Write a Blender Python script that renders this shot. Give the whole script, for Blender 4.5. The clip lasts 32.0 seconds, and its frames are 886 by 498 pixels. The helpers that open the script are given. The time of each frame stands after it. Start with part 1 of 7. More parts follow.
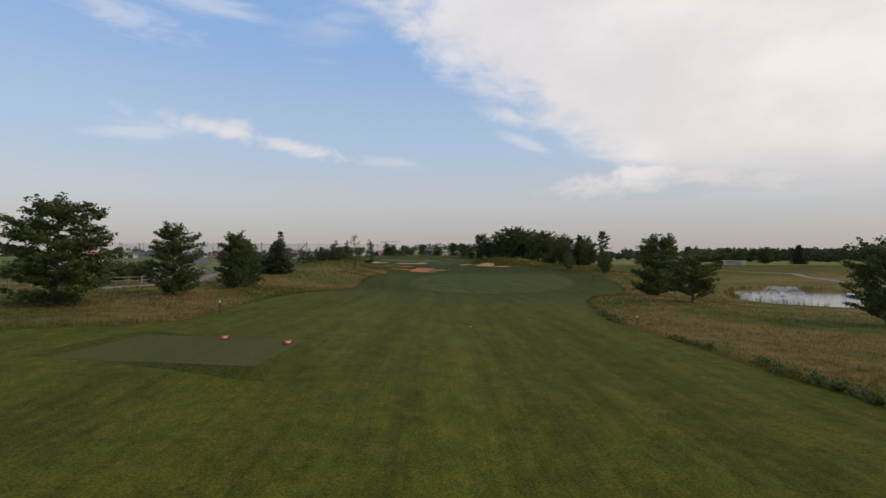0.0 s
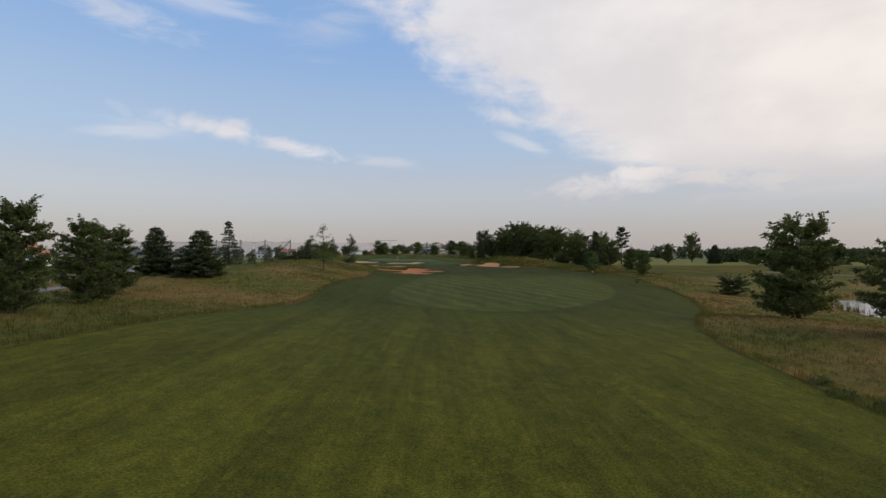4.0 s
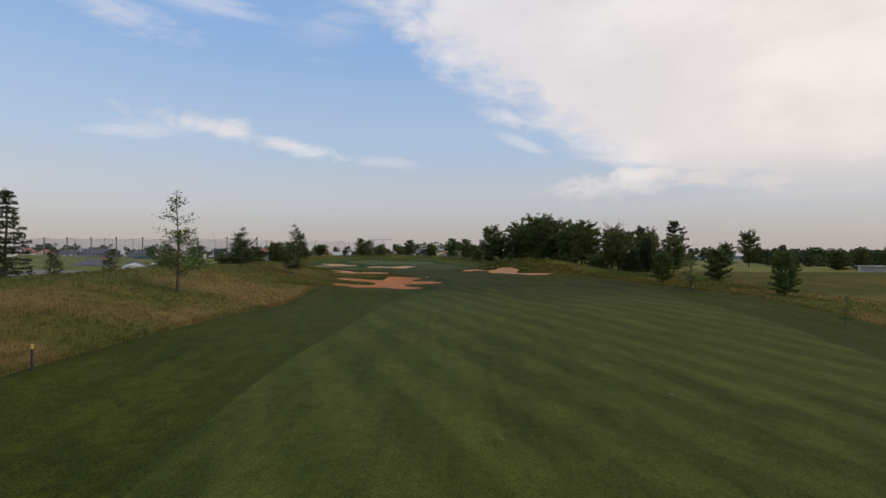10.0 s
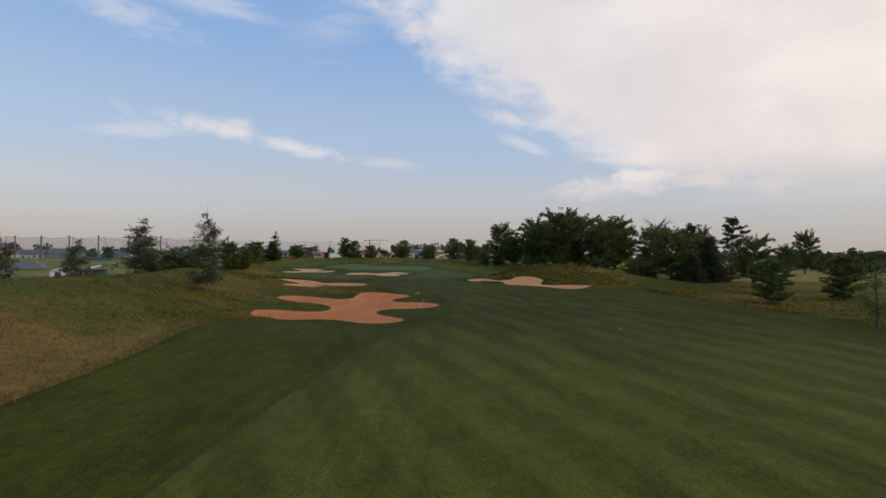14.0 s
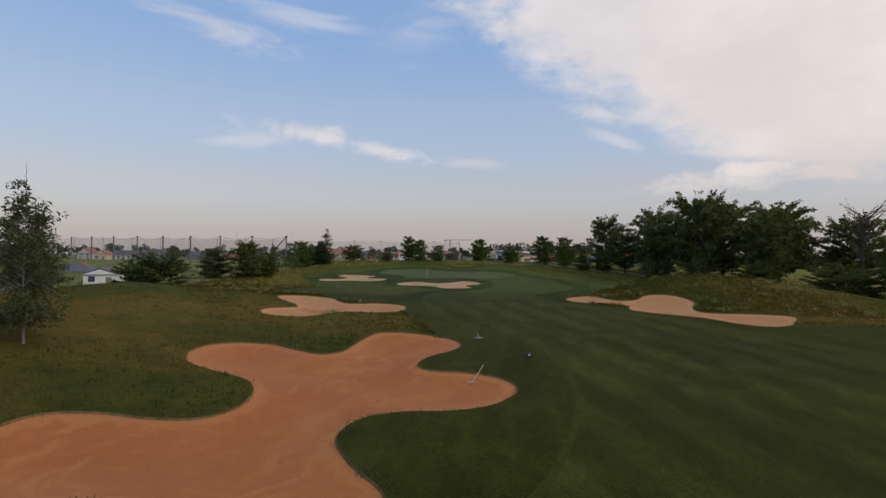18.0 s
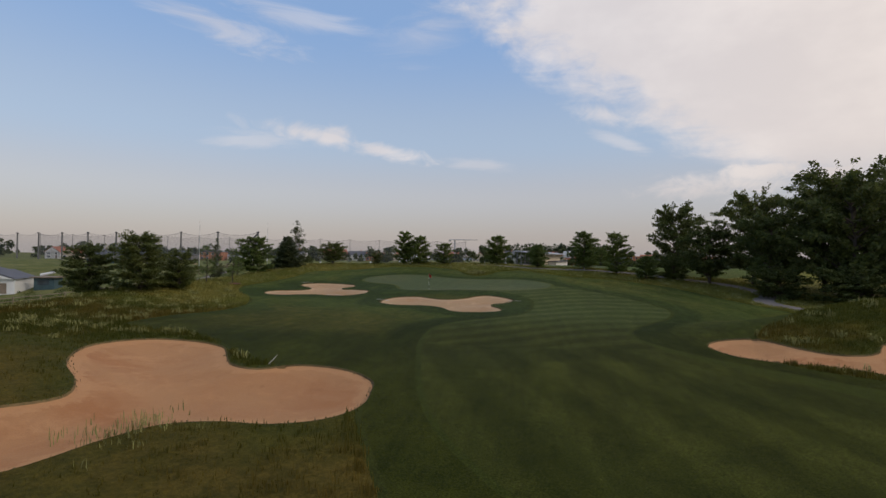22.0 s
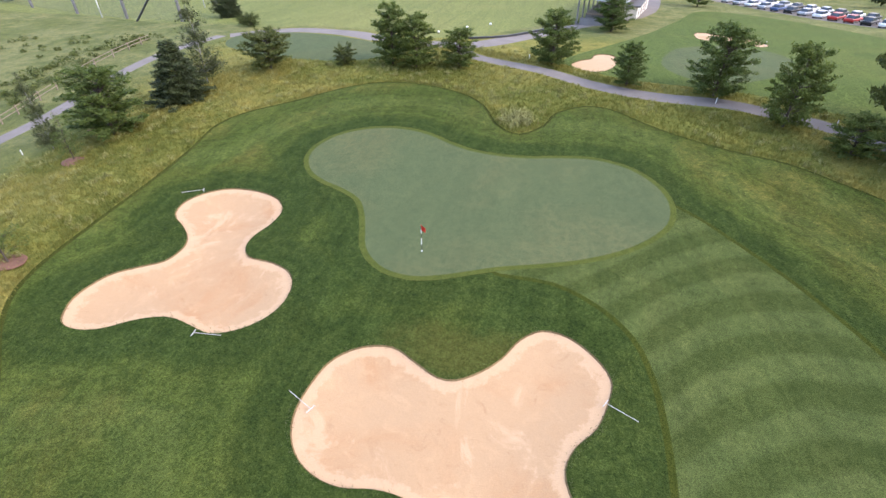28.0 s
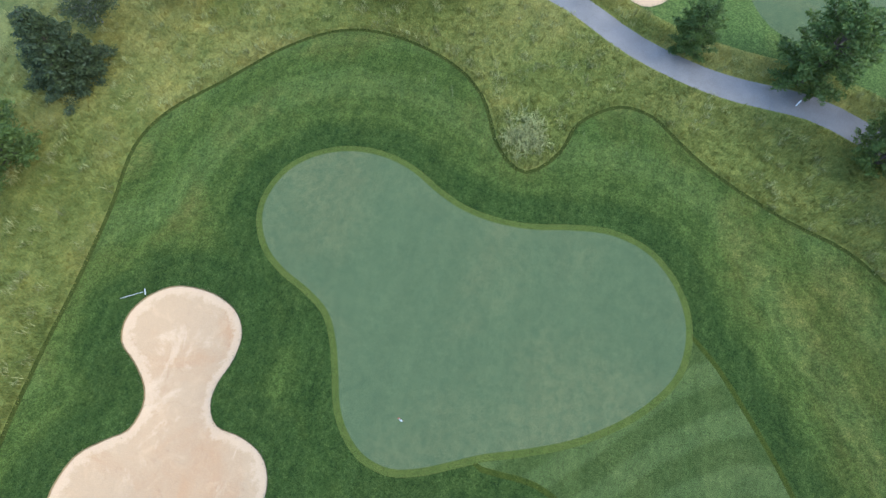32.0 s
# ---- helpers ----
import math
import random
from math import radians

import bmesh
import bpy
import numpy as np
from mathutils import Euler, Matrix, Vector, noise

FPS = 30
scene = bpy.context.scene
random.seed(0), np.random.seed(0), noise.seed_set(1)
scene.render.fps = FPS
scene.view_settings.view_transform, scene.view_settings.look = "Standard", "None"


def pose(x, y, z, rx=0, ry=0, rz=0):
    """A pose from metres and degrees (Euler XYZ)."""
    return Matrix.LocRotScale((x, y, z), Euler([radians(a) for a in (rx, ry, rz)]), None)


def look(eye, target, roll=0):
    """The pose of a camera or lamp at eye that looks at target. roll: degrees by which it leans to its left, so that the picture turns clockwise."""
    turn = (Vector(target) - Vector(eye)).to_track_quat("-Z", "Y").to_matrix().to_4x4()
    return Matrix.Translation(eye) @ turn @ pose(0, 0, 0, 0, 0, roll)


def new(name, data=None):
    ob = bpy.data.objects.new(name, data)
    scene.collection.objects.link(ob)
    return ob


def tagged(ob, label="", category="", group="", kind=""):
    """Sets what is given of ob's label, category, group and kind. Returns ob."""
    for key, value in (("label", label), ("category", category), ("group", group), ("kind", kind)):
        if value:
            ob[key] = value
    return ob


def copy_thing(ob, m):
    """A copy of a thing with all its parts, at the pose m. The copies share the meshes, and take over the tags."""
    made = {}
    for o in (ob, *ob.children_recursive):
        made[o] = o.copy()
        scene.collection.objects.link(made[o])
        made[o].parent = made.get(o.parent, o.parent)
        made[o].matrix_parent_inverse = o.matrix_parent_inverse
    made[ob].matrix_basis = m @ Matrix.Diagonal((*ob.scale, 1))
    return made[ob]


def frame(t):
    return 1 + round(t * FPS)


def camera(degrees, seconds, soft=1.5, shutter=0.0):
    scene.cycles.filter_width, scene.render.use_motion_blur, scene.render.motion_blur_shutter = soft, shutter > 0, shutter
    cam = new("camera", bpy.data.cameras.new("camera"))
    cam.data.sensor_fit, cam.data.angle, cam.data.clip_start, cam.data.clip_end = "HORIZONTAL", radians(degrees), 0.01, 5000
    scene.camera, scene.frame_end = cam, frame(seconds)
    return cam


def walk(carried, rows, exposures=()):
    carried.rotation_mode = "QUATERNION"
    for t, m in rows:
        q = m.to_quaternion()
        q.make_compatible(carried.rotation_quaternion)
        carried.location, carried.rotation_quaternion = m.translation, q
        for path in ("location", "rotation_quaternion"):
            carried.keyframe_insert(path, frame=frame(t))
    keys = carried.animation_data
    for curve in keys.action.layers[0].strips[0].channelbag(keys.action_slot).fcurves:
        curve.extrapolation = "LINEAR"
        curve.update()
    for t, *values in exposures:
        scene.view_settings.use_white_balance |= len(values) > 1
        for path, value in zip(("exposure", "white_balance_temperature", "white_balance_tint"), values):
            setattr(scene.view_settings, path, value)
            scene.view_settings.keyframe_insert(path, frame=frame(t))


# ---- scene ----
from mathutils.geometry import delaunay_2d_cdt

SKY_STRENGTH, SUN_STRENGTH = 1.0, 0.9
cam = camera(84.6, 32.0)
PATH = [
    (0, (-0.570, 8.470, 7.560), (-0.5414, 10.4698, 7.5716), 0.00),
    (0.5, (-0.534, 11.626, 7.563), (-0.5055, 13.6258, 7.5747), 0.00),
    (1, (-0.461, 15.036, 7.566), (-0.4333, 17.0360, 7.5779), 0.00),
    (1.5, (-0.389, 18.664, 7.533), (-0.3612, 20.6640, 7.5447), 0.00),
    (2, (-0.316, 22.365, 7.391), (-0.2850, 24.3645, 7.4029), -0.03),
    (2.5, (-0.280, 25.993, 7.177), (-0.2461, 27.9924, 7.1885), -0.05),
    (3, (-0.244, 29.548, 6.998), (-0.2102, 31.5479, 7.0101), -0.03),
    (3.5, (-0.135, 33.140, 6.856), (-0.0978, 35.1396, 6.8675), 0.00),
    (5.5, (1.044, 48.859, 6.781), (1.0733, 50.8587, 6.7951), 0.40),
    (6, (1.044, 52.931, 6.784), (1.0731, 54.9305, 6.7978), 0.40),
    (6.5, (1.044, 56.898, 6.788), (1.0691, 58.8980, 6.8011), 0.40),
    (7, (1.096, 60.970, 6.791), (1.1213, 62.9698, 6.8044), 0.40),
    (7.5, (1.201, 65.198, 6.794), (1.2258, 67.1978, 6.8077), 0.38),
    (8, (1.305, 69.478, 6.853), (1.3343, 71.4777, 6.8668), 0.33),
    (8.5, (1.410, 73.706, 6.971), (1.4383, 75.7058, 6.9842), 0.30),
    (9, (1.514, 77.778, 7.041), (1.5449, 79.7775, 7.0540), 0.30),
    (9.5, (1.618, 81.589, 7.006), (1.6523, 83.5882, 7.0192), 0.30),
    (10, (1.722, 85.190, 6.865), (1.7600, 87.1898, 6.8785), 0.32),
    (10.5, (1.879, 88.792, 6.666), (1.9198, 90.7915, 6.6798), 0.38),
    (11, (2.036, 92.602, 6.465), (2.0795, 94.6020, 6.4780), 0.40),
    (11.5, (2.088, 96.674, 6.264), (2.1318, 98.6734, 6.2808), 0.43),
    (12, (2.140, 100.850, 6.119), (2.1880, 102.8494, 6.1361), 0.47),
    (12.5, (2.297, 104.974, 6.192), (2.3454, 106.9733, 6.2089), 0.50),
    (13, (2.454, 108.994, 6.580), (2.4999, 110.9931, 6.5974), 0.50),
    (13.5, (2.610, 112.961, 7.068), (2.6478, 114.9606, 7.0859), 0.53),
    (14, (2.819, 116.980, 7.398), (2.8518, 118.9799, 7.4158), 0.57),
    (14.5, (2.923, 121.104, 7.624), (2.9545, 123.1037, 7.6414), 0.60),
    (16.5, (3.341, 137.390, 7.632), (3.3690, 139.3898, 7.6413), 0.50),
    (17, (3.550, 141.358, 7.791), (3.5740, 143.3578, 7.8020), 0.60),
    (17.5, (3.550, 145.534, 7.791), (3.4550, 147.5317, 7.8020), 0.50),
    (18, (3.550, 149.918, 8.000), (3.2331, 151.8927, 8.0140), 0.60),
    (18.5, (2.923, 154.094, 8.000), (2.4970, 156.0480, 8.0170), 0.70),
    (19, (2.297, 158.062, 8.000), (1.8499, 160.0113, 8.0170), 0.70),
    (19.5, (1.462, 162.238, 8.209), (1.0050, 164.1850, 8.2260), 0.80),
    (20, (0.418, 166.205, 8.209), (0.0089, 168.1626, 8.2260), 0.80),
    (20.5, (-0.418, 170.381, 8.209), (-0.7821, 172.3475, 8.2260), 0.80),
    (21, (-1.044, 174.139, 8.000), (-1.3979, 176.1074, 8.0170), 0.90),
    (21.5, (-1.879, 178.315, 8.000), (-2.2199, 180.2857, 8.0170), 0.90),
    (22, (-2.506, 182.282, 7.791), (-2.8359, 184.2545, 7.8090), 0.90),
    (22.5, (-3.132, 186.250, 8.000), (-3.4520, 188.2242, 8.0170), 0.90),
    (23, (-3.758, 189.799, 8.626), (-4.0749, 191.7736, 8.6470), 0.90),
    (23.5, (-4.385, 193.349, 9.253), (-4.7010, 195.3238, 9.2798), 1.00),
    (24, (-4.802, 196.690, 10.297), (-5.1220, 198.6640, 10.2754), 0.90),
    (24.5, (-5.429, 199.822, 11.758), (-5.7611, 201.7888, 11.6177), 0.80),
    (25, (-5.846, 203.162, 13.011), (-6.1878, 205.1191, 12.7811), 0.70),
    (25.5, (-6.264, 206.712, 14.264), (-6.6130, 208.6540, 13.9370), 0.60),
    (27.5, (-8.534, 221.454, 20.546), (-8.8840, 223.1649, 19.5711), 0.00),
    (28, (-8.986, 224.823, 22.551), (-9.3180, 226.4172, 21.3899), -0.20),
    (28.5, (-9.503, 228.344, 24.577), (-9.8129, 229.8056, 23.2474), -0.30),
    (29, (-10.089, 232.367, 26.625), (-10.3750, 233.6960, 25.1580), -0.30),
    (29.5, (-10.670, 236.544, 29.081), (-10.9220, 237.7050, 27.4721), -0.40),
    (30, (-11.388, 241.049, 31.265), (-11.5950, 241.9962, 29.5157), -0.60),
    (30.5, (-12.046, 244.601, 32.968), (-12.2250, 245.4109, 31.1481), -0.50),
    (31, (-12.399, 246.645, 33.730), (-12.5749, 247.4498, 31.9075), -0.40),
    (31.5, (-12.702, 248.463, 34.859), (-12.8770, 249.2608, 33.0334), -0.50),
    (32, (-12.892, 250.219, 36.109), (-13.0601, 250.9832, 34.2684), -0.50),
]
EXPOSURES = [(0, 0.05, 6500, 10), (16.5, 0.03, 6600, 11), (18.5, -0.03, 6700, 12), (23.0, -0.07, 6700, 12), (24.1, -0.12, 6700, 12), (25, 0.18, 6700, 12), (25.5, 0.4, 6700, 12), (27.5, 1.4, 6800, 14), (28, 1.86, 6050, 17), (29, 1.83, 5900, 7), (30, 1.8, 5300, 3), (31, 1.75, 5200, 1), (32, 1.75, 5050, 1)]
walk(cam, [(t, look(eye, target, roll)) for t, eye, target, roll in PATH], EXPOSURES)


# ---- sky and sun ----
SUN_TURN, SUN_HIGH = 105.0, 38.0  # degrees clockwise from +y, degrees above the horizon


def link(tree, a, b):
    tree.links.new(a, b)


class Nodes:
    """A short way to write node trees."""

    def __init__(self, tree):
        self.tree = tree
        tree.nodes.clear()

    def add(self, kind, **inputs):
        node = self.tree.nodes.new(kind)
        for key, value in inputs.items():
            self.put(node.inputs[int(key[1:]) if key[0] == "i" and key[1:].isdigit() else key.replace("_", " ")], value)
        return node

    def put(self, socket, value):
        if isinstance(value, bpy.types.NodeSocket):
            self.tree.links.new(value, socket)
        else:
            socket.default_value = value

    def math(self, op, a, b=0.0, c=0.0, clamp=False):
        node = self.tree.nodes.new("ShaderNodeMath")
        node.operation, node.use_clamp = op, clamp
        for socket, value in zip(node.inputs, (a, b, c)):
            self.put(socket, value)
        return node.outputs[0]

    def noise(self, vector, scale, detail=4.0, rough=0.55, distort=0.0):
        node = self.add("ShaderNodeTexNoise", Scale=scale, Detail=detail, Roughness=rough, Distortion=distort)
        self.put(node.inputs["Vector"], vector)
        return node.outputs["Fac"]

    def ramp(self, value, low, high, a=0.0, b=1.0):
        node = self.add("ShaderNodeMapRange", i0=value, i1=low, i2=high, i3=a, i4=b)
        node.interpolation_type = "SMOOTHSTEP"
        return node.outputs[0]

    def mix(self, factor, a, b, kind="MIX"):
        node = self.tree.nodes.new("ShaderNodeMix")
        node.data_type, node.blend_type = "RGBA", kind
        self.put(node.inputs[0], factor)
        self.put(node.inputs[6], a if isinstance(a, bpy.types.NodeSocket) else (*a, 1.0))
        self.put(node.inputs[7], b if isinstance(b, bpy.types.NodeSocket) else (*b, 1.0))
        return node.outputs[2]


world = bpy.data.worlds.new("sky")
scene.world = world
world.use_nodes = True
n = Nodes(world.node_tree)
sky = n.add("ShaderNodeTexSky")
sky.sky_type, sky.sun_disc = "NISHITA", False
sky.sun_elevation, sky.sun_rotation = radians(SUN_HIGH), radians(SUN_TURN)
sky.air_density, sky.dust_density, sky.ozone_density = 1.2, 1.2, 1.6
way = n.add("ShaderNodeTexCoord").outputs["Generated"]
axes = n.add("ShaderNodeSeparateXYZ", Vector=way).outputs
turn = n.math("MULTIPLY", n.math("ARCTAN2", axes[0], axes[1]), 57.2958)
high = n.math("MULTIPLY", n.math("ARCSINE", axes[2]), 57.2958)
flat = n.add("ShaderNodeCombineXYZ", X=turn, Y=n.math("MULTIPLY", high, 1.8), Z=0.0).outputs[0]
billow = n.noise(flat, 0.085, 7.0, 0.6, 0.4)
wisp = n.noise(n.add("ShaderNodeCombineXYZ", X=n.math("MULTIPLY", turn, 0.45), Y=n.math("MULTIPLY", high, 2.2), Z=3.0).outputs[0], 0.16, 6.0, 0.62, 1.0)
puff = n.noise(n.add("ShaderNodeCombineXYZ", X=turn, Y=n.math("MULTIPLY", high, 1.6), Z=7.0).outputs[0], 0.3, 7.0, 0.6, 0.6)


def cloud(at, up, wide, tall, lean, edge, source, amount, soft=0.8):
    """A soft patch of cloud round a turn and a height in degrees, broken up by noise."""
    c, s = math.cos(radians(lean)), math.sin(radians(lean))
    x, y = n.math("SUBTRACT", turn, at), n.math("SUBTRACT", high, up)
    u = n.math("DIVIDE", n.math("ADD", n.math("MULTIPLY", x, c), n.math("MULTIPLY", y, s)), wide)
    v = n.math("DIVIDE", n.math("SUBTRACT", n.math("MULTIPLY", y, c), n.math("MULTIPLY", x, s)), tall)
    far = n.math("SQRT", n.math("ADD", n.math("MULTIPLY", u, u), n.math("MULTIPLY", v, v)))
    body = n.math("ADD", n.math("SUBTRACT", 1.0, far), n.math("MULTIPLY", n.math("SUBTRACT", source, 0.5), edge))
    return n.math("MULTIPLY", n.ramp(body, -0.05, soft), amount)


patches = [cloud(8.6, 15.4, 5.4, 1.5, -14, 2.2, puff, 0.75, 1.3), cloud(10.5, 12.4, 4.0, 0.9, -22, 2.2, wisp, 0.4), cloud(19.0, 7.4, 7.6, 1.7, 4, 2.4, puff, 0.9, 1.0), cloud(23.5, 8.6, 5.4, 1.3, 2, 2.2, puff, 0.95, 0.8),
           cloud(29.5, 8.0, 6.0, 1.4, -4, 2.2, puff, 0.92, 0.9), cloud(36, 7.2, 9, 1.4, 2, 2.2, puff, 0.7, 1.0), cloud(42, 6.0, 15, 1.5, 0, 1.8, wisp, 0.4), cloud(-25.0, 13.1, 7.2, 1.4, -6, 2.0, puff, 0.85, 1.1),
           cloud(-22.6, 12.8, 4.6, 1.5, 2, 2.0, puff, 0.95, 1.0), cloud(-16.5, 11.7, 7.0, 1.1, -11, 2.4, puff, 0.85, 1.0), cloud(-31.0, 12.0, 6, 1.1, 4, 2.2, wisp, 0.4), cloud(-5.6, 10.4, 5.2, 0.9, -6, 2.2, wisp, 0.4),
           cloud(-34.0, 22.4, 9, 1.7, -9, 3.2, wisp, 0.5, 1.1), cloud(-27.0, 24.8, 10, 1.6, -4, 3.2, wisp, 0.4, 1.1), cloud(-11, 24.8, 9, 3.0, 16, 2.6, wisp, 0.32, 1.1),
           cloud(120, 35, 70, 28, 0, 1.0, billow, 0.85), cloud(-120, 40, 60, 20, 0, 1.2, billow, 0.6), cloud(0, 82, 90, 24, 0, 1.0, billow, 0.7)]
# the great sheet of cloud: its edge, in degrees of turn, by height
edge = n.add("ShaderNodeValToRGB", Fac=n.math("DIVIDE", high, 40.0))
steps = edge.color_ramp.elements
steps[0].position, steps[1].position = 0.0, 1.0
for up, at in ((5, 46), (7, 33), (9.4, 21), (11.6, 15), (14.5, 11.5), (18, 6), (20, 1), (24.5, -5.5), (30, -8)):
    steps.new(up / 40)
for step, at in zip(steps, (62, 46, 33, 21, 15, 11.5, 6, 1, -5.5, -8, -12)):
    step.color = ((at + 20) / 90,) * 3 + (1.0,)
border = n.math("SUBTRACT", n.math("MULTIPLY", n.add("ShaderNodeSeparateColor", Color=edge.outputs[0]).outputs[0], 90.0), 20.0)
into = n.math("ADD", n.math("DIVIDE", n.math("SUBTRACT", turn, border), 9.0), n.math("ADD", n.math("MULTIPLY", n.math("SUBTRACT", billow, 0.5), 2.2), n.math("MULTIPLY", n.math("SUBTRACT", n.math("ADD", n.math("MULTIPLY", puff, 0.5), n.math("MULTIPLY", wisp, 0.5)), 0.5), 2.0)))
patches.append(n.math("MULTIPLY", n.math("MULTIPLY", n.ramp(into, -0.35, 0.95), n.ramp(turn, 100.0, 70.0)), n.ramp(high, 5.0, 11.0, 0.45, 0.97)))
cover = patches[0]
for patch in patches[1:]:
    cover = n.math("MAXIMUM", cover, patch)
blue = n.mix(1.0, sky.outputs[0], (0.163, 0.16, 0.162), "MULTIPLY")
air = n.mix(n.ramp(high, 1.5, 7.0), (0.4, 0.368, 0.385), (0.47, 0.47, 0.515))
air = n.mix(n.ramp(high, 6.0, 13.0), air, (0.39, 0.5, 0.66))
air = n.mix(n.ramp(high, 12.0, 25.0), air, (0.25, 0.42, 0.72))
clear = n.mix(n.ramp(high, 30.0, 60.0, 0.8, 0.3), blue, air)
white = n.mix(n.ramp(turn, -6.0, 48.0), (0.82, 0.805, 0.825), (0.91, 0.835, 0.78))
shade = n.mix(n.ramp(n.noise(flat, 0.05, 5.0), 0.35, 0.7), (0.84, 0.84, 0.86), (1.0, 1.0, 1.0))
low = n.ramp(high, 12.0, 3.0, 1.0, 0.8)
dome = n.mix(cover, clear, n.mix(1.0, n.mix(1.0, white, shade, "MULTIPLY"), n.add("ShaderNodeCombineXYZ", X=low, Y=low, Z=low).outputs[0], "MULTIPLY"))
back = n.add("ShaderNodeBackground", Color=dome, Strength=SKY_STRENGTH)
link(n.tree, back.outputs[0], n.add("ShaderNodeOutputWorld").inputs[0])

sun = new("sun", bpy.data.lights.new("sun", "SUN"))
sun.data.energy, sun.data.angle, sun.data.color = SUN_STRENGTH, radians(16.0), (1.0, 0.93, 0.84)
aim = Vector((math.sin(radians(SUN_TURN)) * math.cos(radians(SUN_HIGH)), math.cos(radians(SUN_TURN)) * math.cos(radians(SUN_HIGH)), math.sin(radians(SUN_HIGH))))
sun.matrix_world = look(aim * 500, (0, 0, 0))


# ---- materials ----
def plain(name, colour, rough=0.7, metal=0.0, vary=0.25, grain=8.0, coarse=0.6, bump=0.15, bump_scale=None):
    """A surface with two scales of variation and a fine relief."""
    m = bpy.data.materials.new(name)
    m.use_nodes = True
    n = Nodes(m.node_tree)
    spot = n.add("ShaderNodeTexCoord").outputs["Object"]
    fine, wide = n.noise(spot, grain, 5.0), n.noise(spot, coarse, 3.0)
    dark = tuple(c * (1 - vary) for c in colour)
    light = tuple(min(1.0, c * (1 + vary)) for c in colour)
    tone = n.mix(n.ramp(n.math("ADD", n.math("MULTIPLY", fine, 0.5), n.math("MULTIPLY", wide, 0.5)), 0.3, 0.7), dark, light)
    shader = n.add("ShaderNodeBsdfPrincipled", Base_Color=tone, Roughness=rough, Metallic=metal)
    if rough > 0.8:
        shader.inputs["Specular IOR Level"].default_value = 0.15
    if bump:
        relief = n.add("ShaderNodeBump", Strength=bump, Height=n.noise(spot, bump_scale or grain * 3, 4.0))
        link(n.tree, relief.outputs[0], shader.inputs["Normal"])
    link(n.tree, shader.outputs[0], n.add("ShaderNodeOutputMaterial").inputs[0])
    return m


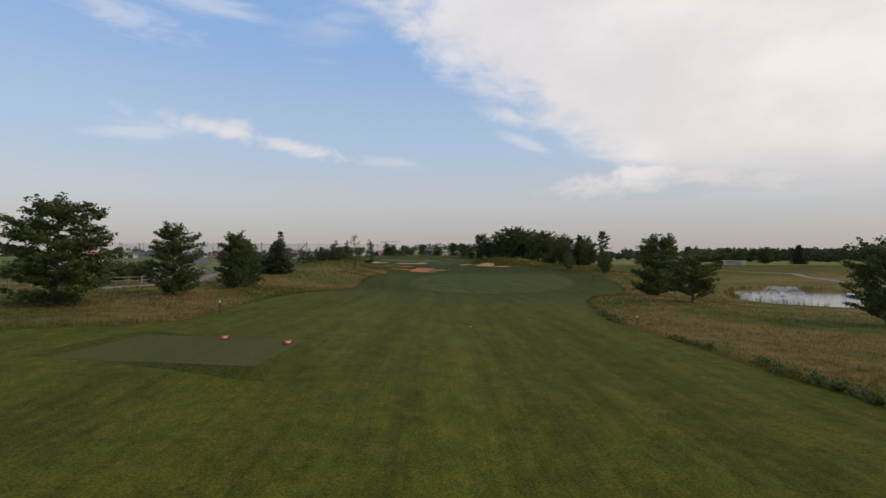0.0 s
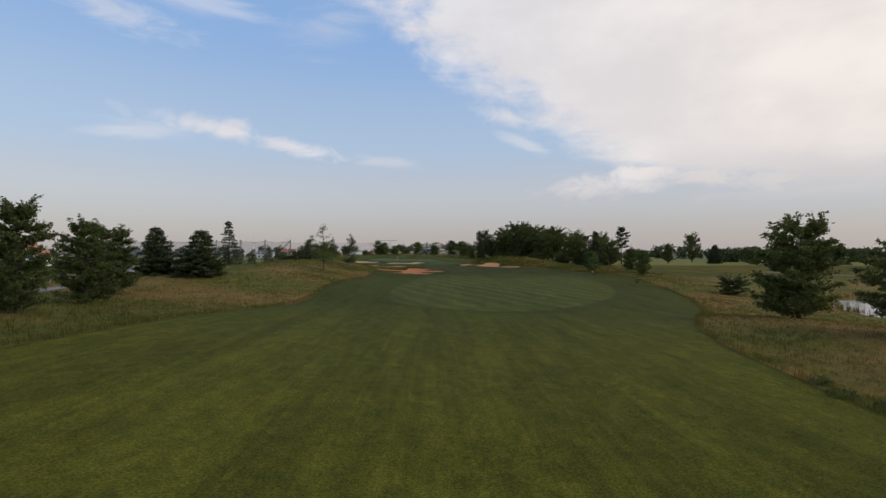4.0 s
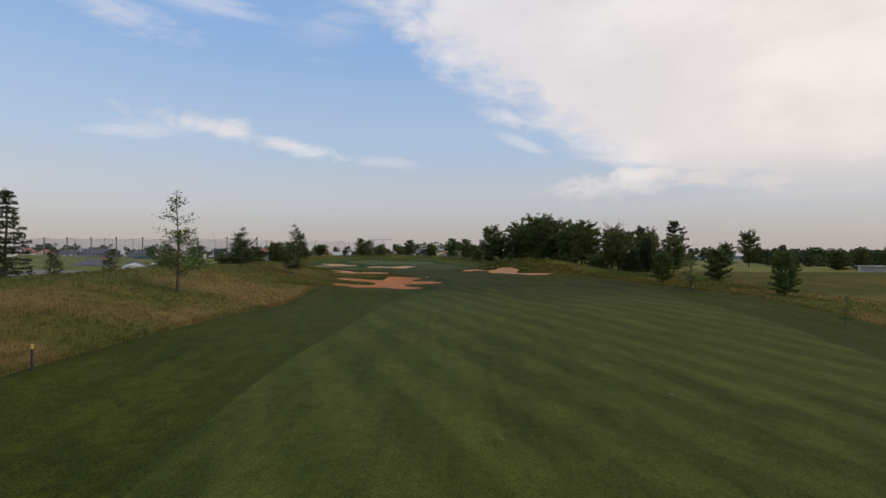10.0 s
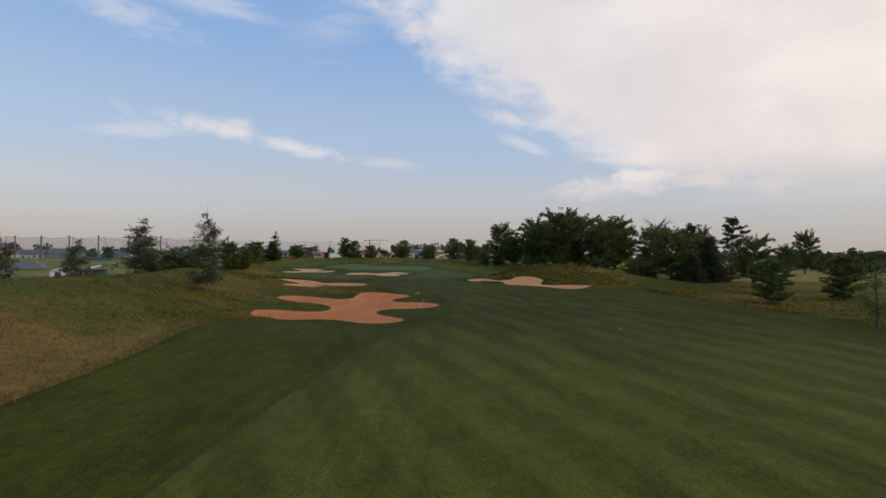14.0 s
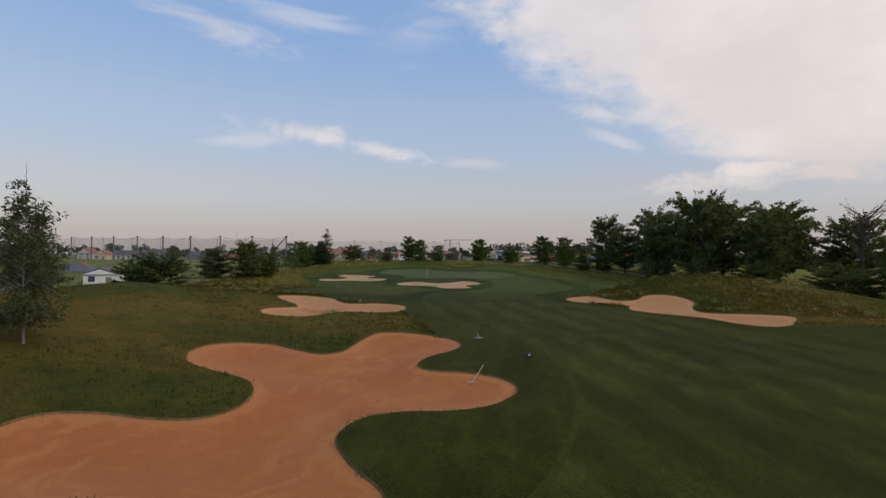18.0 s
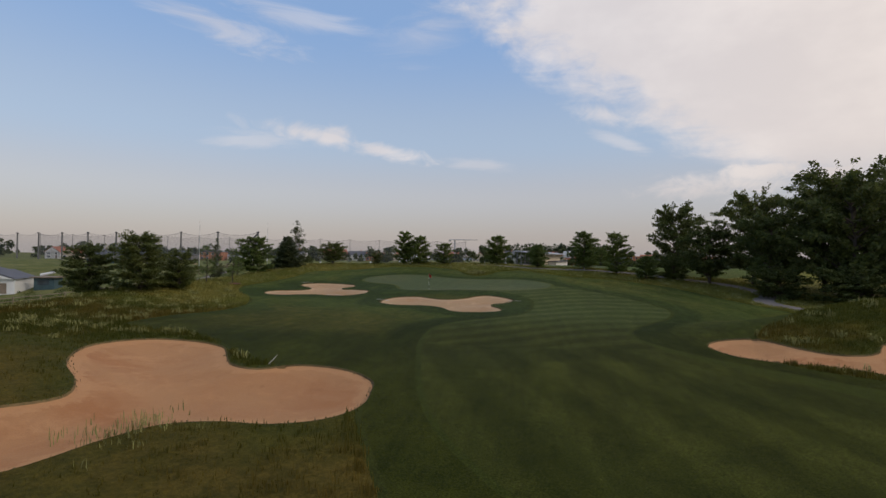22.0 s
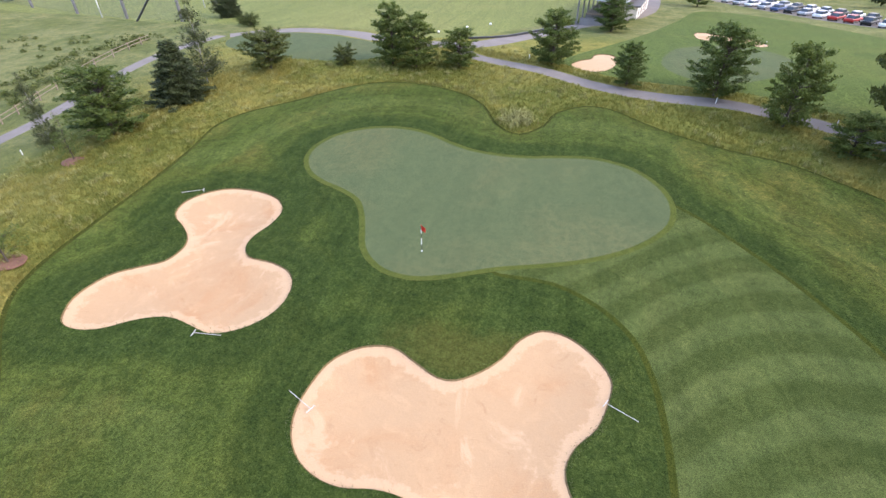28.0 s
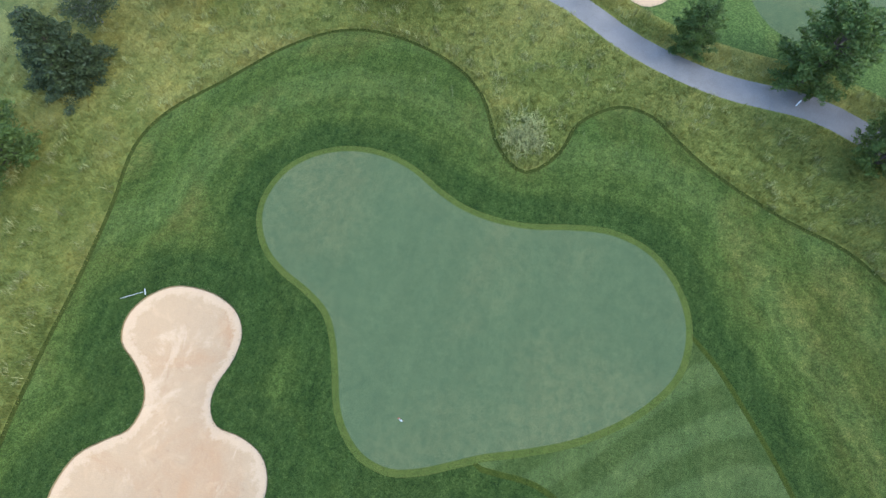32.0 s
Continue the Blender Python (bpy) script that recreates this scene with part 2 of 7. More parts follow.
def turf(name, green, yellow, dark, stripes=None, bump=0.5, fine=14.0, blotch=0.13, worn=0.35, sheen=0.0, streak=0.2, dry=0.0, fresh=0.0, deep=0.0, swath=0.0, mottle=0.0, cool=(1.12, 1.28, 1.5), tufty=0.0):
    """Mown grass: blade-scale grain, clumps and broad yellowish patches; stripes: how light the mower's bands are."""
    m = bpy.data.materials.new(name)
    m.use_nodes = True
    n = Nodes(m.node_tree)
    spot = n.add("ShaderNodeNewGeometry").outputs["Position"]
    grain, clump, patch = n.noise(spot, fine, 4.0, 0.75), n.noise(spot, 1.9, 5.0, 0.7), n.noise(spot, blotch, 4.0, 0.6, 0.6)
    lines = n.noise(n.add("ShaderNodeMapping", Vector=spot, Rotation=(0.0, 0.0, 0.06), Scale=(0.5, 0.035, 0.3)).outputs[0], 1.0, 4.0, 0.65, 0.4)
    thin = n.noise(n.add("ShaderNodeMapping", Vector=spot, Rotation=(0.0, 0.0, -0.05), Scale=(3.0, 0.09, 0.5)).outputs[0], 1.0, 4.0, 0.7, 0.5)
    lines = n.math("ADD", n.math("MULTIPLY", lines, 0.6), n.math("MULTIPLY", thin, 0.4))
    tone = n.mix(n.math("MULTIPLY", n.ramp(patch, 0.42, 0.68), worn), green, yellow)
    tone = n.mix(n.math("MULTIPLY", n.ramp(clump, 0.38, 0.7), 0.75), tone, dark)
    place = n.add("ShaderNodeSeparateXYZ", Vector=spot).outputs[1]
    early = n.math("ADD", n.math("MULTIPLY", n.ramp(place, 104.0, 66.0), 0.45), 0.55)
    tone = n.mix(n.math("MULTIPLY", n.ramp(place, 94.0, 56.0), dry), tone, n.mix(1.0, tone, (1.68, 1.46, 1.45), "MULTIPLY"))
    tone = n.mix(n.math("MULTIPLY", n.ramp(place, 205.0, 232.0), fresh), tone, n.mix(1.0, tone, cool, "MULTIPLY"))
    # dimmer light along the middle of the hole, painted into the turf colour
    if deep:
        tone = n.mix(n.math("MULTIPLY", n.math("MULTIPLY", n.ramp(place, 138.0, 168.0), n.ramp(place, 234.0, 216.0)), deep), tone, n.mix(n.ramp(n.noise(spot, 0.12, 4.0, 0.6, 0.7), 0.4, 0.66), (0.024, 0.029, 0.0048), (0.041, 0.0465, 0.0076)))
    if swath:  # the mower's passes follow the edges of green, sand and fairway, the first one dark
        gap = n.add("ShaderNodeAttribute")
        gap.attribute_name = "edge_gap"
        far = n.math("ADD", gap.outputs["Fac"], n.math("MULTIPLY", n.math("SUBTRACT", n.noise(spot, 0.35, 3.0), 0.5), 1.6))
        near = n.math("MULTIPLY", n.ramp(far, 3.3, 2.2), n.ramp(place, 200.0, 226.0))
        tone = n.mix(n.math("MULTIPLY", near, swath), tone, n.mix(1.0, tone, (0.4, 0.5, 0.5), "MULTIPLY"))
        olive = n.math("MULTIPLY", n.ramp(n.noise(spot, 0.06, 5.0, 0.6, 0.8), 0.46, 0.64), n.ramp(place, 205.0, 222.0))
        tone = n.mix(n.math("MULTIPLY", n.math("MULTIPLY", olive, n.ramp(far, 2.5, 5.0)), 0.42), tone, n.mix(n.ramp(n.noise(spot, 1.1, 5.0, 0.75), 0.35, 0.65), (0.06, 0.062, 0.012), (0.135, 0.112, 0.026)))
        wave = n.math("MULTIPLY", n.ramp(n.math("SINE", n.math("MULTIPLY", far, 1.25)), -0.6, 0.6), n.ramp(place, 226.0, 240.0))
        arcs = n.ramp(n.math("ADD", n.math("SINE", n.math("MULTIPLY", far, 6.0)), n.math("MULTIPLY", n.math("SUBTRACT", n.noise(spot, 0.8, 5.0, 0.7), 0.5), 3.0)), -0.6, 0.6)
        tone = n.mix(n.math("MULTIPLY", n.math("MULTIPLY", arcs, n.ramp(place, 205.0, 228.0)), 0.22), tone, n.mix(1.0, tone, (1.5, 1.42, 1.4), "MULTIPLY"))
        tone = n.mix(n.math("MULTIPLY", wave, 0.5), tone, n.mix(1.0, tone, (1.5, 1.4, 1.6), "MULTIPLY"))
    drift = n.math("ADD", 0.5, n.math("MULTIPLY", n.math("SUBTRACT", n.ramp(lines, 0.36, 0.64), 0.5), early))
    tone = n.mix(drift, n.mix(1.0, tone, (1 - streak,) * 3, "MULTIPLY"), n.mix(1.0, tone, (1 + 1.1 * streak, 1 + streak, 1 + 0.7 * streak), "MULTIPLY"))
    tone = n.mix(n.ramp(grain, 0.34, 0.68), n.mix(1.0, tone, (0.55, 0.57, 0.55), "MULTIPLY"), n.mix(1.0, tone, (1.38, 1.35, 1.25), "MULTIPLY"))
    if mottle:  # uneven growth a stride or two across, and thin brown turf over the front bunker
        uneven = n.ramp(n.noise(n.add("ShaderNodeMapping", Vector=spot, Rotation=(0.0, 0.0, 0.3), Scale=(0.9, 0.55, 0.6)).outputs[0], 1.0, 7.0, 0.78, 0.4), 0.38, 0.62)
        tone = n.mix(mottle, tone, n.mix(uneven, n.mix(1.0, tone, (0.6, 0.66, 0.64), "MULTIPLY"), n.mix(1.0, tone, (1.42, 1.32, 1.3), "MULTIPLY")))
    if swath:
        thin_spot = n.add("ShaderNodeVectorMath", i0=n.add("ShaderNodeMapping", Vector=spot, Location=(1.88, -92.4, 0.0), Scale=(0.16, 0.38, 0.0)).outputs[0])
        thin_spot.operation = "LENGTH"
        bare = n.math("ADD", thin_spot.outputs["Value"], n.math("MULTIPLY", n.math("SUBTRACT", n.noise(spot, 0.6, 5.0, 0.7), 0.5), 1.3))
        tone = n.mix(n.math("MULTIPLY", n.ramp(bare, 1.0, 0.3), 0.32), tone, (0.115, 0.098, 0.02))
        chips = n.math("MULTIPLY", n.ramp(n.noise(n.add("ShaderNodeMapping", Vector=spot, Rotation=(0.0, 0.0, 0.7), Scale=(3.2, 1.1, 1.0)).outputs[0], 1.0, 5.0, 0.75), 0.6, 0.7), n.ramp(n.noise(spot, 0.11, 3.0), 0.5, 0.6))
        tone = n.mix(n.math("MULTIPLY", n.math("MULTIPLY", chips, n.ramp(gap.outputs["Fac"], 5.5, 8.5)), n.math("MULTIPLY", n.ramp(place, 225.0, 240.0), 0.7)), tone, (0.3, 0.27, 0.13))
    if deep:  # long darker drifts down the hole, and tufts round the green
        damp = n.ramp(n.noise(n.add("ShaderNodeMapping", Vector=spot, Rotation=(0.0, 0.0, -0.12), Scale=(0.34, 0.07, 0.3)).outputs[0], 1.0, 5.0, 0.65, 0.6), 0.44, 0.66)
        tone = n.mix(n.math("MULTIPLY", n.math("MULTIPLY", damp, n.math("MULTIPLY", n.ramp(place, 78.0, 92.0), n.ramp(place, 236.0, 214.0))), 0.5), tone, n.mix(1.0, tone, (0.58, 0.6, 0.6), "MULTIPLY"))
        tuft = n.ramp(n.noise(spot, 5.0, 5.0, 0.8, 0.5), 0.36, 0.64)
        tone = n.mix(n.math("MULTIPLY", n.ramp(place, 205.0, 230.0), tufty), tone, n.mix(tuft, n.mix(1.0, tone, (0.52, 0.58, 0.55), "MULTIPLY"), n.mix(1.0, tone, (1.42, 1.34, 1.4), "MULTIPLY")))
    specks = n.ramp(n.noise(spot, 4.5, 3.0, 0.8), 0.64, 0.76)
    tone = n.mix(n.math("MULTIPLY", specks, 0.5 * worn), tone, (0.2, 0.17, 0.055))
    if stripes:
        axes = n.add("ShaderNodeSeparateXYZ", Vector=spot).outputs
        wobble = n.math("MULTIPLY", n.math("SUBTRACT", n.noise(spot, 0.22, 2.0), 0.5), 0.9)
        across = n.math("ADD", n.math("MULTIPLY", axes[0], 0.93), n.math("MULTIPLY", axes[1], 0.36))
        bent = n.math("MAXIMUM", n.math("MINIMUM", axes[0], 8.2), -14.0)
        curl = n.math("MAXIMUM", bent, 0.0)
        ring = n.math("ADD", n.math("SUBTRACT", axes[1], n.math("MULTIPLY", bent, 0.9)), n.math("MULTIPLY", n.math("MULTIPLY", curl, curl), 0.055))
        near = n.math("GREATER_THAN", axes[1], stripes[1])
        band = n.math("ADD", n.math("MULTIPLY", ring, near), n.math("MULTIPLY", across, n.math("SUBTRACT", 1.0, near)))
        wave = n.math("SINE", n.math("MULTIPLY", n.math("ADD", band, wobble), math.pi / stripes[2]))
        wave = n.ramp(n.math("ADD", wave, n.math("MULTIPLY", n.math("SUBTRACT", clump, 0.5), 1.2)), -0.5, 0.5)
        calm = n.math("SUBTRACT", 1.0, n.math("MULTIPLY", n.ramp(axes[1], 222.0, 208.0), 0.24))
        wave = n.math("MULTIPLY", wave, calm)
        tone = n.mix(n.math("MULTIPLY", wave, stripes[0]), tone, n.mix(1.0, tone, (1.75, 1.65, 1.9), "MULTIPLY"))
    shader = n.add("ShaderNodeBsdfPrincipled", Base_Color=tone, Roughness=0.75)
    shader.inputs["Specular IOR Level"].default_value = 0.03
    shader.inputs["Sheen Weight"].default_value = sheen
    relief = n.add("ShaderNodeBump", Strength=bump, Distance=0.05, Height=n.math("ADD", grain, n.math("MULTIPLY", clump, 1.5)))
    link(n.tree, relief.outputs[0], shader.inputs["Normal"])
    link(n.tree, shader.outputs[0], n.add("ShaderNodeOutputMaterial").inputs[0])
    return m


def meadow_tone(n, spot):
    """The colour of the unmown grass by place: green, straw and, along the first two thirds of the hole, russet seed heads."""
    axes = n.add("ShaderNodeSeparateXYZ", Vector=spot).outputs
    wide, mid = n.noise(spot, 0.07, 4.0, 0.6, 0.5), n.noise(spot, 0.5, 4.0, 0.6)
    late = n.mix(n.ramp(wide, 0.38, 0.66), (0.164, 0.17, 0.038), (0.25, 0.22, 0.058))
    off = n.math("MAXIMUM", n.math("MAXIMUM", n.ramp(axes[0], -52.0, -66.0), n.math("MULTIPLY", n.ramp(axes[0], 58.0, 80.0), 0.25)), n.ramp(axes[1], 302.0, 316.0))
    late = n.mix(n.math("MULTIPLY", off, 0.85), late, n.mix(n.ramp(n.noise(spot, 0.16, 5.0, 0.65), 0.35, 0.65), (0.115, 0.135, 0.046), (0.2, 0.2, 0.085)))
    base = n.mix(n.ramp(wide, 0.42, 0.62), (0.118, 0.116, 0.026), (0.212, 0.142, 0.048))
    lush = n.mix(n.ramp(wide, 0.4, 0.66), (0.068, 0.074, 0.012), (0.132, 0.096, 0.02))
    crest = n.math("MULTIPLY", n.ramp(axes[0], -23.0, -34.0), n.ramp(axes[1], 92.0, 120.0))
    base = n.mix(n.math("MULTIPLY", crest, n.ramp(n.noise(spot, 0.12, 4.0), 0.36, 0.6, 0.25, 0.9)), base, (0.092, 0.1, 0.02))
    tone = n.mix(n.ramp(axes[1], 138.0, 172.0), base, lush)
    tone = n.mix(n.ramp(axes[1], 219.0, 235.0), tone, late)
    tone = n.mix(n.math("MULTIPLY", n.ramp(mid, 0.5, 0.75), 0.5), tone, n.mix(1.0, tone, (1.6, 1.4, 1.3), "MULTIPLY"))
    return n.mix(n.math("MULTIPLY", n.ramp(mid, 0.5, 0.28), 0.5), tone, n.mix(1.0, tone, (0.5, 0.62, 0.6), "MULTIPLY"))


def meadow(name, blades):
    m = bpy.data.materials.new(name)
    m.use_nodes = True
    n = Nodes(m.node_tree)
    geo = n.add("ShaderNodeNewGeometry")
    spot = geo.outputs["Position"]
    tone = meadow_tone(n, spot)
    if blades:
        own = geo.outputs["Random Per Island"]
        tone = n.mix(n.math("MULTIPLY", n.ramp(own, 0.55, 1.0), 0.5), tone, n.mix(1.0, tone, (1.45, 1.32, 1.3), "MULTIPLY"))
        tone = n.mix(n.math("MULTIPLY", n.ramp(own, 0.4, 0.0), 0.4), tone, n.mix(1.0, tone, (0.6, 0.72, 0.7), "MULTIPLY"))
        shader = n.add("ShaderNodeBsdfPrincipled", Base_Color=tone, Roughness=0.8)
        shader.inputs["Specular IOR Level"].default_value = 0.1
        glow = n.add("ShaderNodeBsdfTranslucent", Color=tone)
        both = n.add("ShaderNodeMixShader", i0=0.5, i1=shader.outputs[0], i2=glow.outputs[0]).outputs[0]
    else:
        grain = n.noise(spot, 6.0, 6.0, 0.8)
        tufty = n.noise(spot, 0.9, 5.0, 0.7, 0.8)
        tone = n.mix(n.math("MULTIPLY", n.ramp(tufty, 0.55, 0.4), 0.5), tone, n.mix(1.0, tone, (0.6, 0.68, 0.66), "MULTIPLY"))
        tone = n.mix(n.ramp(grain, 0.3, 0.7), n.mix(1.0, tone, (0.6, 0.62, 0.6), "MULTIPLY"), n.mix(1.0, tone, (1.25, 1.2, 1.15), "MULTIPLY"))
        shader = n.add("ShaderNodeBsdfPrincipled", Base_Color=tone, Roughness=0.9)
        shader.inputs["Specular IOR Level"].default_value = 0.06
        relief = n.add("ShaderNodeBump", Strength=0.9, Distance=0.15, Height=n.math("ADD", grain, n.noise(spot, 1.3, 3.0)))
        link(n.tree, relief.outputs[0], shader.inputs["Normal"])
        both = shader.outputs[0]
    link(n.tree, both, n.add("ShaderNodeOutputMaterial").inputs[0])
    return m


def foliage(name, dark, light, glow=0.3):
    m = bpy.data.materials.new(name)
    m.use_nodes = True
    n = Nodes(m.node_tree)
    geo = n.add("ShaderNodeNewGeometry")
    own = n.add("ShaderNodeObjectInfo").outputs["Random"]
    tone = n.mix(geo.outputs["Random Per Island"], dark, light)
    tone = n.mix(n.ramp(n.noise(geo.outputs["Position"], 0.8, 3.0), 0.4, 0.7, 0.0, 0.5), tone, n.mix(1.0, tone, (1.35, 1.25, 0.9), "MULTIPLY"))
    tone = n.mix(own, n.mix(1.0, tone, (0.85, 0.9, 0.9), "MULTIPLY"), n.mix(1.0, tone, (1.15, 1.1, 1.0), "MULTIPLY"))
    shader = n.add("ShaderNodeBsdfPrincipled", Base_Color=tone, Roughness=0.55)
    shader.inputs["Specular IOR Level"].default_value = 0.3
    leaf = n.add("ShaderNodeBsdfTranslucent", Color=tone)
    both = n.add("ShaderNodeMixShader", i0=glow, i1=shader.outputs[0], i2=leaf.outputs[0])
    link(n.tree, both.outputs[0], n.add("ShaderNodeOutputMaterial").inputs[0])
    return m


def sand(name, pale, red, redness, chalk=(1.24, 1.3, 1.42)):
    m = bpy.data.materials.new(name)
    m.use_nodes = True
    n = Nodes(m.node_tree)
    spot = n.add("ShaderNodeNewGeometry").outputs["Position"]
    wide, mid, grain = n.noise(spot, 0.16, 4.0, 0.6, 0.8), n.noise(spot, 0.9, 5.0, 0.65, 0.8), n.noise(spot, 22.0, 4.0, 0.7)
    tone = n.mix(n.ramp(wide, 0.5 - redness * 0.3, 0.85 - redness * 0.3), pale, red)
    tone = n.mix(n.math("MULTIPLY", n.ramp(mid, 0.5, 0.72), 0.5), tone, tuple(min(1, c * 1.18) for c in pale))
    tone = n.mix(n.math("MULTIPLY", n.ramp(mid, 0.42, 0.25), 0.35), tone, tuple(c * 0.72 for c in red))
    damp = n.ramp(n.noise(spot, 0.28, 6.0, 0.7, 1.6), 0.62, 0.7)
    tone = n.mix(n.math("MULTIPLY", damp, 0.5), tone, tuple(c * 0.8 for c in red))
    dry = n.ramp(n.noise(n.add("ShaderNodeMapping", Vector=spot, Location=(31.0, 7.0, 0.0), Scale=(1.0, 0.6, 1.0)).outputs[0], 0.34, 7.0, 0.68, 0.9), 0.55, 0.66)
    tone = n.mix(n.math("MULTIPLY", dry, 0.75), tone, tuple(c * k for c, k in zip(pale, chalk)))
    rim = n.add("ShaderNodeAttribute")
    rim.attribute_name = "edge_gap"
    far = n.math("ADD", rim.outputs["Fac"], n.math("MULTIPLY", n.math("SUBTRACT", n.noise(spot, 1.6, 6.0, 0.75), 0.5), 1.9))
    tone = n.mix(n.math("MULTIPLY", n.ramp(far, 0.75, 0.45), 0.7), tone, tuple(c * k for c, k in zip(pale, chalk)))
    tone = n.mix(n.ramp(grain, 0.3, 0.75), n.mix(1.0, tone, (0.82, 0.82, 0.82), "MULTIPLY"), tone)
    shader = n.add("ShaderNodeBsdfPrincipled", Base_Color=tone, Roughness=0.95)
    comb = n.math("MULTIPLY", n.noise(n.add("ShaderNodeMapping", Vector=spot, Scale=(3.0, 14.0, 3.0)).outputs[0], 1.0, 3.0), 0.7)
    relief = n.add("ShaderNodeBump", Strength=0.35, Distance=0.06, Height=n.math("ADD", n.math("ADD", grain, comb), n.math("MULTIPLY", mid, 2.0)))
    link(n.tree, relief.outputs[0], shader.inputs["Normal"])
    link(n.tree, shader.outputs[0], n.add("ShaderNodeOutputMaterial").inputs[0])
    return m


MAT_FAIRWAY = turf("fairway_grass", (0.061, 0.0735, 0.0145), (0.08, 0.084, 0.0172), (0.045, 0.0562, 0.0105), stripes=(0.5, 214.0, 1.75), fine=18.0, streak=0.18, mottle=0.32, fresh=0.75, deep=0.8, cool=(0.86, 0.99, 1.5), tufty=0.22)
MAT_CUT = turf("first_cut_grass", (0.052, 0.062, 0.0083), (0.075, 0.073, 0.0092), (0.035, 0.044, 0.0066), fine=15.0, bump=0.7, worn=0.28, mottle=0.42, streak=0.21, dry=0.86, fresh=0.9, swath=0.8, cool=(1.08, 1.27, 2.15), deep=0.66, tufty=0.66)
MAT_GREEN = turf("green_grass", (0.089, 0.109, 0.051), (0.117, 0.122, 0.056), (0.073, 0.095, 0.046), fine=40.0, bump=0.12, blotch=0.09, worn=0.8, mottle=0.12, streak=0.06)
MAT_COLLAR = turf("collar_grass", (0.078, 0.092, 0.02), (0.1, 0.104, 0.025), (0.056, 0.073, 0.016), fine=20.0, bump=0.3, streak=0.06)
MAT_TEE = turf("tee_grass", (0.07, 0.072, 0.022), (0.088, 0.08, 0.028), (0.056, 0.06, 0.017), fine=22.0, bump=0.3, streak=0.08, dry=0.35)
MAT_BAND = turf("fairway_edge_grass", (0.044, 0.054, 0.0095), (0.058, 0.061, 0.0115), (0.031, 0.041, 0.0075), fine=14.0, bump=0.6, worn=0.3, streak=0.12)
MAT_BANK = turf("tee_bank_grass", (0.045, 0.052, 0.011), (0.055, 0.058, 0.012), (0.03, 0.038, 0.008), fine=14.0, bump=0.7, worn=0.3, dry=0.5)
# brown turf edge, darkened in its colour by the shadow under the overhanging grass
MAT_LIP = plain("shaded_turf_edge", (0.16, 0.11, 0.05), 0.95, vary=0.35, grain=4.0, bump=0.4)
MAT_FRINGE = plain("fringe_grass", (0.075, 0.085, 0.025), 0.8, vary=0.4, grain=3.0, bump=0.0)
MAT_PRACTICE = turf("practice_grass", (0.085, 0.115, 0.03), (0.125, 0.135, 0.036), (0.058, 0.085, 0.02), fine=6.0, blotch=0.09, worn=0.5, streak=0.12)
MAT_RANGE = turf("range_grass", (0.165, 0.18, 0.06), (0.215, 0.208, 0.075), (0.128, 0.15, 0.046), fine=3.0, blotch=0.03, worn=0.6)
MAT_ROUGH = meadow("unmown_ground", False)
MAT_BLADES = meadow("unmown_blades", True)
MAT_STRAW = plain("straw_grass", (0.25, 0.24, 0.085), 0.85, vary=0.45, grain=2.0, bump=0.0)
MAT_SAND_PALE = sand("pale_sand", (0.455, 0.285, 0.146), (0.425, 0.222, 0.096), 0.22)
MAT_SAND_MID = sand("buff_sand", (0.475, 0.232, 0.092), (0.405, 0.162, 0.053), 0.4, (1.16, 1.2, 1.26))
MAT_SAND_RED = sand("red_sand", (0.44, 0.155, 0.04), (0.38, 0.112, 0.024), 0.6, (1.08, 1.18, 1.3))
MAT_ASPHALT = plain("asphalt", (0.2, 0.172, 0.152), 0.95, grain=14, coarse=0.4, vary=0.2)
MAT_EARTH = plain("bare_earth", (0.17, 0.09, 0.06), 0.95, grain=6)
MAT_BARK = plain("bark", (0.09, 0.07, 0.055), 0.9, grain=12, bump=0.5)
MAT_BARK_PALE = plain("birch_bark", (0.2, 0.185, 0.165), 0.8, vary=0.5, grain=6, bump=0.3)
MAT_LEAF_OAK = foliage("oak_leaves", (0.056, 0.076, 0.022), (0.138, 0.158, 0.045), 0.45)
MAT_LEAF_YOUNG = foliage("hornbeam_leaves", (0.062, 0.094, 0.021), (0.146, 0.186, 0.045), 0.45)
MAT_LEAF_PALE = foliage("birch_leaves", (0.055, 0.068, 0.026), (0.1, 0.112, 0.044), 0.4)
MAT_NEEDLES = foliage("spruce_needles", (0.0348, 0.048, 0.0216), (0.075, 0.093, 0.036), 0.35)
MAT_FAR_LEAF = foliage("far_leaves", (0.045, 0.06, 0.027), (0.09, 0.1087, 0.0435), 0.35)
MAT_WHITE = plain("white_paint", (0.75, 0.74, 0.71), 0.6, vary=0.08)
MAT_RENDER = plain("white_render", (0.66, 0.63, 0.58), 0.85, vary=0.08, grain=3)
MAT_CREAM = plain("cream_render", (0.56, 0.47, 0.34), 0.85, vary=0.1, grain=3)
MAT_BRICK = plain("orange_brick", (0.45, 0.19, 0.1), 0.85, vary=0.15, grain=4)
MAT_GREYWALL = plain("grey_cladding", (0.22, 0.21, 0.2), 0.7, vary=0.12)
MAT_TILE = plain("clay_roof_tiles", (0.36, 0.13, 0.075), 0.8, vary=0.2, grain=3)
MAT_SLATE = plain("grey_roof_tiles", (0.1, 0.1, 0.11), 0.7, vary=0.2, grain=3)
MAT_METAL = plain("galvanised_steel", (0.45, 0.46, 0.47), 0.45, 0.7, vary=0.1)
MAT_STEEL_ROOF = plain("pale_metal_roof", (0.42, 0.43, 0.46), 0.5, 0.2, vary=0.06, grain=1.0)
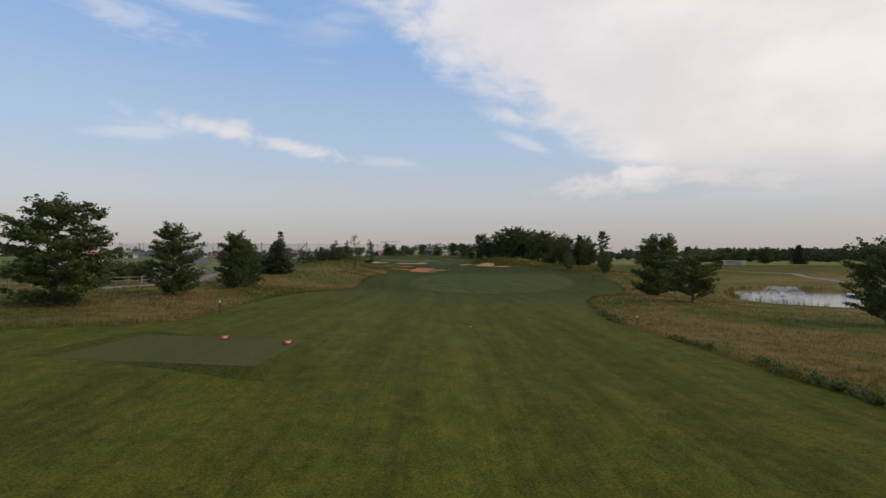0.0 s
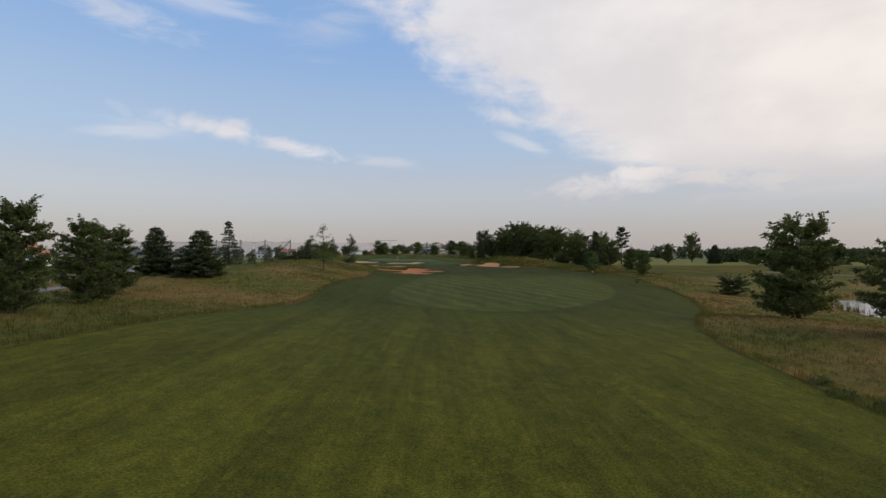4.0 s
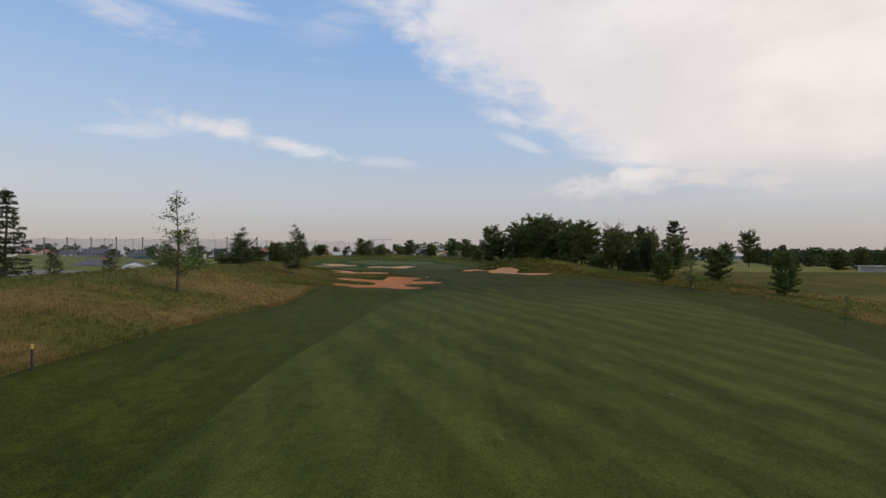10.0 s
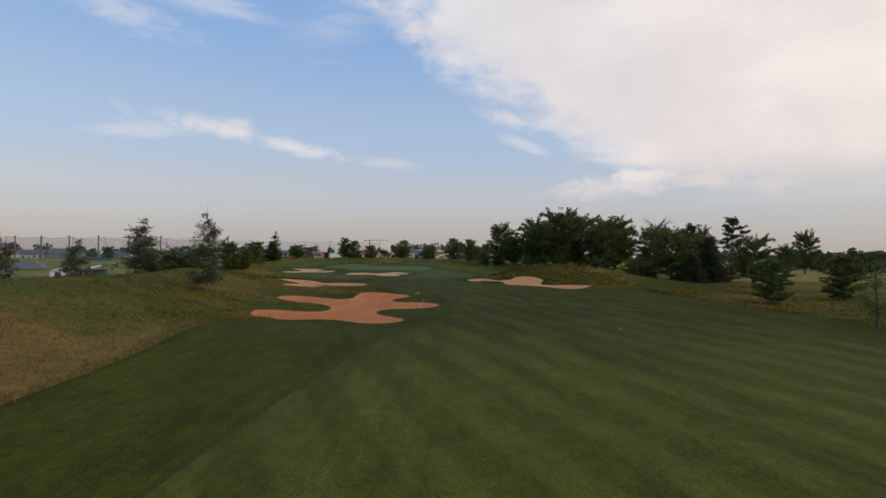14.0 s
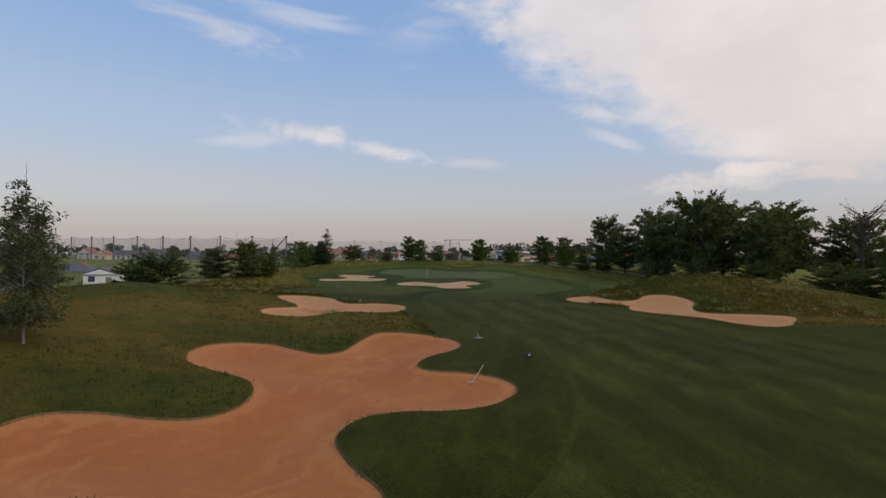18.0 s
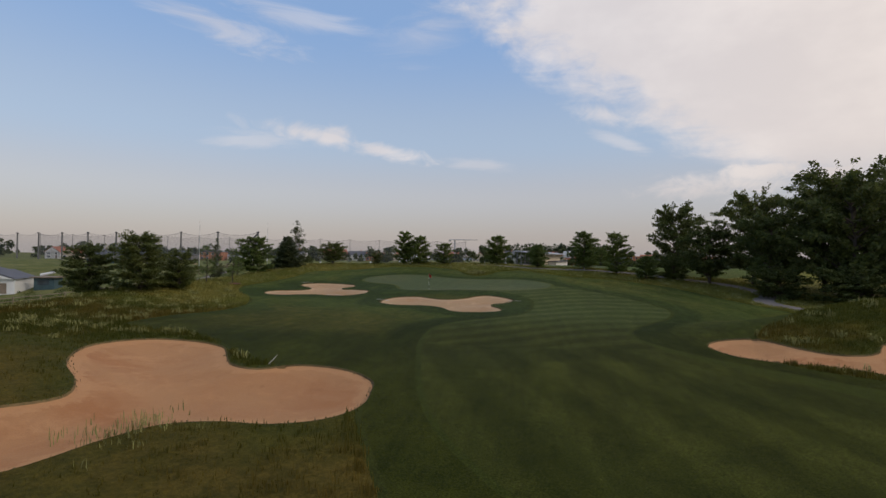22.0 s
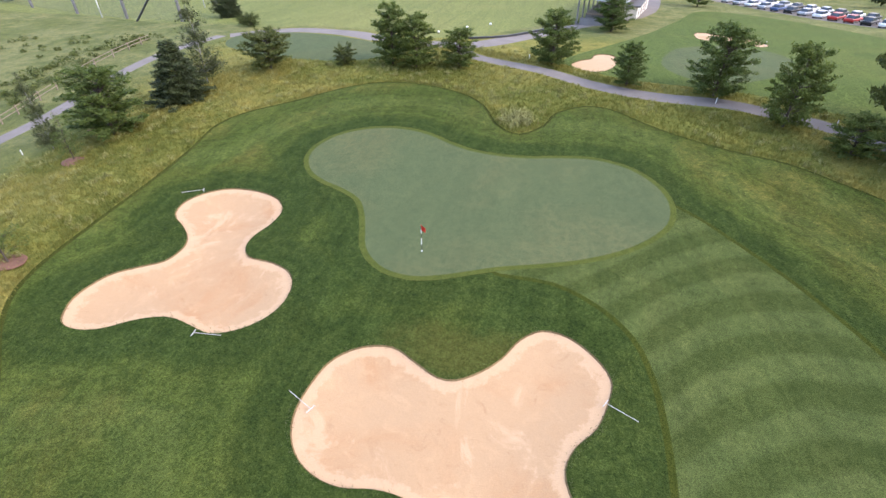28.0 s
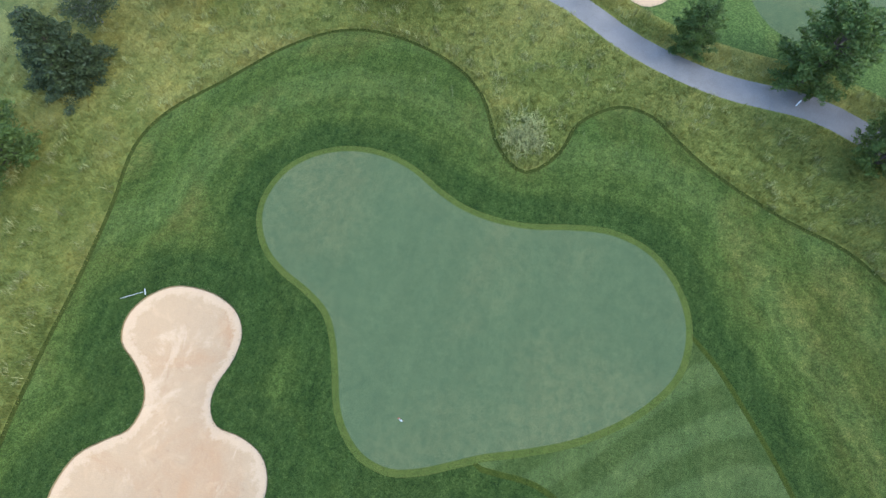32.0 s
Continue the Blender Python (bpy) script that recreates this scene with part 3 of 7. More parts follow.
MAT_DARK = plain("dark_plastic", (0.03, 0.03, 0.033), 0.5, vary=0.2)
MAT_POLE = plain("dark_pole_steel", (0.16, 0.155, 0.15), 0.6, 0.3, vary=0.2)
MAT_RED = plain("red_paint", (0.55, 0.06, 0.035), 0.5, vary=0.1)
MAT_YELLOW = plain("yellow_paint", (0.6, 0.42, 0.05), 0.55, vary=0.1)
MAT_WOOD = plain("grey_timber", (0.22, 0.17, 0.12), 0.8, grain=10)
MAT_STONE = plain("pale_stone", (0.5, 0.47, 0.42), 0.85)
MAT_BLUE = plain("blue_cloth", (0.06, 0.13, 0.4), 0.7)
MAT_TEAL = plain("teal_net", (0.05, 0.09, 0.1), 0.8)
MAT_GLASS = plain("window_glass", (0.06, 0.075, 0.09), 0.12, vary=0.3, grain=0.5, bump=0.0)

MAT_WATER = bpy.data.materials.new("pond_water")
MAT_WATER.use_nodes = True
n = Nodes(MAT_WATER.node_tree)
spot = n.add("ShaderNodeNewGeometry").outputs["Position"]
shader = n.add("ShaderNodeBsdfPrincipled", Base_Color=(0.1, 0.09, 0.085, 1.0), Roughness=0.12)
relief = n.add("ShaderNodeBump", Strength=0.18, Distance=0.08, Height=n.noise(spot, 2.2, 4.0))
link(n.tree, relief.outputs[0], shader.inputs["Normal"])
link(n.tree, shader.outputs[0], n.add("ShaderNodeOutputMaterial").inputs[0])


def veil(name, colour, share):
    """A thin see-through surface, such as netting or spray."""
    m = bpy.data.materials.new(name)
    m.use_nodes = True
    n = Nodes(m.node_tree)
    spot = n.add("ShaderNodeTexCoord").outputs["Object"]
    body = n.add("ShaderNodeBsdfDiffuse", Color=(*colour, 1.0))
    gap = n.add("ShaderNodeBsdfTransparent")
    cover = n.ramp(n.noise(spot, 1.5, 3.0), 0.2, 0.8, share * 0.6, share * 1.4)
    both = n.add("ShaderNodeMixShader", i0=cover, i1=gap.outputs[0], i2=body.outputs[0])
    link(n.tree, both.outputs[0], n.add("ShaderNodeOutputMaterial").inputs[0])
    return m


MAT_NET = veil("range_netting", (0.2, 0.2, 0.22), 0.16)
MAT_SPRAY = veil("fountain_spray", (0.85, 0.85, 0.85), 0.45)
# the blue-grey base colour carries the haze over the distant ridge
MAT_HILLS = plain("hazed_hills", (0.14, 0.16, 0.19), 1.0, vary=0.15, grain=0.01, coarse=0.002, bump=0.0)


# ---- building helpers ----
def mesh_data(name, verts, faces, materials=(), smooth=False):
    data = bpy.data.meshes.new(name)
    data.from_pydata([tuple(v) for v in verts] if not isinstance(verts, np.ndarray) else verts.tolist(), [], faces if isinstance(faces, list) else faces.tolist())
    for m in materials:
        data.materials.append(m)
    if smooth:
        data.polygons.foreach_set("use_smooth", np.ones(len(data.polygons), bool))
    data.update()
    return data


def part(name, data, material, parent, label="", at=None):
    """One mesh, or bmesh, as one object under a thing or a part."""
    if isinstance(data, bmesh.types.BMesh):
        bm, data = data, bpy.data.meshes.new(name)
        bm.to_mesh(data)
        bm.free()
    if material and not data.materials:
        data.materials.append(material)
    ob = new(name, data)
    ob.parent = parent
    if at is not None:
        ob.matrix_basis = at
    return tagged(ob, label)


def thing(name, label, category, at, group=""):
    ob = new(name)
    ob.empty_display_size = 0.2
    ob.matrix_basis = at
    return tagged(ob, label, category, group)


def box(bm, x0, x1, y0, y1, z0, z1, bevel=0.0):
    made = bmesh.ops.create_cube(bm, size=1.0, matrix=Matrix.LocRotScale(((x0 + x1) / 2, (y0 + y1) / 2, (z0 + z1) / 2), None, (x1 - x0, y1 - y0, z1 - z0)))
    if bevel:
        edges = list({e for v in made["verts"] for e in v.link_edges})
        bmesh.ops.bevel(bm, geom=edges, offset=bevel, segments=1, affect="EDGES")
    return bm


def boxed(*size, bevel=0.0):
    return box(bmesh.new(), *size, bevel=bevel)


def rod(bm, a, b, r0, r1=None, sides=8):
    a, b = Vector(a), Vector(b)
    m = Matrix.Translation((a + b) / 2) @ (b - a).to_track_quat("Z", "Y").to_matrix().to_4x4()
    bmesh.ops.create_cone(bm, cap_ends=True, segments=sides, radius1=r0, radius2=r0 if r1 is None else r1, depth=(b - a).length, matrix=m)
    return bm


# ---- the lie of the land ----
RISE = np.array([(-400, 1.2), (-60, 1.9), (0, 1.95), (40, 1.8), (60, 1.55), (80, 1.2), (110, 1.0), (140, 1.0), (170, 1.3), (200, 1.8), (228, 1.9), (245, 2.15),
                 (256, 2.7), (266, 3.05), (276, 4.45), (288, 5.8), (298, 5.6), (315, 4.6), (345, 2.8), (385, 0.9), (450, 0.6), (650, 0.4), (1200, -6.0), (4000, -45.0)])
YS = np.arange(-400, 4001, 1.0)
KERNEL = np.exp(-0.5 * (np.arange(-24, 25) / 7.0) ** 2)
PROFILE = np.convolve(np.pad(np.interp(YS, RISE[:, 0], RISE[:, 1]), 24, mode="edge"), KERNEL / KERNEL.sum(), mode="valid")
# centre x, y, half widths, height, turn in degrees
MOUNDS = [(-33, 156, 8.5, 31, 3.7, 0), (-24, 128, 7, 12, 1.5, 8), (-21, 108, 7, 9, 1.0, 0), (-40, 112, 10, 12, 1.2, 20), (-35, 192, 6, 8, 1.3, 0),
          (24.5, 222, 7, 4.0, 2.7, 0), (37, 219, 8, 5, 2.2, 0), (-47, 238, 5.5, 16, 1.9, 0), (-47, 268, 6, 10, 1.0, 0),
          (-24, 58, 9, 16, 0.65, 0), (48, 150, 8, 14, 0.7, 0), (-12.5, 152.0, 5, 4, 0.8, 0), (-13.5, 187.6, 6, 2.2, 0.4, 0), (31, 78, 6, 6, 0.6, 0), (-12.5, 32, 9, 7, 0.42, 0),
          (-15, 248, 9, 3.0, 0.35, 8), (-100, 230, 26, 60, -2.8, 0), (74, 100, 24, 34, -2.3, 0), (28, 70, 8, 7, 0.8, 0), (-118, 270, 34, 38, -2.8, 0)]


def height(x, y):
    x, y = np.asarray(x, float), np.asarray(y, float)
    z = np.interp(y, YS, PROFILE)
    east = np.clip((x - 62) / 45, 0, 1)
    z = z - east**2 * (3 - 2 * east) * np.clip(z - 1.3, 0, None) * np.clip((y - 215) / 25, 0, 1)
    tilt = np.where(x < 0, 0.05, 0.008 + 0.024 * np.clip((y - 58) / 25, 0, 1))
    z = z - tilt * np.clip(x, -40, 40) * np.clip((135 - y) / 70, 0, 1) * np.clip((y + 60) / 60, 0, 1)
    for cx, cy, sx, sy, up, turn in MOUNDS:
        c, s = np.cos(np.radians(turn)), np.sin(np.radians(turn))
        u, v = (x - cx) * c + (y - cy) * s, (y - cy) * c - (x - cx) * s
        z = z + up * np.exp(-0.5 * ((u / sx) ** 2 + (v / sy) ** 2))
    return z


def smooth_line(points, step=0.7, closed=True):
    """A Catmull-Rom curve through the points, at about even steps."""
    p = np.array(points, float)
    count, out = len(p), []
    for i in range(count if closed else count - 1):
        a, b, c, d = (p[j % count] if closed else p[min(max(j, 0), count - 1)] for j in (i - 1, i, i + 1, i + 2))
        parts = max(1, int(round(np.linalg.norm(c - b) / step)))
        for t in np.arange(parts) / parts:
            out.append(0.5 * (2 * b + (c - a) * t + (2 * a - 5 * b + 4 * c - d) * t**2 + (3 * b - a - 3 * c + d) * t**3))
    if not closed:
        out.append(p[-1])
    return np.array(out)


def inside(poly, x, y):
    """Which of the points lie inside a closed line."""
    hit = np.zeros(np.shape(x), bool)
    near = (x >= poly[:, 0].min()) & (x <= poly[:, 0].max()) & (y >= poly[:, 1].min()) & (y <= poly[:, 1].max())
    px, py = x[near], y[near]
    got = np.zeros(px.shape, bool)
    for (ax, ay), (bx, by) in zip(poly, np.roll(poly, -1, axis=0)):
        if ay != by:
            got ^= ((ay > py) != (by > py)) & (px < (bx - ax) * (py - ay) / (by - ay) + ax)
    hit[near] = got
    return hit


def grown(line, by):
    """A closed line moved outwards (or inwards, where by is negative)."""
    ahead, behind = np.roll(line, -1, axis=0), np.roll(line, 1, axis=0)
    way = ahead - behind
    way /= np.linalg.norm(way, axis=1)[:, None] + 1e-9
    area = 0.5 * np.sum(line[:, 0] * ahead[:, 1] - ahead[:, 0] * line[:, 1])
    return line + by * np.sign(area) * np.stack([way[:, 1], -way[:, 0]], 1)


def gap_to(line, x, y):
    """The distance from points to a line's corners."""
    out = np.full(np.shape(x), 1e9)
    for i in range(0, len(line), 1):
        out = np.minimum(out, (x - line[i, 0]) ** 2 + (y - line[i, 1]) ** 2)
    return np.sqrt(out)


BUNKERS = {
    "greenside_left": [(-36.2, 241.7), (-36.6, 243.2), (-36.1, 245.3), (-34.7, 246.6), (-33.5, 247.5), (-33.2, 249.0), (-33.7, 250.3), (-35.0, 251.6), (-36.4, 252.7), (-36.8, 254.4), (-36.0, 256.1), (-34.3, 257.3),
        (-31.8, 257.4), (-29.6, 256.6), (-28.4, 255.1), (-28.3, 253.2), (-28.8, 251.4), (-28.7, 250.0), (-27.8, 248.9), (-26.0, 248.6), (-24.4, 247.9), (-23.5, 246.7), (-23.3, 245.0), (-23.9, 243.5), (-25.1, 242.4),
        (-26.5, 241.9), (-27.8, 242.2), (-29.3, 242.6), (-30.4, 242.5), (-31.7, 241.9), (-32.9, 241.0), (-34.2, 240.6), (-35.5, 240.8)],
    "greenside_front": [(-19.1, 237.2), (-19.3, 238.9), (-18.8, 241.2), (-17.5, 242.5), (-15.7, 242.9), (-14.1, 242.1), (-12.8, 241.4), (-11.8, 241.4), (-10.6, 242.2),
                        (-9.6, 243.3), (-8.7, 244.8), (-7.5, 245.7), (-6.0, 245.5), (-4.6, 244.4), (-3.8, 243.1), (-3.9, 241.9), (-4.6, 240.0), (-5.6, 238.8), (-6.1, 237.6),
                        (-5.9, 236.5), (-5.3, 235.5), (-4.8, 234.2), (-4.8, 233.0), (-5.5, 231.9), (-6.8, 231.2), (-8.4, 231.0), (-9.6, 231.3), (-10.3, 232.2), (-10.9, 233.4),
                        (-11.8, 234.4), (-12.9, 234.9), (-14.2, 235.0), (-15.7, 234.8), (-17.1, 235.1), (-18.3, 235.9)],
    "fairway_near": [(-13.9, 162.0), (-14.8, 163.8), (-14.8, 165.9), (-13.2, 166.9), (-10.7, 167.1), (-9.1, 167.6), (-8.4, 169.0), (-8.7, 170.8), (-9.7, 172.4), (-10.9, 173.2), (-12.9, 173.9), (-14.9, 174.8),
        (-16.3, 176.6), (-16.5, 178.8), (-15.4, 180.4), (-13.3, 181.1), (-11.0, 180.2), (-9.1, 179.5), (-8.0, 180.4), (-7.9, 183.2), (-7.3, 186.2), (-5.2, 187.1), (-2.6, 186.5), (-0.9, 185.0), (-0.5, 183.3),
        (-0.9, 181.8), (-2.1, 179.6), (-2.3, 177.7), (-1.4, 176.7), (0.0, 176.7), (1.5, 176.5), (2.9, 175.6), (3.5, 174.0), (3.0, 172.4), (2.2, 171.2), (0.8, 170.4)] + [
        (-1.4, 169.9), (-2.8, 168.8), (-3.0, 166.8), (-1.7, 164.8), (-0.4, 163.5), (0.1, 162.4), (-0.3, 160.9), (-1.4, 160.0), (-2.7, 159.6), (-3.9, 159.8), (-5.0, 160.5), (-6.1, 161.2), (-7.7, 161.3), (-9.0, 160.6),
        (-10.2, 160.1), (-11.9, 160.6)],
    "fairway_far": [(-20.3, 191.8), (-21.1, 193.6), (-20.7, 195.8), (-19.7, 198.0), (-21.0, 199.9), (-23.5, 201.8), (-25.3, 204.4), (-25.6, 206.8), (-24.6, 208.8), (-22.3, 209.4), (-20.2, 208.8), (-19.1, 207.6),
        (-18.0, 206.1), (-17.1, 205.2), (-15.6, 204.9), (-14.2, 206.1), (-12.5, 206.2), (-10.8, 205.5), (-9.4, 204.1), (-8.9, 202.5), (-8.7, 200.5), (-9.5, 198.9), (-11.2, 198.0), (-13.0, 197.8), (-14.5, 197.0), (-15.2, 195.4), (-15.7, 193.0), (-16.8, 191.4), (-18.9, 190.7)],
    "fairway_right": [(9.4, 216.6), (10.4, 218.2), (12.3, 218.6), (13.5, 217.9), (14.6, 216.2), (15.8, 215.0), (17.2, 214.7), (18.2, 215.0), (19.4, 216.2), (21.4, 216.0), (23.4, 214.7), (24.2, 212.6), (23.0, 209.2),
                      (23.6, 206.4), (28.4, 205.8), (31.0, 204.4), (29.4, 201.0), (27.4, 198.0), (25.0, 197.0), (23.2, 198.4), (22.4, 200.4), (20.8, 202.6), (18.2, 204.2), (16.4, 205.6), (15.6, 207.2), (16.1, 210.0), (15.5, 211.5),
                      (14.0, 212.4), (11.6, 213.1), (10.1, 214.2)],
    "practice_near": [(-6.0, 291.4), (-4.8, 289.6), (-3.2, 288.9), (-1.6, 289.8), (-0.6, 291.6), (0.0, 294.4), (-0.2, 297.2), (-1.6, 298.0), (-2.8, 297.0), (-3.4, 294.8), (-4.8, 293.6)],
    "practice_far": [(15.1, 320.4), (14.2, 317.0), (14.4, 313.4), (16.7, 312.5), (19.4, 310.7), (21.6, 308.2), (23.2, 310.4), (22.2, 315.0), (18.8, 318.4), (16.8, 320.6)],
}
GREEN = [(-29.9, 263.6), (-30.0, 265.7), (-29.1, 267.9), (-27.3, 269.5), (-24.8, 270.4), (-22.0, 270.4), (-19.5, 269.6), (-17.2, 268.2), (-15.0, 267.2), (-12.5, 266.7), (-9.8, 266.7),
         (-6.9, 267.2), (-4.1, 267.4), (-1.6, 266.7), (0.1, 265.3), (1.2, 263.5), (1.7, 261.6), (1.6, 259.7), (1.0, 258.0), (-0.5, 256.1), (-2.5, 254.4), (-5.2, 252.8), (-8.2, 251.6),
         (-10.6, 250.8), (-12.4, 250.0), (-14.3, 249.2), (-16.1, 248.8), (-17.9, 249.2), (-19.3, 250.3), (-20.3, 251.8), (-21.0, 253.8), (-21.8, 255.9), (-22.9, 257.7), (-24.7, 259.0), (-26.9, 260.1), (-28.7, 261.5)]
FAIRWAY_RIGHT = [(0.0, 86.0), (3.8, 84.6), (8.3, 85.2), (13.7, 88.8), (20.0, 96.8), (27.3, 109.4), (32.5, 126.0), (34.0, 145.0), (32.5, 165.0), (27.0, 182.0), (18.0, 197.0), (11.0, 207.5),
                 (6.9, 213.6), (5.3, 218.5), (5.8, 222.8), (8.0, 226.8), (10.8, 231.2), (12.4, 235.6), (12.7, 239.6), (11.8, 244.2), (10.0, 248.8), (8.0, 252.9), (5.8, 256.4), (3.2, 259.8), (1.2, 260.8)]
FAIRWAY_LEFT = [(-1.5, 257.0), (-5.0, 254.4), (-8.5, 252.6), (-11.0, 250.3), (-7.0, 249.9), (-4.2, 248.4), (-2.3, 246.2), (-1.5, 243.4), (-1.3, 240.0), (-1.5, 236.0), (-1.9, 233.0), (-2.8, 230.0),
                (-5.1, 227.2), (-7.7, 224.7), (-9.2, 221.0), (-9.2, 215.0), (-8.0, 208.5), (-6.6, 202.6), (-4.8, 198.0), (-1.6, 193.4), (2.6, 188.4), (5.6, 182.0), (6.4, 174.0), (5.0, 166.0), (2.0, 159.0),
                (-1.0, 151.0), (-3.2, 141.0), (-4.4, 132.0), (-5.2, 120.0), (-5.8, 108.0), (-5.4, 97.0), (-3.6, 89.6)]
MOWN_LEFT = [(-60.0, -120.0), (-46.0, 8.0), (-31.0, 31.0), (-24.3, 34.8), (-19.8, 37.1), (-17.4, 40.6), (-17.5, 46.0), (-17.2, 55.0), (-17.0, 62.5), (-16.2, 71.0), (-14.7, 78.6), (-13.4, 86.0), (-13.6, 93.0), (-14.3, 101.8),
             (-13.9, 111.0), (-13.8, 121.0), (-13.3, 131.0), (-13.7, 140.0), (-13.8, 150.0), (-12.2, 157.0), (-10.4, 161.2), (-5.0, 165.0), (-3.0, 175.0), (-2.6, 185.0), (-4.6, 191.0), (-8.0, 198.0), (-10.4, 203.0),
             (-17.0, 206.6), (-24.0, 211.2), (-29.6, 211.6), (-31.4, 215.0), (-31.7, 219.7), (-30.9, 224.4), (-31.8, 230.0), (-34.6, 235.4), (-38.6, 239.6), (-40.6, 243.4), (-41.2, 250.0), (-41.2, 256.0), (-41.3, 261.8)]
MOWN_FAR = [(-41.7, 267.2), (-40.3, 271.0), (-37.0, 274.8), (-33.0, 279.0), (-28.6, 281.6), (-24.0, 281.9), (-18.8, 280.2), (-15.4, 277.4), (-13.2, 273.0), (-10.9, 271.4), (-8.7, 273.5), (-7.6, 276.3), (-4.6, 278.4),
            (-1.8, 278.0), (0.3, 276.2), (3.3, 273.9), (8.5, 271.2), (12.7, 269.6), (16.0, 267.0), (19.0, 264.0), (21.6, 257.0), (23.6, 249.0), (24.8, 243.6), (25.0, 236.5), (22.4, 229.6), (17.6, 222.6), (13.6, 219.4),
            (12.0, 213.0), (16.0, 209.0), (21.0, 206.0), (25.6, 201.0), (29.6, 199.2), (34.0, 199.6), (37.6, 197.0), (37.2, 190.0), (38.6, 181.0), (40.4, 168.0), (43.6, 150.0), (43.2, 137.0), (41.8, 124.0)]
MOWN_RIGHT = [(39.2, 112.0), (35.1, 101.5), (30.3, 91.1), (24.6, 81.4), (20.4, 74.1), (17.9, 67.6), (16.4, 61.0), (15.3, 54.4), (15.0, 49.0), (15.6, 40.0), (16.0, 32.0), (16.7, 27.2), (18.0, 10.0), (26.0, -120.0)]
CART_PATH = [(-22.5, 301.0), (-20.6, 295.6), (-17.9, 292.5), (-13.9, 290.3), (-9.2, 288.1), (-3.6, 284.4), (3.0, 281.9), (10.2, 281.0), (13.7, 279.6), (17.7, 277.7), (22.5, 273.7), (28.3, 268.9), (31.0, 262.5), (30.4, 254.8),
             (27.0, 248.6), (28.8, 240.0), (31.6, 232.0), (34.0, 226.0)]
RANGE_ROAD = [(-62.0, 303.6), (-52.0, 309.0), (-42.0, 306.6), (-33.0, 301.6), (-24.0, 299.6), (-18.0, 302.0), (-12.0, 311.0), (-4.0, 324.0), (2.0, 332.0), (8.0, 342.0), (13.0, 358.0), (17.5, 384.0)]
LEFT_ROAD = [(-37.0, 62.0), (-38.0, 78.0), (-41.0, 94.0), (-47.0, 112.0), (-55.0, 132.0), (-61.5, 150.0), (-66.0, 200.0), (-68.5, 235.0), (-67.5, 262.0), (-66.4, 271.0), (-66.0, 289.0), (-63.5, 303.6)]
TEE, TEE_LEVEL = [(-16.5, 35.5), (-7.3, 33.8), (-7.8, 28.0), (-17.5, 29.7)], 3.0
POND = [(58.3, 101.0), (62.0, 110.5), (69.0, 119.6), (78.0, 122.0), (86.0, 119.0), (87.4, 112.0), (86.0, 104.0), (82.0, 96.0), (76.0, 88.6), (68.0, 87.4), (62.5, 91.2), (58.8, 95.0)]
PRACTICE = [(-7.0, 291.6), (-1.0, 287.4), (5.0, 285.6), (11.0, 284.8), (16.0, 283.0), (21.0, 280.0), (27.0, 274.6), (36.0, 276.0), (44.0, 290.0), (46.0, 312.0), (41.0, 334.0), (30.0, 352.0), (22.0, 352.0), (16.0, 338.0), (9.0, 322.0), (2.0, 308.0), (-5.0, 297.0)]
LEFT_PARK = [(-140.0, 256.0), (-128.0, 266.0), (-120.0, 262.0), (-112.0, 246.0), (-118.0, 238.0), (-140.0, 240.0)]
FAR_PATH = [(94.0, 176.0), (102.9, 164.2), (108.0, 156.0), (103.0, 143.2), (102.0, 134.2), (101.2, 126.1), (104.0, 112.0), (112.0, 92.0)]
CAR_PARK = [(30.0, 385.0), (37.0, 362.0), (44.0, 346.0), (52.0, 334.0), (62.0, 338.0), (56.0, 352.0), (48.0, 368.0), (40.0, 390.0)]
RANGE = [(-150.0, 334.0), (-108.0, 324.0), (-86.0, 318.0), (-72.0, 316.0), (-60.0, 311.0), (-50.0, 314.0), (-36.0, 309.0), (-23.0, 305.0), (-14.0, 318.0), (-4.0, 336.0), (2.0, 350.0), (14.0, 385.0), (26.0, 430.0), (10.0, 480.0), (-60.0, 510.0), (-180.0, 520.0), (-230.0, 430.0)]
PRACTICE_GREEN = [(5.4, 293.2), (6.6, 298.6), (9.4, 304.4), (13.6, 307.4), (18.0, 307.6), (22.0, 303.6), (22.4, 297.6), (19.8, 292.6), (15.4, 288.8), (11.0, 286.9), (7.2, 288.6)]
RANGE_GREEN = [(-58.0, 296.0), (-60.0, 304.0), (-52.0, 306.6), (-42.0, 303.4), (-34.0, 298.4), (-31.4, 291.0), (-38.0, 288.2), (-48.0, 290.0)]


def strip(line, width):
    """A closed outline round a line of the given width."""
    c = smooth_line(line, 2.0, closed=False)
    way = np.gradient(c, axis=0)
    way /= np.linalg.norm(way, axis=1)[:, None]
    side = np.stack([-way[:, 1], way[:, 0]], 1) * width / 2
    return np.concatenate([c + side, (c - side)[::-1]])


LINES = {name: smooth_line(p, 0.45) for name, p in BUNKERS.items()}
green_line = smooth_line(GREEN, 0.5)
collar_line = grown(green_line, 0.46)
fairway_line = smooth_line(FAIRWAY_RIGHT + FAIRWAY_LEFT, 1.0)
middle = np.interp(fairway_line[:, 1], (84, 120, 165, 200, 214, 230, 250), (5, 13, 18, 3, -1.5, 4, 3))
# beyond y 212 the narrow dark band is a painted edge shadow
BAND_WIDE = np.where(fairway_line[:, 1] > 212, 0.35, np.where(fairway_line[:, 0] > middle, 2.4, 0.3))
BAND_WIDE = np.convolve(np.pad(BAND_WIDE, 6, mode="wrap"), np.ones(13) / 13, mode="valid")
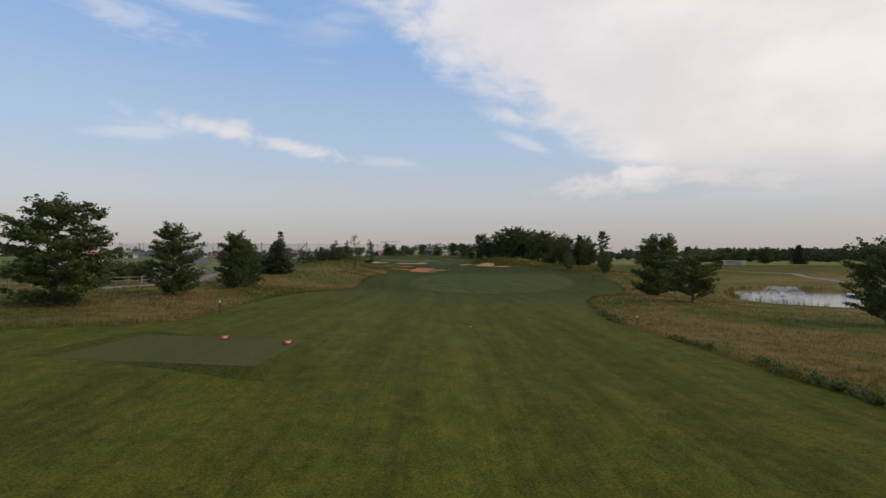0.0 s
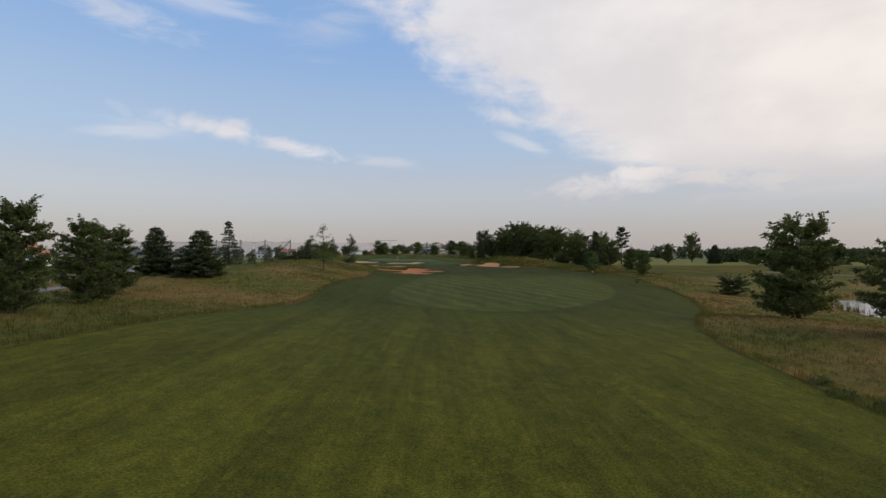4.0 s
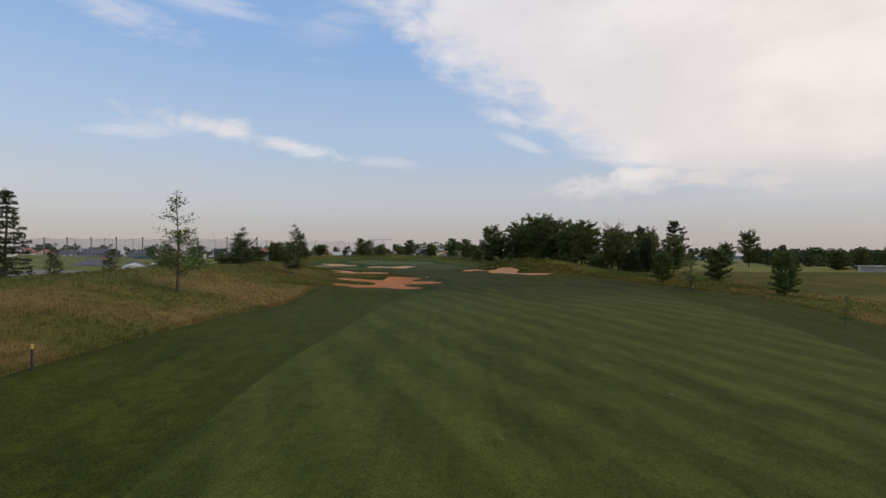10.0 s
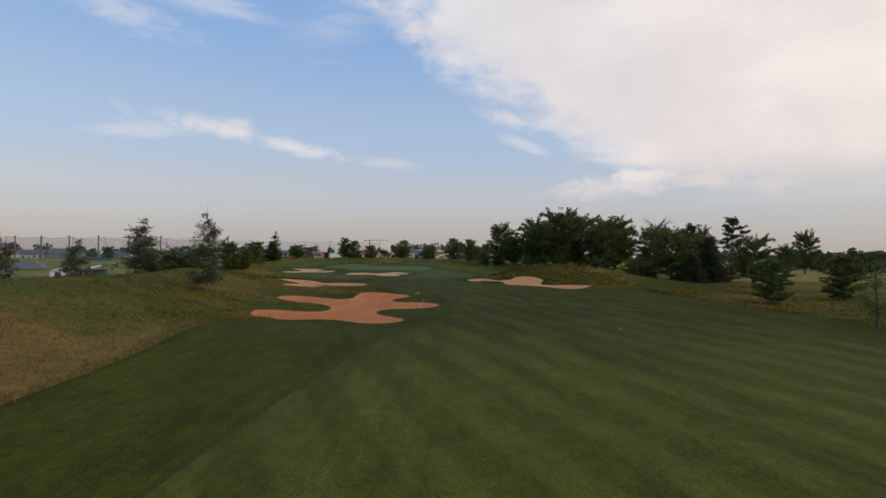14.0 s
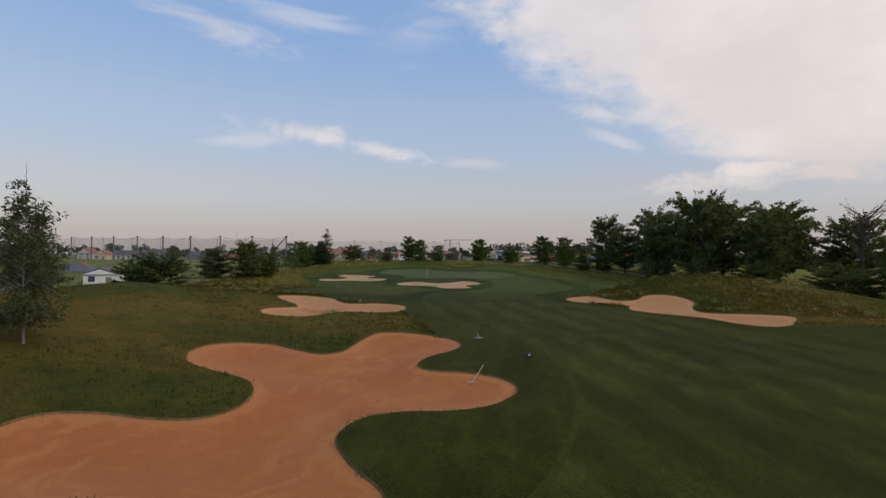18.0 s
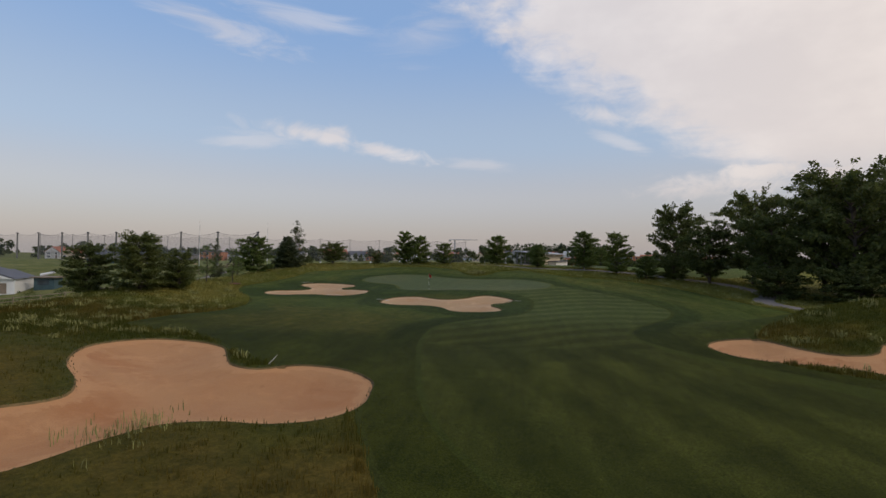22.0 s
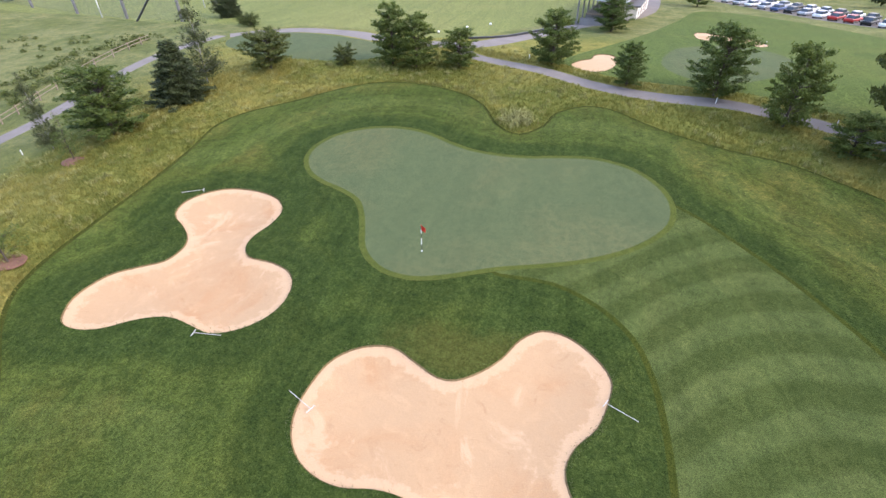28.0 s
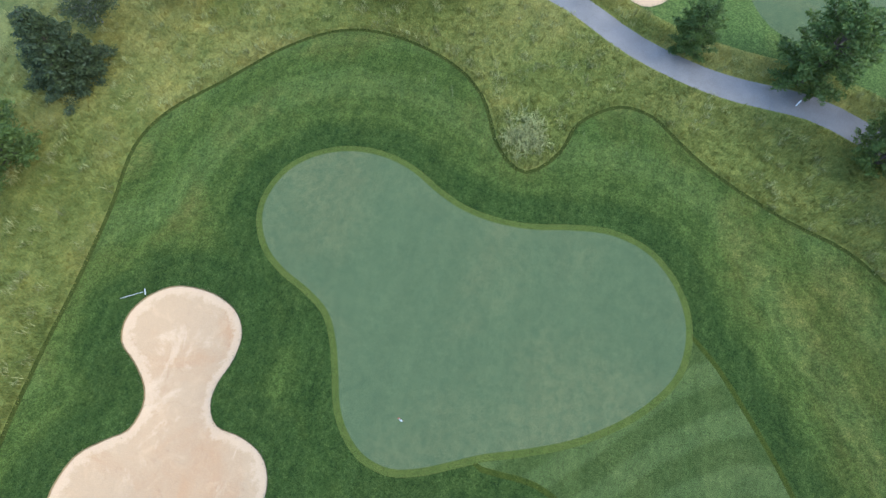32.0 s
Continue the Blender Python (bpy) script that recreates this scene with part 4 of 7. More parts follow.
band_line = grown(fairway_line, BAND_WIDE[:, None])
mown_line = smooth_line(MOWN_LEFT + MOWN_FAR + MOWN_RIGHT, 1.0)
# inside this line a dark turf strip imitates the shadow of the taller grass
mown_inner = grown(mown_line, -0.3)
cart_line, road_line, left_line, far_path_line, park_line = strip(CART_PATH, 2.3), strip(RANGE_ROAD, 4.2), strip(LEFT_ROAD, 2.4), strip(FAR_PATH, 2.2), smooth_line(CAR_PARK, 2.0)
pond_line, range_line = smooth_line(POND, 1.5), smooth_line(RANGE, 5.0)
tee_line = np.concatenate([np.linspace(a, b, 12, endpoint=False) for a, b in zip(np.array(TEE), np.roll(np.array(TEE), -1, axis=0))])
bank_line = grown(tee_line, 0.5)
practice_line, left_park_line = smooth_line(PRACTICE, 2.0), smooth_line(LEFT_PARK, 3.0)
putting_line, target_line = smooth_line(PRACTICE_GREEN, 1.2), smooth_line(RANGE_GREEN, 1.5)
lips = [grown(line, -0.06) for line in LINES.values()]
loops = [*LINES.values(), *lips, green_line, collar_line, fairway_line, band_line, mown_line, mown_inner, cart_line, road_line, left_line, pond_line, range_line, tee_line, bank_line, far_path_line, park_line, practice_line, left_park_line, putting_line, target_line]

rng = np.random.default_rng(7)
taken = np.concatenate(loops)


def scatter(x0, x1, y0, y1, step, clear, but=None):
    """A jittered grid, away from the lines and outside an inner block."""
    gx, gy = np.meshgrid(np.arange(x0, x1, step), np.arange(y0, y1, step))
    pts = np.stack([gx.ravel(), gy.ravel()], 1) + rng.uniform(-0.3, 0.3, (gx.size, 2)) * step
    if but:
        a, b, c, d = but
        pts = pts[~((pts[:, 0] > a) & (pts[:, 0] < b) & (pts[:, 1] > c) & (pts[:, 1] < d))]
    cells = {(int(u), int(v)) for u, v in np.floor(taken / clear)}
    keep = [not any((i + di, j + dj) in cells for di in (0, 1, -1) for dj in (0, 1, -1)) if clear < 1.2 else (i, j) not in cells for i, j in np.floor(pts / clear).astype(int)]
    return pts[np.array(keep)]


def sandy(pts):
    deep = np.zeros(len(pts))
    for name, line in LINES.items():
        hit = inside(line, pts[:, 0], pts[:, 1])
        if hit.any():
            d = gap_to(line, pts[hit, 0], pts[hit, 1])
            deep[hit] = 0.16 * np.clip(d / 0.12, 0, 1) + 0.42 * (1 - np.exp(-(d / 2.2) ** 2))
    return deep


grid = np.concatenate([scatter(-50, 48, 20, 292, 1.6, 0.7), scatter(-130, 110, -60, 400, 6.0, 3.0, (-50, 48, 20, 292)),
                       scatter(-420, 420, -200, 760, 30.0, 12.0, (-130, 110, -60, 400)), scatter(-3600, 3600, -900, 4200, 240.0, 20.0, (-420, 420, -200, 760))])
flat_pts, edges, start = [*map(Vector, grid)], [], len(grid)
for loop in loops:
    flat_pts += [Vector(p) for p in loop]
    edges += [(start + i, start + (i + 1) % len(loop)) for i in range(len(loop))]
    start += len(loop)
got_pts, _, got_faces, *_ = delaunay_2d_cdt(flat_pts, edges, [], 0, 1e-4)
xy = np.array([tuple(p) for p in got_pts])
WATER = -1.6
ups = height(xy[:, 0], xy[:, 1]) - sandy(xy)
ups += np.where((np.abs(xy[:, 0]) < 60), 0.05 * np.sin(xy[:, 0] * 0.31 + 1.3 * np.sin(xy[:, 1] * 0.13)) * np.sin(xy[:, 1] * 0.27), 0.0)
on_tee = inside(grown(tee_line, 0.06), xy[:, 0], xy[:, 1])
ups[on_tee] = TEE_LEVEL
wet = inside(grown(pond_line, 0.05), xy[:, 0], xy[:, 1])
ups[wet] = WATER
land = np.column_stack([xy, ups])
tris = np.array([f for f in got_faces if len(f) == 3])
side = xy[tris]
flip = ((side[:, 1, 0] - side[:, 0, 0]) * (side[:, 2, 1] - side[:, 0, 1]) - (side[:, 1, 1] - side[:, 0, 1]) * (side[:, 2, 0] - side[:, 0, 0])) < 0
tris[flip] = tris[flip][:, ::-1]
mid = side.mean(1)
zone = np.full(len(tris), "rough", dtype=object)
for name, line in (("mown_edge", mown_line), ("mown", mown_inner), ("range", range_line), ("practice", practice_line), ("left_park", left_park_line), ("band", band_line), ("fairway", fairway_line), ("left_road", left_line), ("cart_path", cart_line), ("range_road", road_line), ("far_path", far_path_line), ("car_park", park_line), ("tee_bank", bank_line), ("tee", tee_line),
                   ("collar", collar_line), ("green", green_line), ("putting", putting_line), ("target", target_line), ("pond", pond_line), *((f"{name} lip", line) for name, line in LINES.items()), *zip(LINES, lips)):
    zone[inside(line, mid[:, 0], mid[:, 1])] = name


def sheet(name, key, material, label, category="ground", kind="structure"):
    """All faces of one kind of ground as one object."""
    some = tris[zone == key]
    used, back = np.unique(some, return_inverse=True)
    data = mesh_data(name, land[used], back.reshape(-1, 3), (material,), smooth=True)
    if key == "mown":  # how far each spot lies from the edges that the mower follows
        gap = np.full(len(used), 40.0)
        close = land[used][:, 1] > 150
        for line in (green_line, fairway_line, LINES["greenside_left"], LINES["greenside_front"], LINES["fairway_far"]):
            gap[close] = np.minimum(gap[close], gap_to(line, *xy[used][close].T))
        data.attributes.new("edge_gap", "FLOAT", "POINT").data.foreach_set("value", gap)
    elif key in LINES:
        data.attributes.new("edge_gap", "FLOAT", "POINT").data.foreach_set("value", gap_to(LINES[key], *xy[used].T))
    return tagged(new(name, data), label, category, kind=kind)


sheet("ground", "rough", MAT_ROUGH, "unmown meadow grass with straw and russet seed heads")
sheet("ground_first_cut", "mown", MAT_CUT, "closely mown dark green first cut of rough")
sheet("ground_edge_shade", "mown_edge", MAT_BANK, "dark thin strip painted as the shadow where the mower stops", "mown edge")
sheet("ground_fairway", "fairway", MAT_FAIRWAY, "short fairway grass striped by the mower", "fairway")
sheet("ground_fairway_edge", "band", MAT_BAND, "dark green mown ring along the fairway edge, a painted shadow line near the green", "fairway edge")
sheet("ground_putting_green", "green", MAT_GREEN, "very short smooth grey-green putting green", "putting green")
sheet("ground_collar", "collar", MAT_COLLAR, "yellow-green collar of grass round the putting green", "collar")
sheet("ground_tee", "tee", MAT_TEE, "worn flat mown grass tee with square corners", "tee")
sheet("ground_tee_bank", "tee_bank", MAT_BANK, "dark longer grass on the short bank round the tee", "tee bank")
sheet("road_far_path", "far_path", MAT_ASPHALT, "pale grey path curving beyond the pond", "path")
sheet("road_car_park", "car_park", MAT_ASPHALT, "grey asphalt car park beside the range building", "car park")
sheet("ground_practice_turf", "practice", MAT_PRACTICE, "mown green turf round the practice green", "practice area")
sheet("road_left_park", "left_park", MAT_ASPHALT, "grey asphalt yard beside the white shed", "yard")
sheet("ground_range", "range", MAT_RANGE, "wide flat light green driving range turf", "driving range")
sheet("ground_practice_green", "putting", MAT_GREEN, "small practice putting green of short grass", "putting green")
sheet("ground_target_green", "target", MAT_GREEN, "short mown practice green beside the range", "putting green")
sheet("road_cart_path", "cart_path", MAT_ASPHALT, "narrow winding grey asphalt cart path", "path")
sheet("road_range", "range_road", MAT_ASPHALT, "grey asphalt service road by the driving range", "road")
sheet("road_left", "left_road", MAT_ASPHALT, "straight grey asphalt lane through the meadow", "road")
sheet("water_pond", "pond", MAT_WATER, "rippled grey pond water reflecting the sky", "pond")
for name, material, look_of in (("greenside_left", MAT_SAND_PALE, "pale raked sand bunker beside the green"), ("greenside_front", MAT_SAND_PALE, "large pale sand bunker in front of the green"),
                                ("fairway_near", MAT_SAND_RED, "big lobed bunker of damp orange-red sand"), ("fairway_far", MAT_SAND_MID, "lobed bunker of buff sand with fringed edge"),
                                ("fairway_right", MAT_SAND_MID, "long lobed bunker of orange sand under a grassy mound"), ("practice_near", MAT_SAND_PALE, "small pale sand bunker by the cart path"),
                                ("practice_far", MAT_SAND_PALE, "narrow pale sand bunker behind the practice green")):
    sheet("ground_bunker", name, material, look_of, "bunker")
    sheet("ground_bunker_lip", f"{name} lip", MAT_LIP, "thin brown cut turf edge round the sand, grass shadow painted in", "bunker lip")


# ---- trees ----
def leaves(points, size, spread=0.5, droop=0.0):
    """Small bent leaf sprays at the points, each of two triangles."""
    count = len(points)
    a = rng.normal(size=(count, 3))
    a /= np.linalg.norm(a, axis=1)[:, None]
    b = np.cross(a, rng.normal(size=(count, 3)))
    b /= np.linalg.norm(b, axis=1)[:, None] + 1e-9
    a[:, 2] -= droop
    s = size * (1 + spread * rng.uniform(-1, 1, (count, 1)))
    bend = np.cross(a, b) * s * 0.25
    quad = np.stack([points - a * s, points + b * s * 0.55 + bend, points + a * s, points - b * s * 0.55 + bend], 1)
    first = 4 * np.arange(count)[:, None]
    return quad.reshape(-1, 3), np.concatenate([first + [0, 1, 2], first + [0, 2, 3]])


def clumped(centres, radii, per, squash=0.75):
    """Points gathered round cluster centres, denser towards their skins."""
    way = rng.normal(size=(len(centres), per, 3))
    way /= np.linalg.norm(way, axis=2)[..., None]
    r = rng.uniform(0.25, 1.0, (len(centres), per, 1)) ** 0.5 * np.asarray(radii)[:, None, None]
    return (np.asarray(centres)[:, None] + way * r * [1, 1, squash]).reshape(-1, 3)


def tube(stations, radii, sides=7):
    """A bent tapering limb through the stations."""
    p = np.asarray(stations, float)
    verts, faces = [], []
    for i, (c, r) in enumerate(zip(p, radii)):
        way = p[min(i + 1, len(p) - 1)] - p[max(i - 1, 0)]
        way = way / (np.linalg.norm(way) + 1e-9)
        u = np.cross(way, [0.3, 0.9, 0.1])
        u /= np.linalg.norm(u)
        v = np.cross(way, u)
        verts += [c + r * (math.cos(k) * u + math.sin(k) * v) for k in np.arange(sides) * 2 * math.pi / sides]
    for i in range(len(p) - 1):
        for k in range(sides):
            j = (k + 1) % sides
            faces.append((i * sides + k, i * sides + j, (i + 1) * sides + j, (i + 1) * sides + k))
    return verts, faces


def stems(runs):
    verts, faces = [], []
    for stations, radii, *sides in runs:
        v, f = tube(stations, radii, *(sides or (6,)))
        faces += [tuple(i + len(verts) for i in g) for g in f]
        verts += v
    return verts, faces


def envelope(kind, u):
    """The half width of a crown, as a share, at a share u of its height."""
    if kind == "round":
        return np.sqrt(np.clip(1 - (np.abs(u - 0.48) / 0.55) ** 3, 0.02, 1))
    if kind == "egg":
        return np.sqrt(np.clip(1 - (np.abs(u - 0.4) / 0.62) ** 2.2, 0.01, 1))
    return np.clip(1.04 - u, 0.03, 1) ** 0.8


def leaf_bits(points, size, spread=0.5, droop=0.0):
    """Single small leaves at the points, one triangle each."""
    count = len(points)
    a = rng.normal(size=(count, 3))
    a[:, 2] *= 0.7
    a /= np.linalg.norm(a, axis=1)[:, None]
    b = np.cross(a, rng.normal(size=(count, 3)))
    b /= np.linalg.norm(b, axis=1)[:, None] + 1e-9
    a[:, 2] -= droop
    s = size * (1 + spread * rng.uniform(-1, 1, (count, 1)))
    tri = np.stack([points - a * s, points + a * s * 0.9 + b * s * 0.35, points + b * s * 0.95], 1)
    return tri.reshape(-1, 3), np.arange(3 * count).reshape(-1, 3)


def along(twigs, per, fuzz):
    """Points strewn along twigs, thicker towards their ends."""
    ends = np.array(twigs)
    u = rng.uniform(0.0, 1.0, (len(ends), per, 1)) ** 0.75
    pts = ends[:, None, 0] * (1 - u) + ends[:, None, 1] * u
    return (pts + rng.normal(0, 1, pts.shape) * fuzz).reshape(-1, 3)


def make_tree(name, label, style, seed):
    """A tree 10 m high: its trunk with limbs, and its crown of leaves along the twigs."""
    global rng
    rng = np.random.default_rng(seed)
    tree = thing(name, label, "shrub" if style == "shrub" else "tree", Matrix())
    bark, leaf, size, per, fuzz = MAT_BARK, MAT_LEAF_OAK, 0.15, 9, np.array([0.13, 0.13, 0.09])
    runs, twigs = [], []
    wave = lambda z, k: np.array([0.18 * math.sin(z * 0.8 + seed + k), 0.18 * math.cos(z * 0.6 + 2 * seed + k), 0])  # noqa: E731
    top = {"bushy": 8.6, "oak": 7.6, "egg": 9.2, "spruce": 9.8, "larch": 9.9, "birch": 9.7, "pine": 8.8, "shrub": 5.0, "dead": 9.4, "sapling": 9.8}[style]
    zs = np.linspace(0, top, 9)
    thick = {"bushy": 0.2, "oak": 0.26, "egg": 0.15, "spruce": 0.2, "larch": 0.14, "birch": 0.06, "pine": 0.24, "shrub": 0.12, "dead": 0.2, "sapling": 0.09}[style]
    trunk = [np.array([0, 0, z]) + wave(z, 0) * (z / top) for z in zs]
    trunk[0] = np.array([0, 0, -0.3])
    runs.append((trunk, [thick * (1.25 if i == 0 else 1 - 0.88 * i / 8) for i in range(9)], 8))
    on_trunk = lambda z: np.array([0, 0, z]) + wave(z, 0) * (z / top)  # noqa: E731
    if style in ("oak", "egg", "shrub", "bushy"):
        low, count, wide, per, size = {"oak": (1.7, 80, 4.7, 12, 0.19), "egg": (0.8, 74, 3.3, 17, 0.17), "shrub": (0.2, 56, 5.2, 12, 0.25), "bushy": (0.7, 84, 4.3, 16, 0.175)}[style]
        form = {"oak": "round", "egg": "egg", "shrub": "round", "bushy": "egg"}[style]
        leaf = MAT_LEAF_YOUNG if style == "egg" else MAT_LEAF_OAK
        lobes = rng.uniform(*((0.8, 1.1) if style == "egg" else (0.66, 1.15)), 7)
        lift = {"oak": 0.55, "egg": 0.75, "shrub": 0.5, "bushy": 0.4}[style]
        for i in range(count):  # boughs with side twigs, which carry the leaves
            u, a = (i + rng.uniform(0, 1)) / count, i * 2.4 + rng.uniform(-0.5, 0.5)
            ring = float(envelope(form, u)) * wide * np.interp(a % 6.283, np.linspace(0, 6.283, 8), [*lobes, lobes[0]])
            r = max(0.3, ring * (rng.uniform(0.85, 1.08) if i % 3 else rng.uniform(0.45, 0.8)))
            tip = np.array([r * math.cos(a), r * math.sin(a), low + u * (9.9 - low) + rng.uniform(-0.3, 0.4)])
            s = on_trunk(min(top - 0.2, max(0.5, tip[2] - r * rng.uniform(0.3, 1.0) * lift)))
            bend = (s + tip) / 2 + [0, 0, (0.12 if style != "bushy" else -0.02) * r] + rng.normal(size=3) * 0.12
            runs.append(([s, bend, tip], [0.03 + 0.016 * r, 0.026, 0.006], 5))
            out, across = np.array([math.cos(a), math.sin(a), 0.0]), np.array([-math.sin(a), math.cos(a), 0.0])
            for v in np.arange(0.28, 1.01, min(0.26, 0.42 / r)):
                c = (1 - v) ** 2 * s + 2 * v * (1 - v) * bend + v**2 * tip
                for way in (-1, 1, 0):
                    if rng.random() < 0.16:
                        continue
                    long = rng.uniform(0.45, 1.0) * (1.3 - 0.6 * v)
                    aim = way * across * rng.uniform(0.5, 1.0) + out * rng.uniform(0.2, 0.8) + np.array([0, 0, rng.uniform(-0.15, 0.6)]) * (1.0 if way else 1.5)
                    twigs.append((c, c + aim / np.linalg.norm(aim) * long))
            aim = tip - bend
            twigs.append((tip, tip + aim / np.linalg.norm(aim) * rng.uniform(0.25, 0.7) + [0, 0, rng.uniform(-0.1, 0.25)]))
        if style in ("bushy", "egg"):  # leading shoots that stand out of the crown
            for k in range(4 if style == "bushy" else 2):
                a, r = rng.uniform(0, 6.28), rng.uniform(0.0, 1.5 if style == "bushy" else 0.4)
                c = np.array([r * math.cos(a), r * math.sin(a), rng.uniform(7.8, 9.0)])
                e = c + [0.35 * math.cos(a), 0.35 * math.sin(a), rng.uniform(0.9, 1.6)]
                runs.append(([c, e], [0.03, 0.006], 4))
                twigs += [(c + (e - c) * v, c + (e - c) * v + rng.normal(size=3) * [0.32, 0.32, 0.12] + [0, 0, 0.15]) for v in np.linspace(0, 1, 7)]
    elif style in ("spruce", "larch"):
        bare = style == "larch"
        leaf, per, size, fuzz = (MAT_NEEDLES, 9, 0.13, np.array([0.09, 0.09, 0.07])) if bare else (MAT_NEEDLES, 13, 0.165, np.array([0.11, 0.11, 0.08]))
        for z in np.arange(0.35 if not bare else 1.0, 9.7, 0.36 if not bare else 0.5):
            reach = ((3.75 if not bare else 2.0) * (1.02 - z / 10) ** (0.72 if not bare else 0.85)) * rng.uniform(0.8, 1.08)
            spokes = max(4, int(reach * (2.6 if not bare else 2.8)))
            for a in np.arange(spokes) * 2 * math.pi / spokes + rng.uniform(0, 6):
                long = reach * rng.uniform(0.66, 1.12)
                out, across = np.array([math.cos(a), math.sin(a), 0.0]), np.array([-math.sin(a), math.cos(a), 0.0])
                base = on_trunk(min(9.7, z + rng.uniform(-0.12, 0.12)))
                sag = base + out * long * 0.6 + [0, 0, -0.16 * long]
                tip = base + out * long + [0, 0, -0.1 * long + rng.uniform(-0.08, 0.22)]
                runs.append(([base, sag, tip], [0.03, 0.018, 0.005], 4))
                for v in np.arange(0.25, 1.0, 0.3 / max(long, 0.4)):
                    c = (1 - v) ** 2 * base + 2 * v * (1 - v) * sag + v**2 * tip
                    side = (0.75 if not bare else 0.45) * (1.1 - v) * min(1.0, long) + 0.12
                    for way in (-1, 1):
                        twigs.append((c, c + way * across * side * rng.uniform(0.7, 1.2) + out * side * 0.7 + [0, 0, -0.12 * side]))
                twigs.append((sag * 0.4 + tip * 0.6, tip + out * 0.12))
        twigs.append((on_trunk(9.3), on_trunk(10.0)))
    elif style in ("birch", "sapling"):
        bark, leaf, per, size = (MAT_BARK_PALE, MAT_LEAF_PALE, 9, 0.115) if style == "birch" else (MAT_BARK, MAT_LEAF_YOUNG, 9, 0.12)
        fuzz = np.array([0.14, 0.14, 0.14])
        for i in range(84 if style == "birch" else 60):
            u, a = 1 - rng.uniform(0, 1) ** (0.5 if style == "birch" else 0.6), i * 2.4 + rng.uniform(-0.4, 0.4)
            shape = np.sqrt(min(1.0, 0.55 + 2.5 * u)) * max(0.08, 1.02 - u) ** 0.75 if style == "birch" else max(0.1, 1.05 - u) ** 0.9
            r = (2.2 if style == "birch" else 2.4) * shape * rng.uniform(0.45, 1.1)
            z = (1.2 if style == "birch" else 2.4) + u * (8.6 if style == "birch" else 7.4)
            c = np.array([r * math.cos(a), r * math.sin(a), z]) + wave(z, 0)
            s = on_trunk(max(1.2, min(top - 0.1, z - r * 0.6)))
            mid_way = (s + c) / 2 + [0, 0, 0.12]
            runs.append(([s, mid_way, c], [0.026, 0.016, 0.005], 4))
            for v in (0.45, 0.7, 0.9, 1.0):
                p = s * (1 - v) + c * v
                for _ in range(2):
                    if style == "sapling" and rng.random() < 0.15 + 0.75 * u:  # the leader stands nearly bare
                        continue
                    twigs.append((p, p + rng.normal(size=3) * [0.34, 0.34, 0.16] + [0, 0, -0.25 if style == "birch" else 0.1]))
    elif style == "pine":
        leaf, per, size, fuzz = MAT_NEEDLES, 16, 0.18, np.array([0.14, 0.14, 0.07])
        for i in range(20):
            a, z = i * 2.4 + rng.uniform(-0.4, 0.4), 4.6 + 5.2 * (i / 20)
            r = rng.uniform(1.0, 2.8) * (1.0 if i < 14 else 0.6)
            c = np.array([r * math.cos(a), r * math.sin(a), z]) + wave(z, 0)
            s = on_trunk(min(top - 0.2, z - 0.4))
            runs.append(([s, (s + c) / 2 + [0, 0, -0.1], c], [0.08, 0.05, 0.015], 5))
            for _ in range(14):
                v = rng.uniform(0.45, 1.05)
                p = s * (1 - v) + c * v + rng.normal(size=3) * [0.22, 0.22, 0.06]
                twigs.append((p, p + rng.normal(size=3) * [0.45, 0.45, 0.1] + [0, 0, 0.16]))
    else:  # a bare crown of dead twigs
        per = 1
        for _ in range(46):
            z0, a = rng.uniform(3.0, 8.8), rng.uniform(0, 2 * math.pi)
            s, long = on_trunk(z0), rng.uniform(1.0, 2.6)
            e = s + [long * math.cos(a), long * math.sin(a), long * rng.uniform(0.6, 1.2)]
            e[2] = min(e[2], 10.2)
            runs.append(([s, (s + e) / 2 + rng.normal(size=3) * 0.1, e], [0.06, 0.035, 0.01], 4))
            for _ in range(3):
                f = e + rng.normal(size=3) * [0.5, 0.5, 0.4]
                runs.append((((s + e) / 2, f), [0.02, 0.006], 3))
            twigs.append((e, e + rng.normal(size=3) * 0.2))
    verts, faces = stems(runs)
    part("trunk", mesh_data("trunk", verts, faces, (bark,), smooth=True), None, tree)
    pts = along(twigs, per, fuzz)
    pts[:, 2] = np.maximum(pts[:, 2], 0.05)
    part("crown", mesh_data("crown", *leaf_bits(pts, size, droop=0.35 if style in ("spruce", "birch") else 0.0), (leaf,)), None, tree)
    return tree


def stand(x, y, high, wide, own, turn):
    """The pose of a 10 m tree that is own metres wide, brought to its height and width, upon the ground."""
    s = wide / own
    return pose(x, y, float(height(x, y)) - 0.05, 0, 0, turn) @ Matrix.Diagonal((s, s, high / 10, 1))


STYLES = {"bushy": ("bushy", 9.0), "oak": ("oak", 10.2), "egg": ("egg", 7.0), "spruce": ("spruce", 7.2), "larch": ("larch", 3.9), "birch": ("birch", 4.6), "pine": ("pine", 5.6), "shrub": ("shrub", 10.8), "dead": ("dead", 5.0), "sapling": ("sapling", 4.4)}
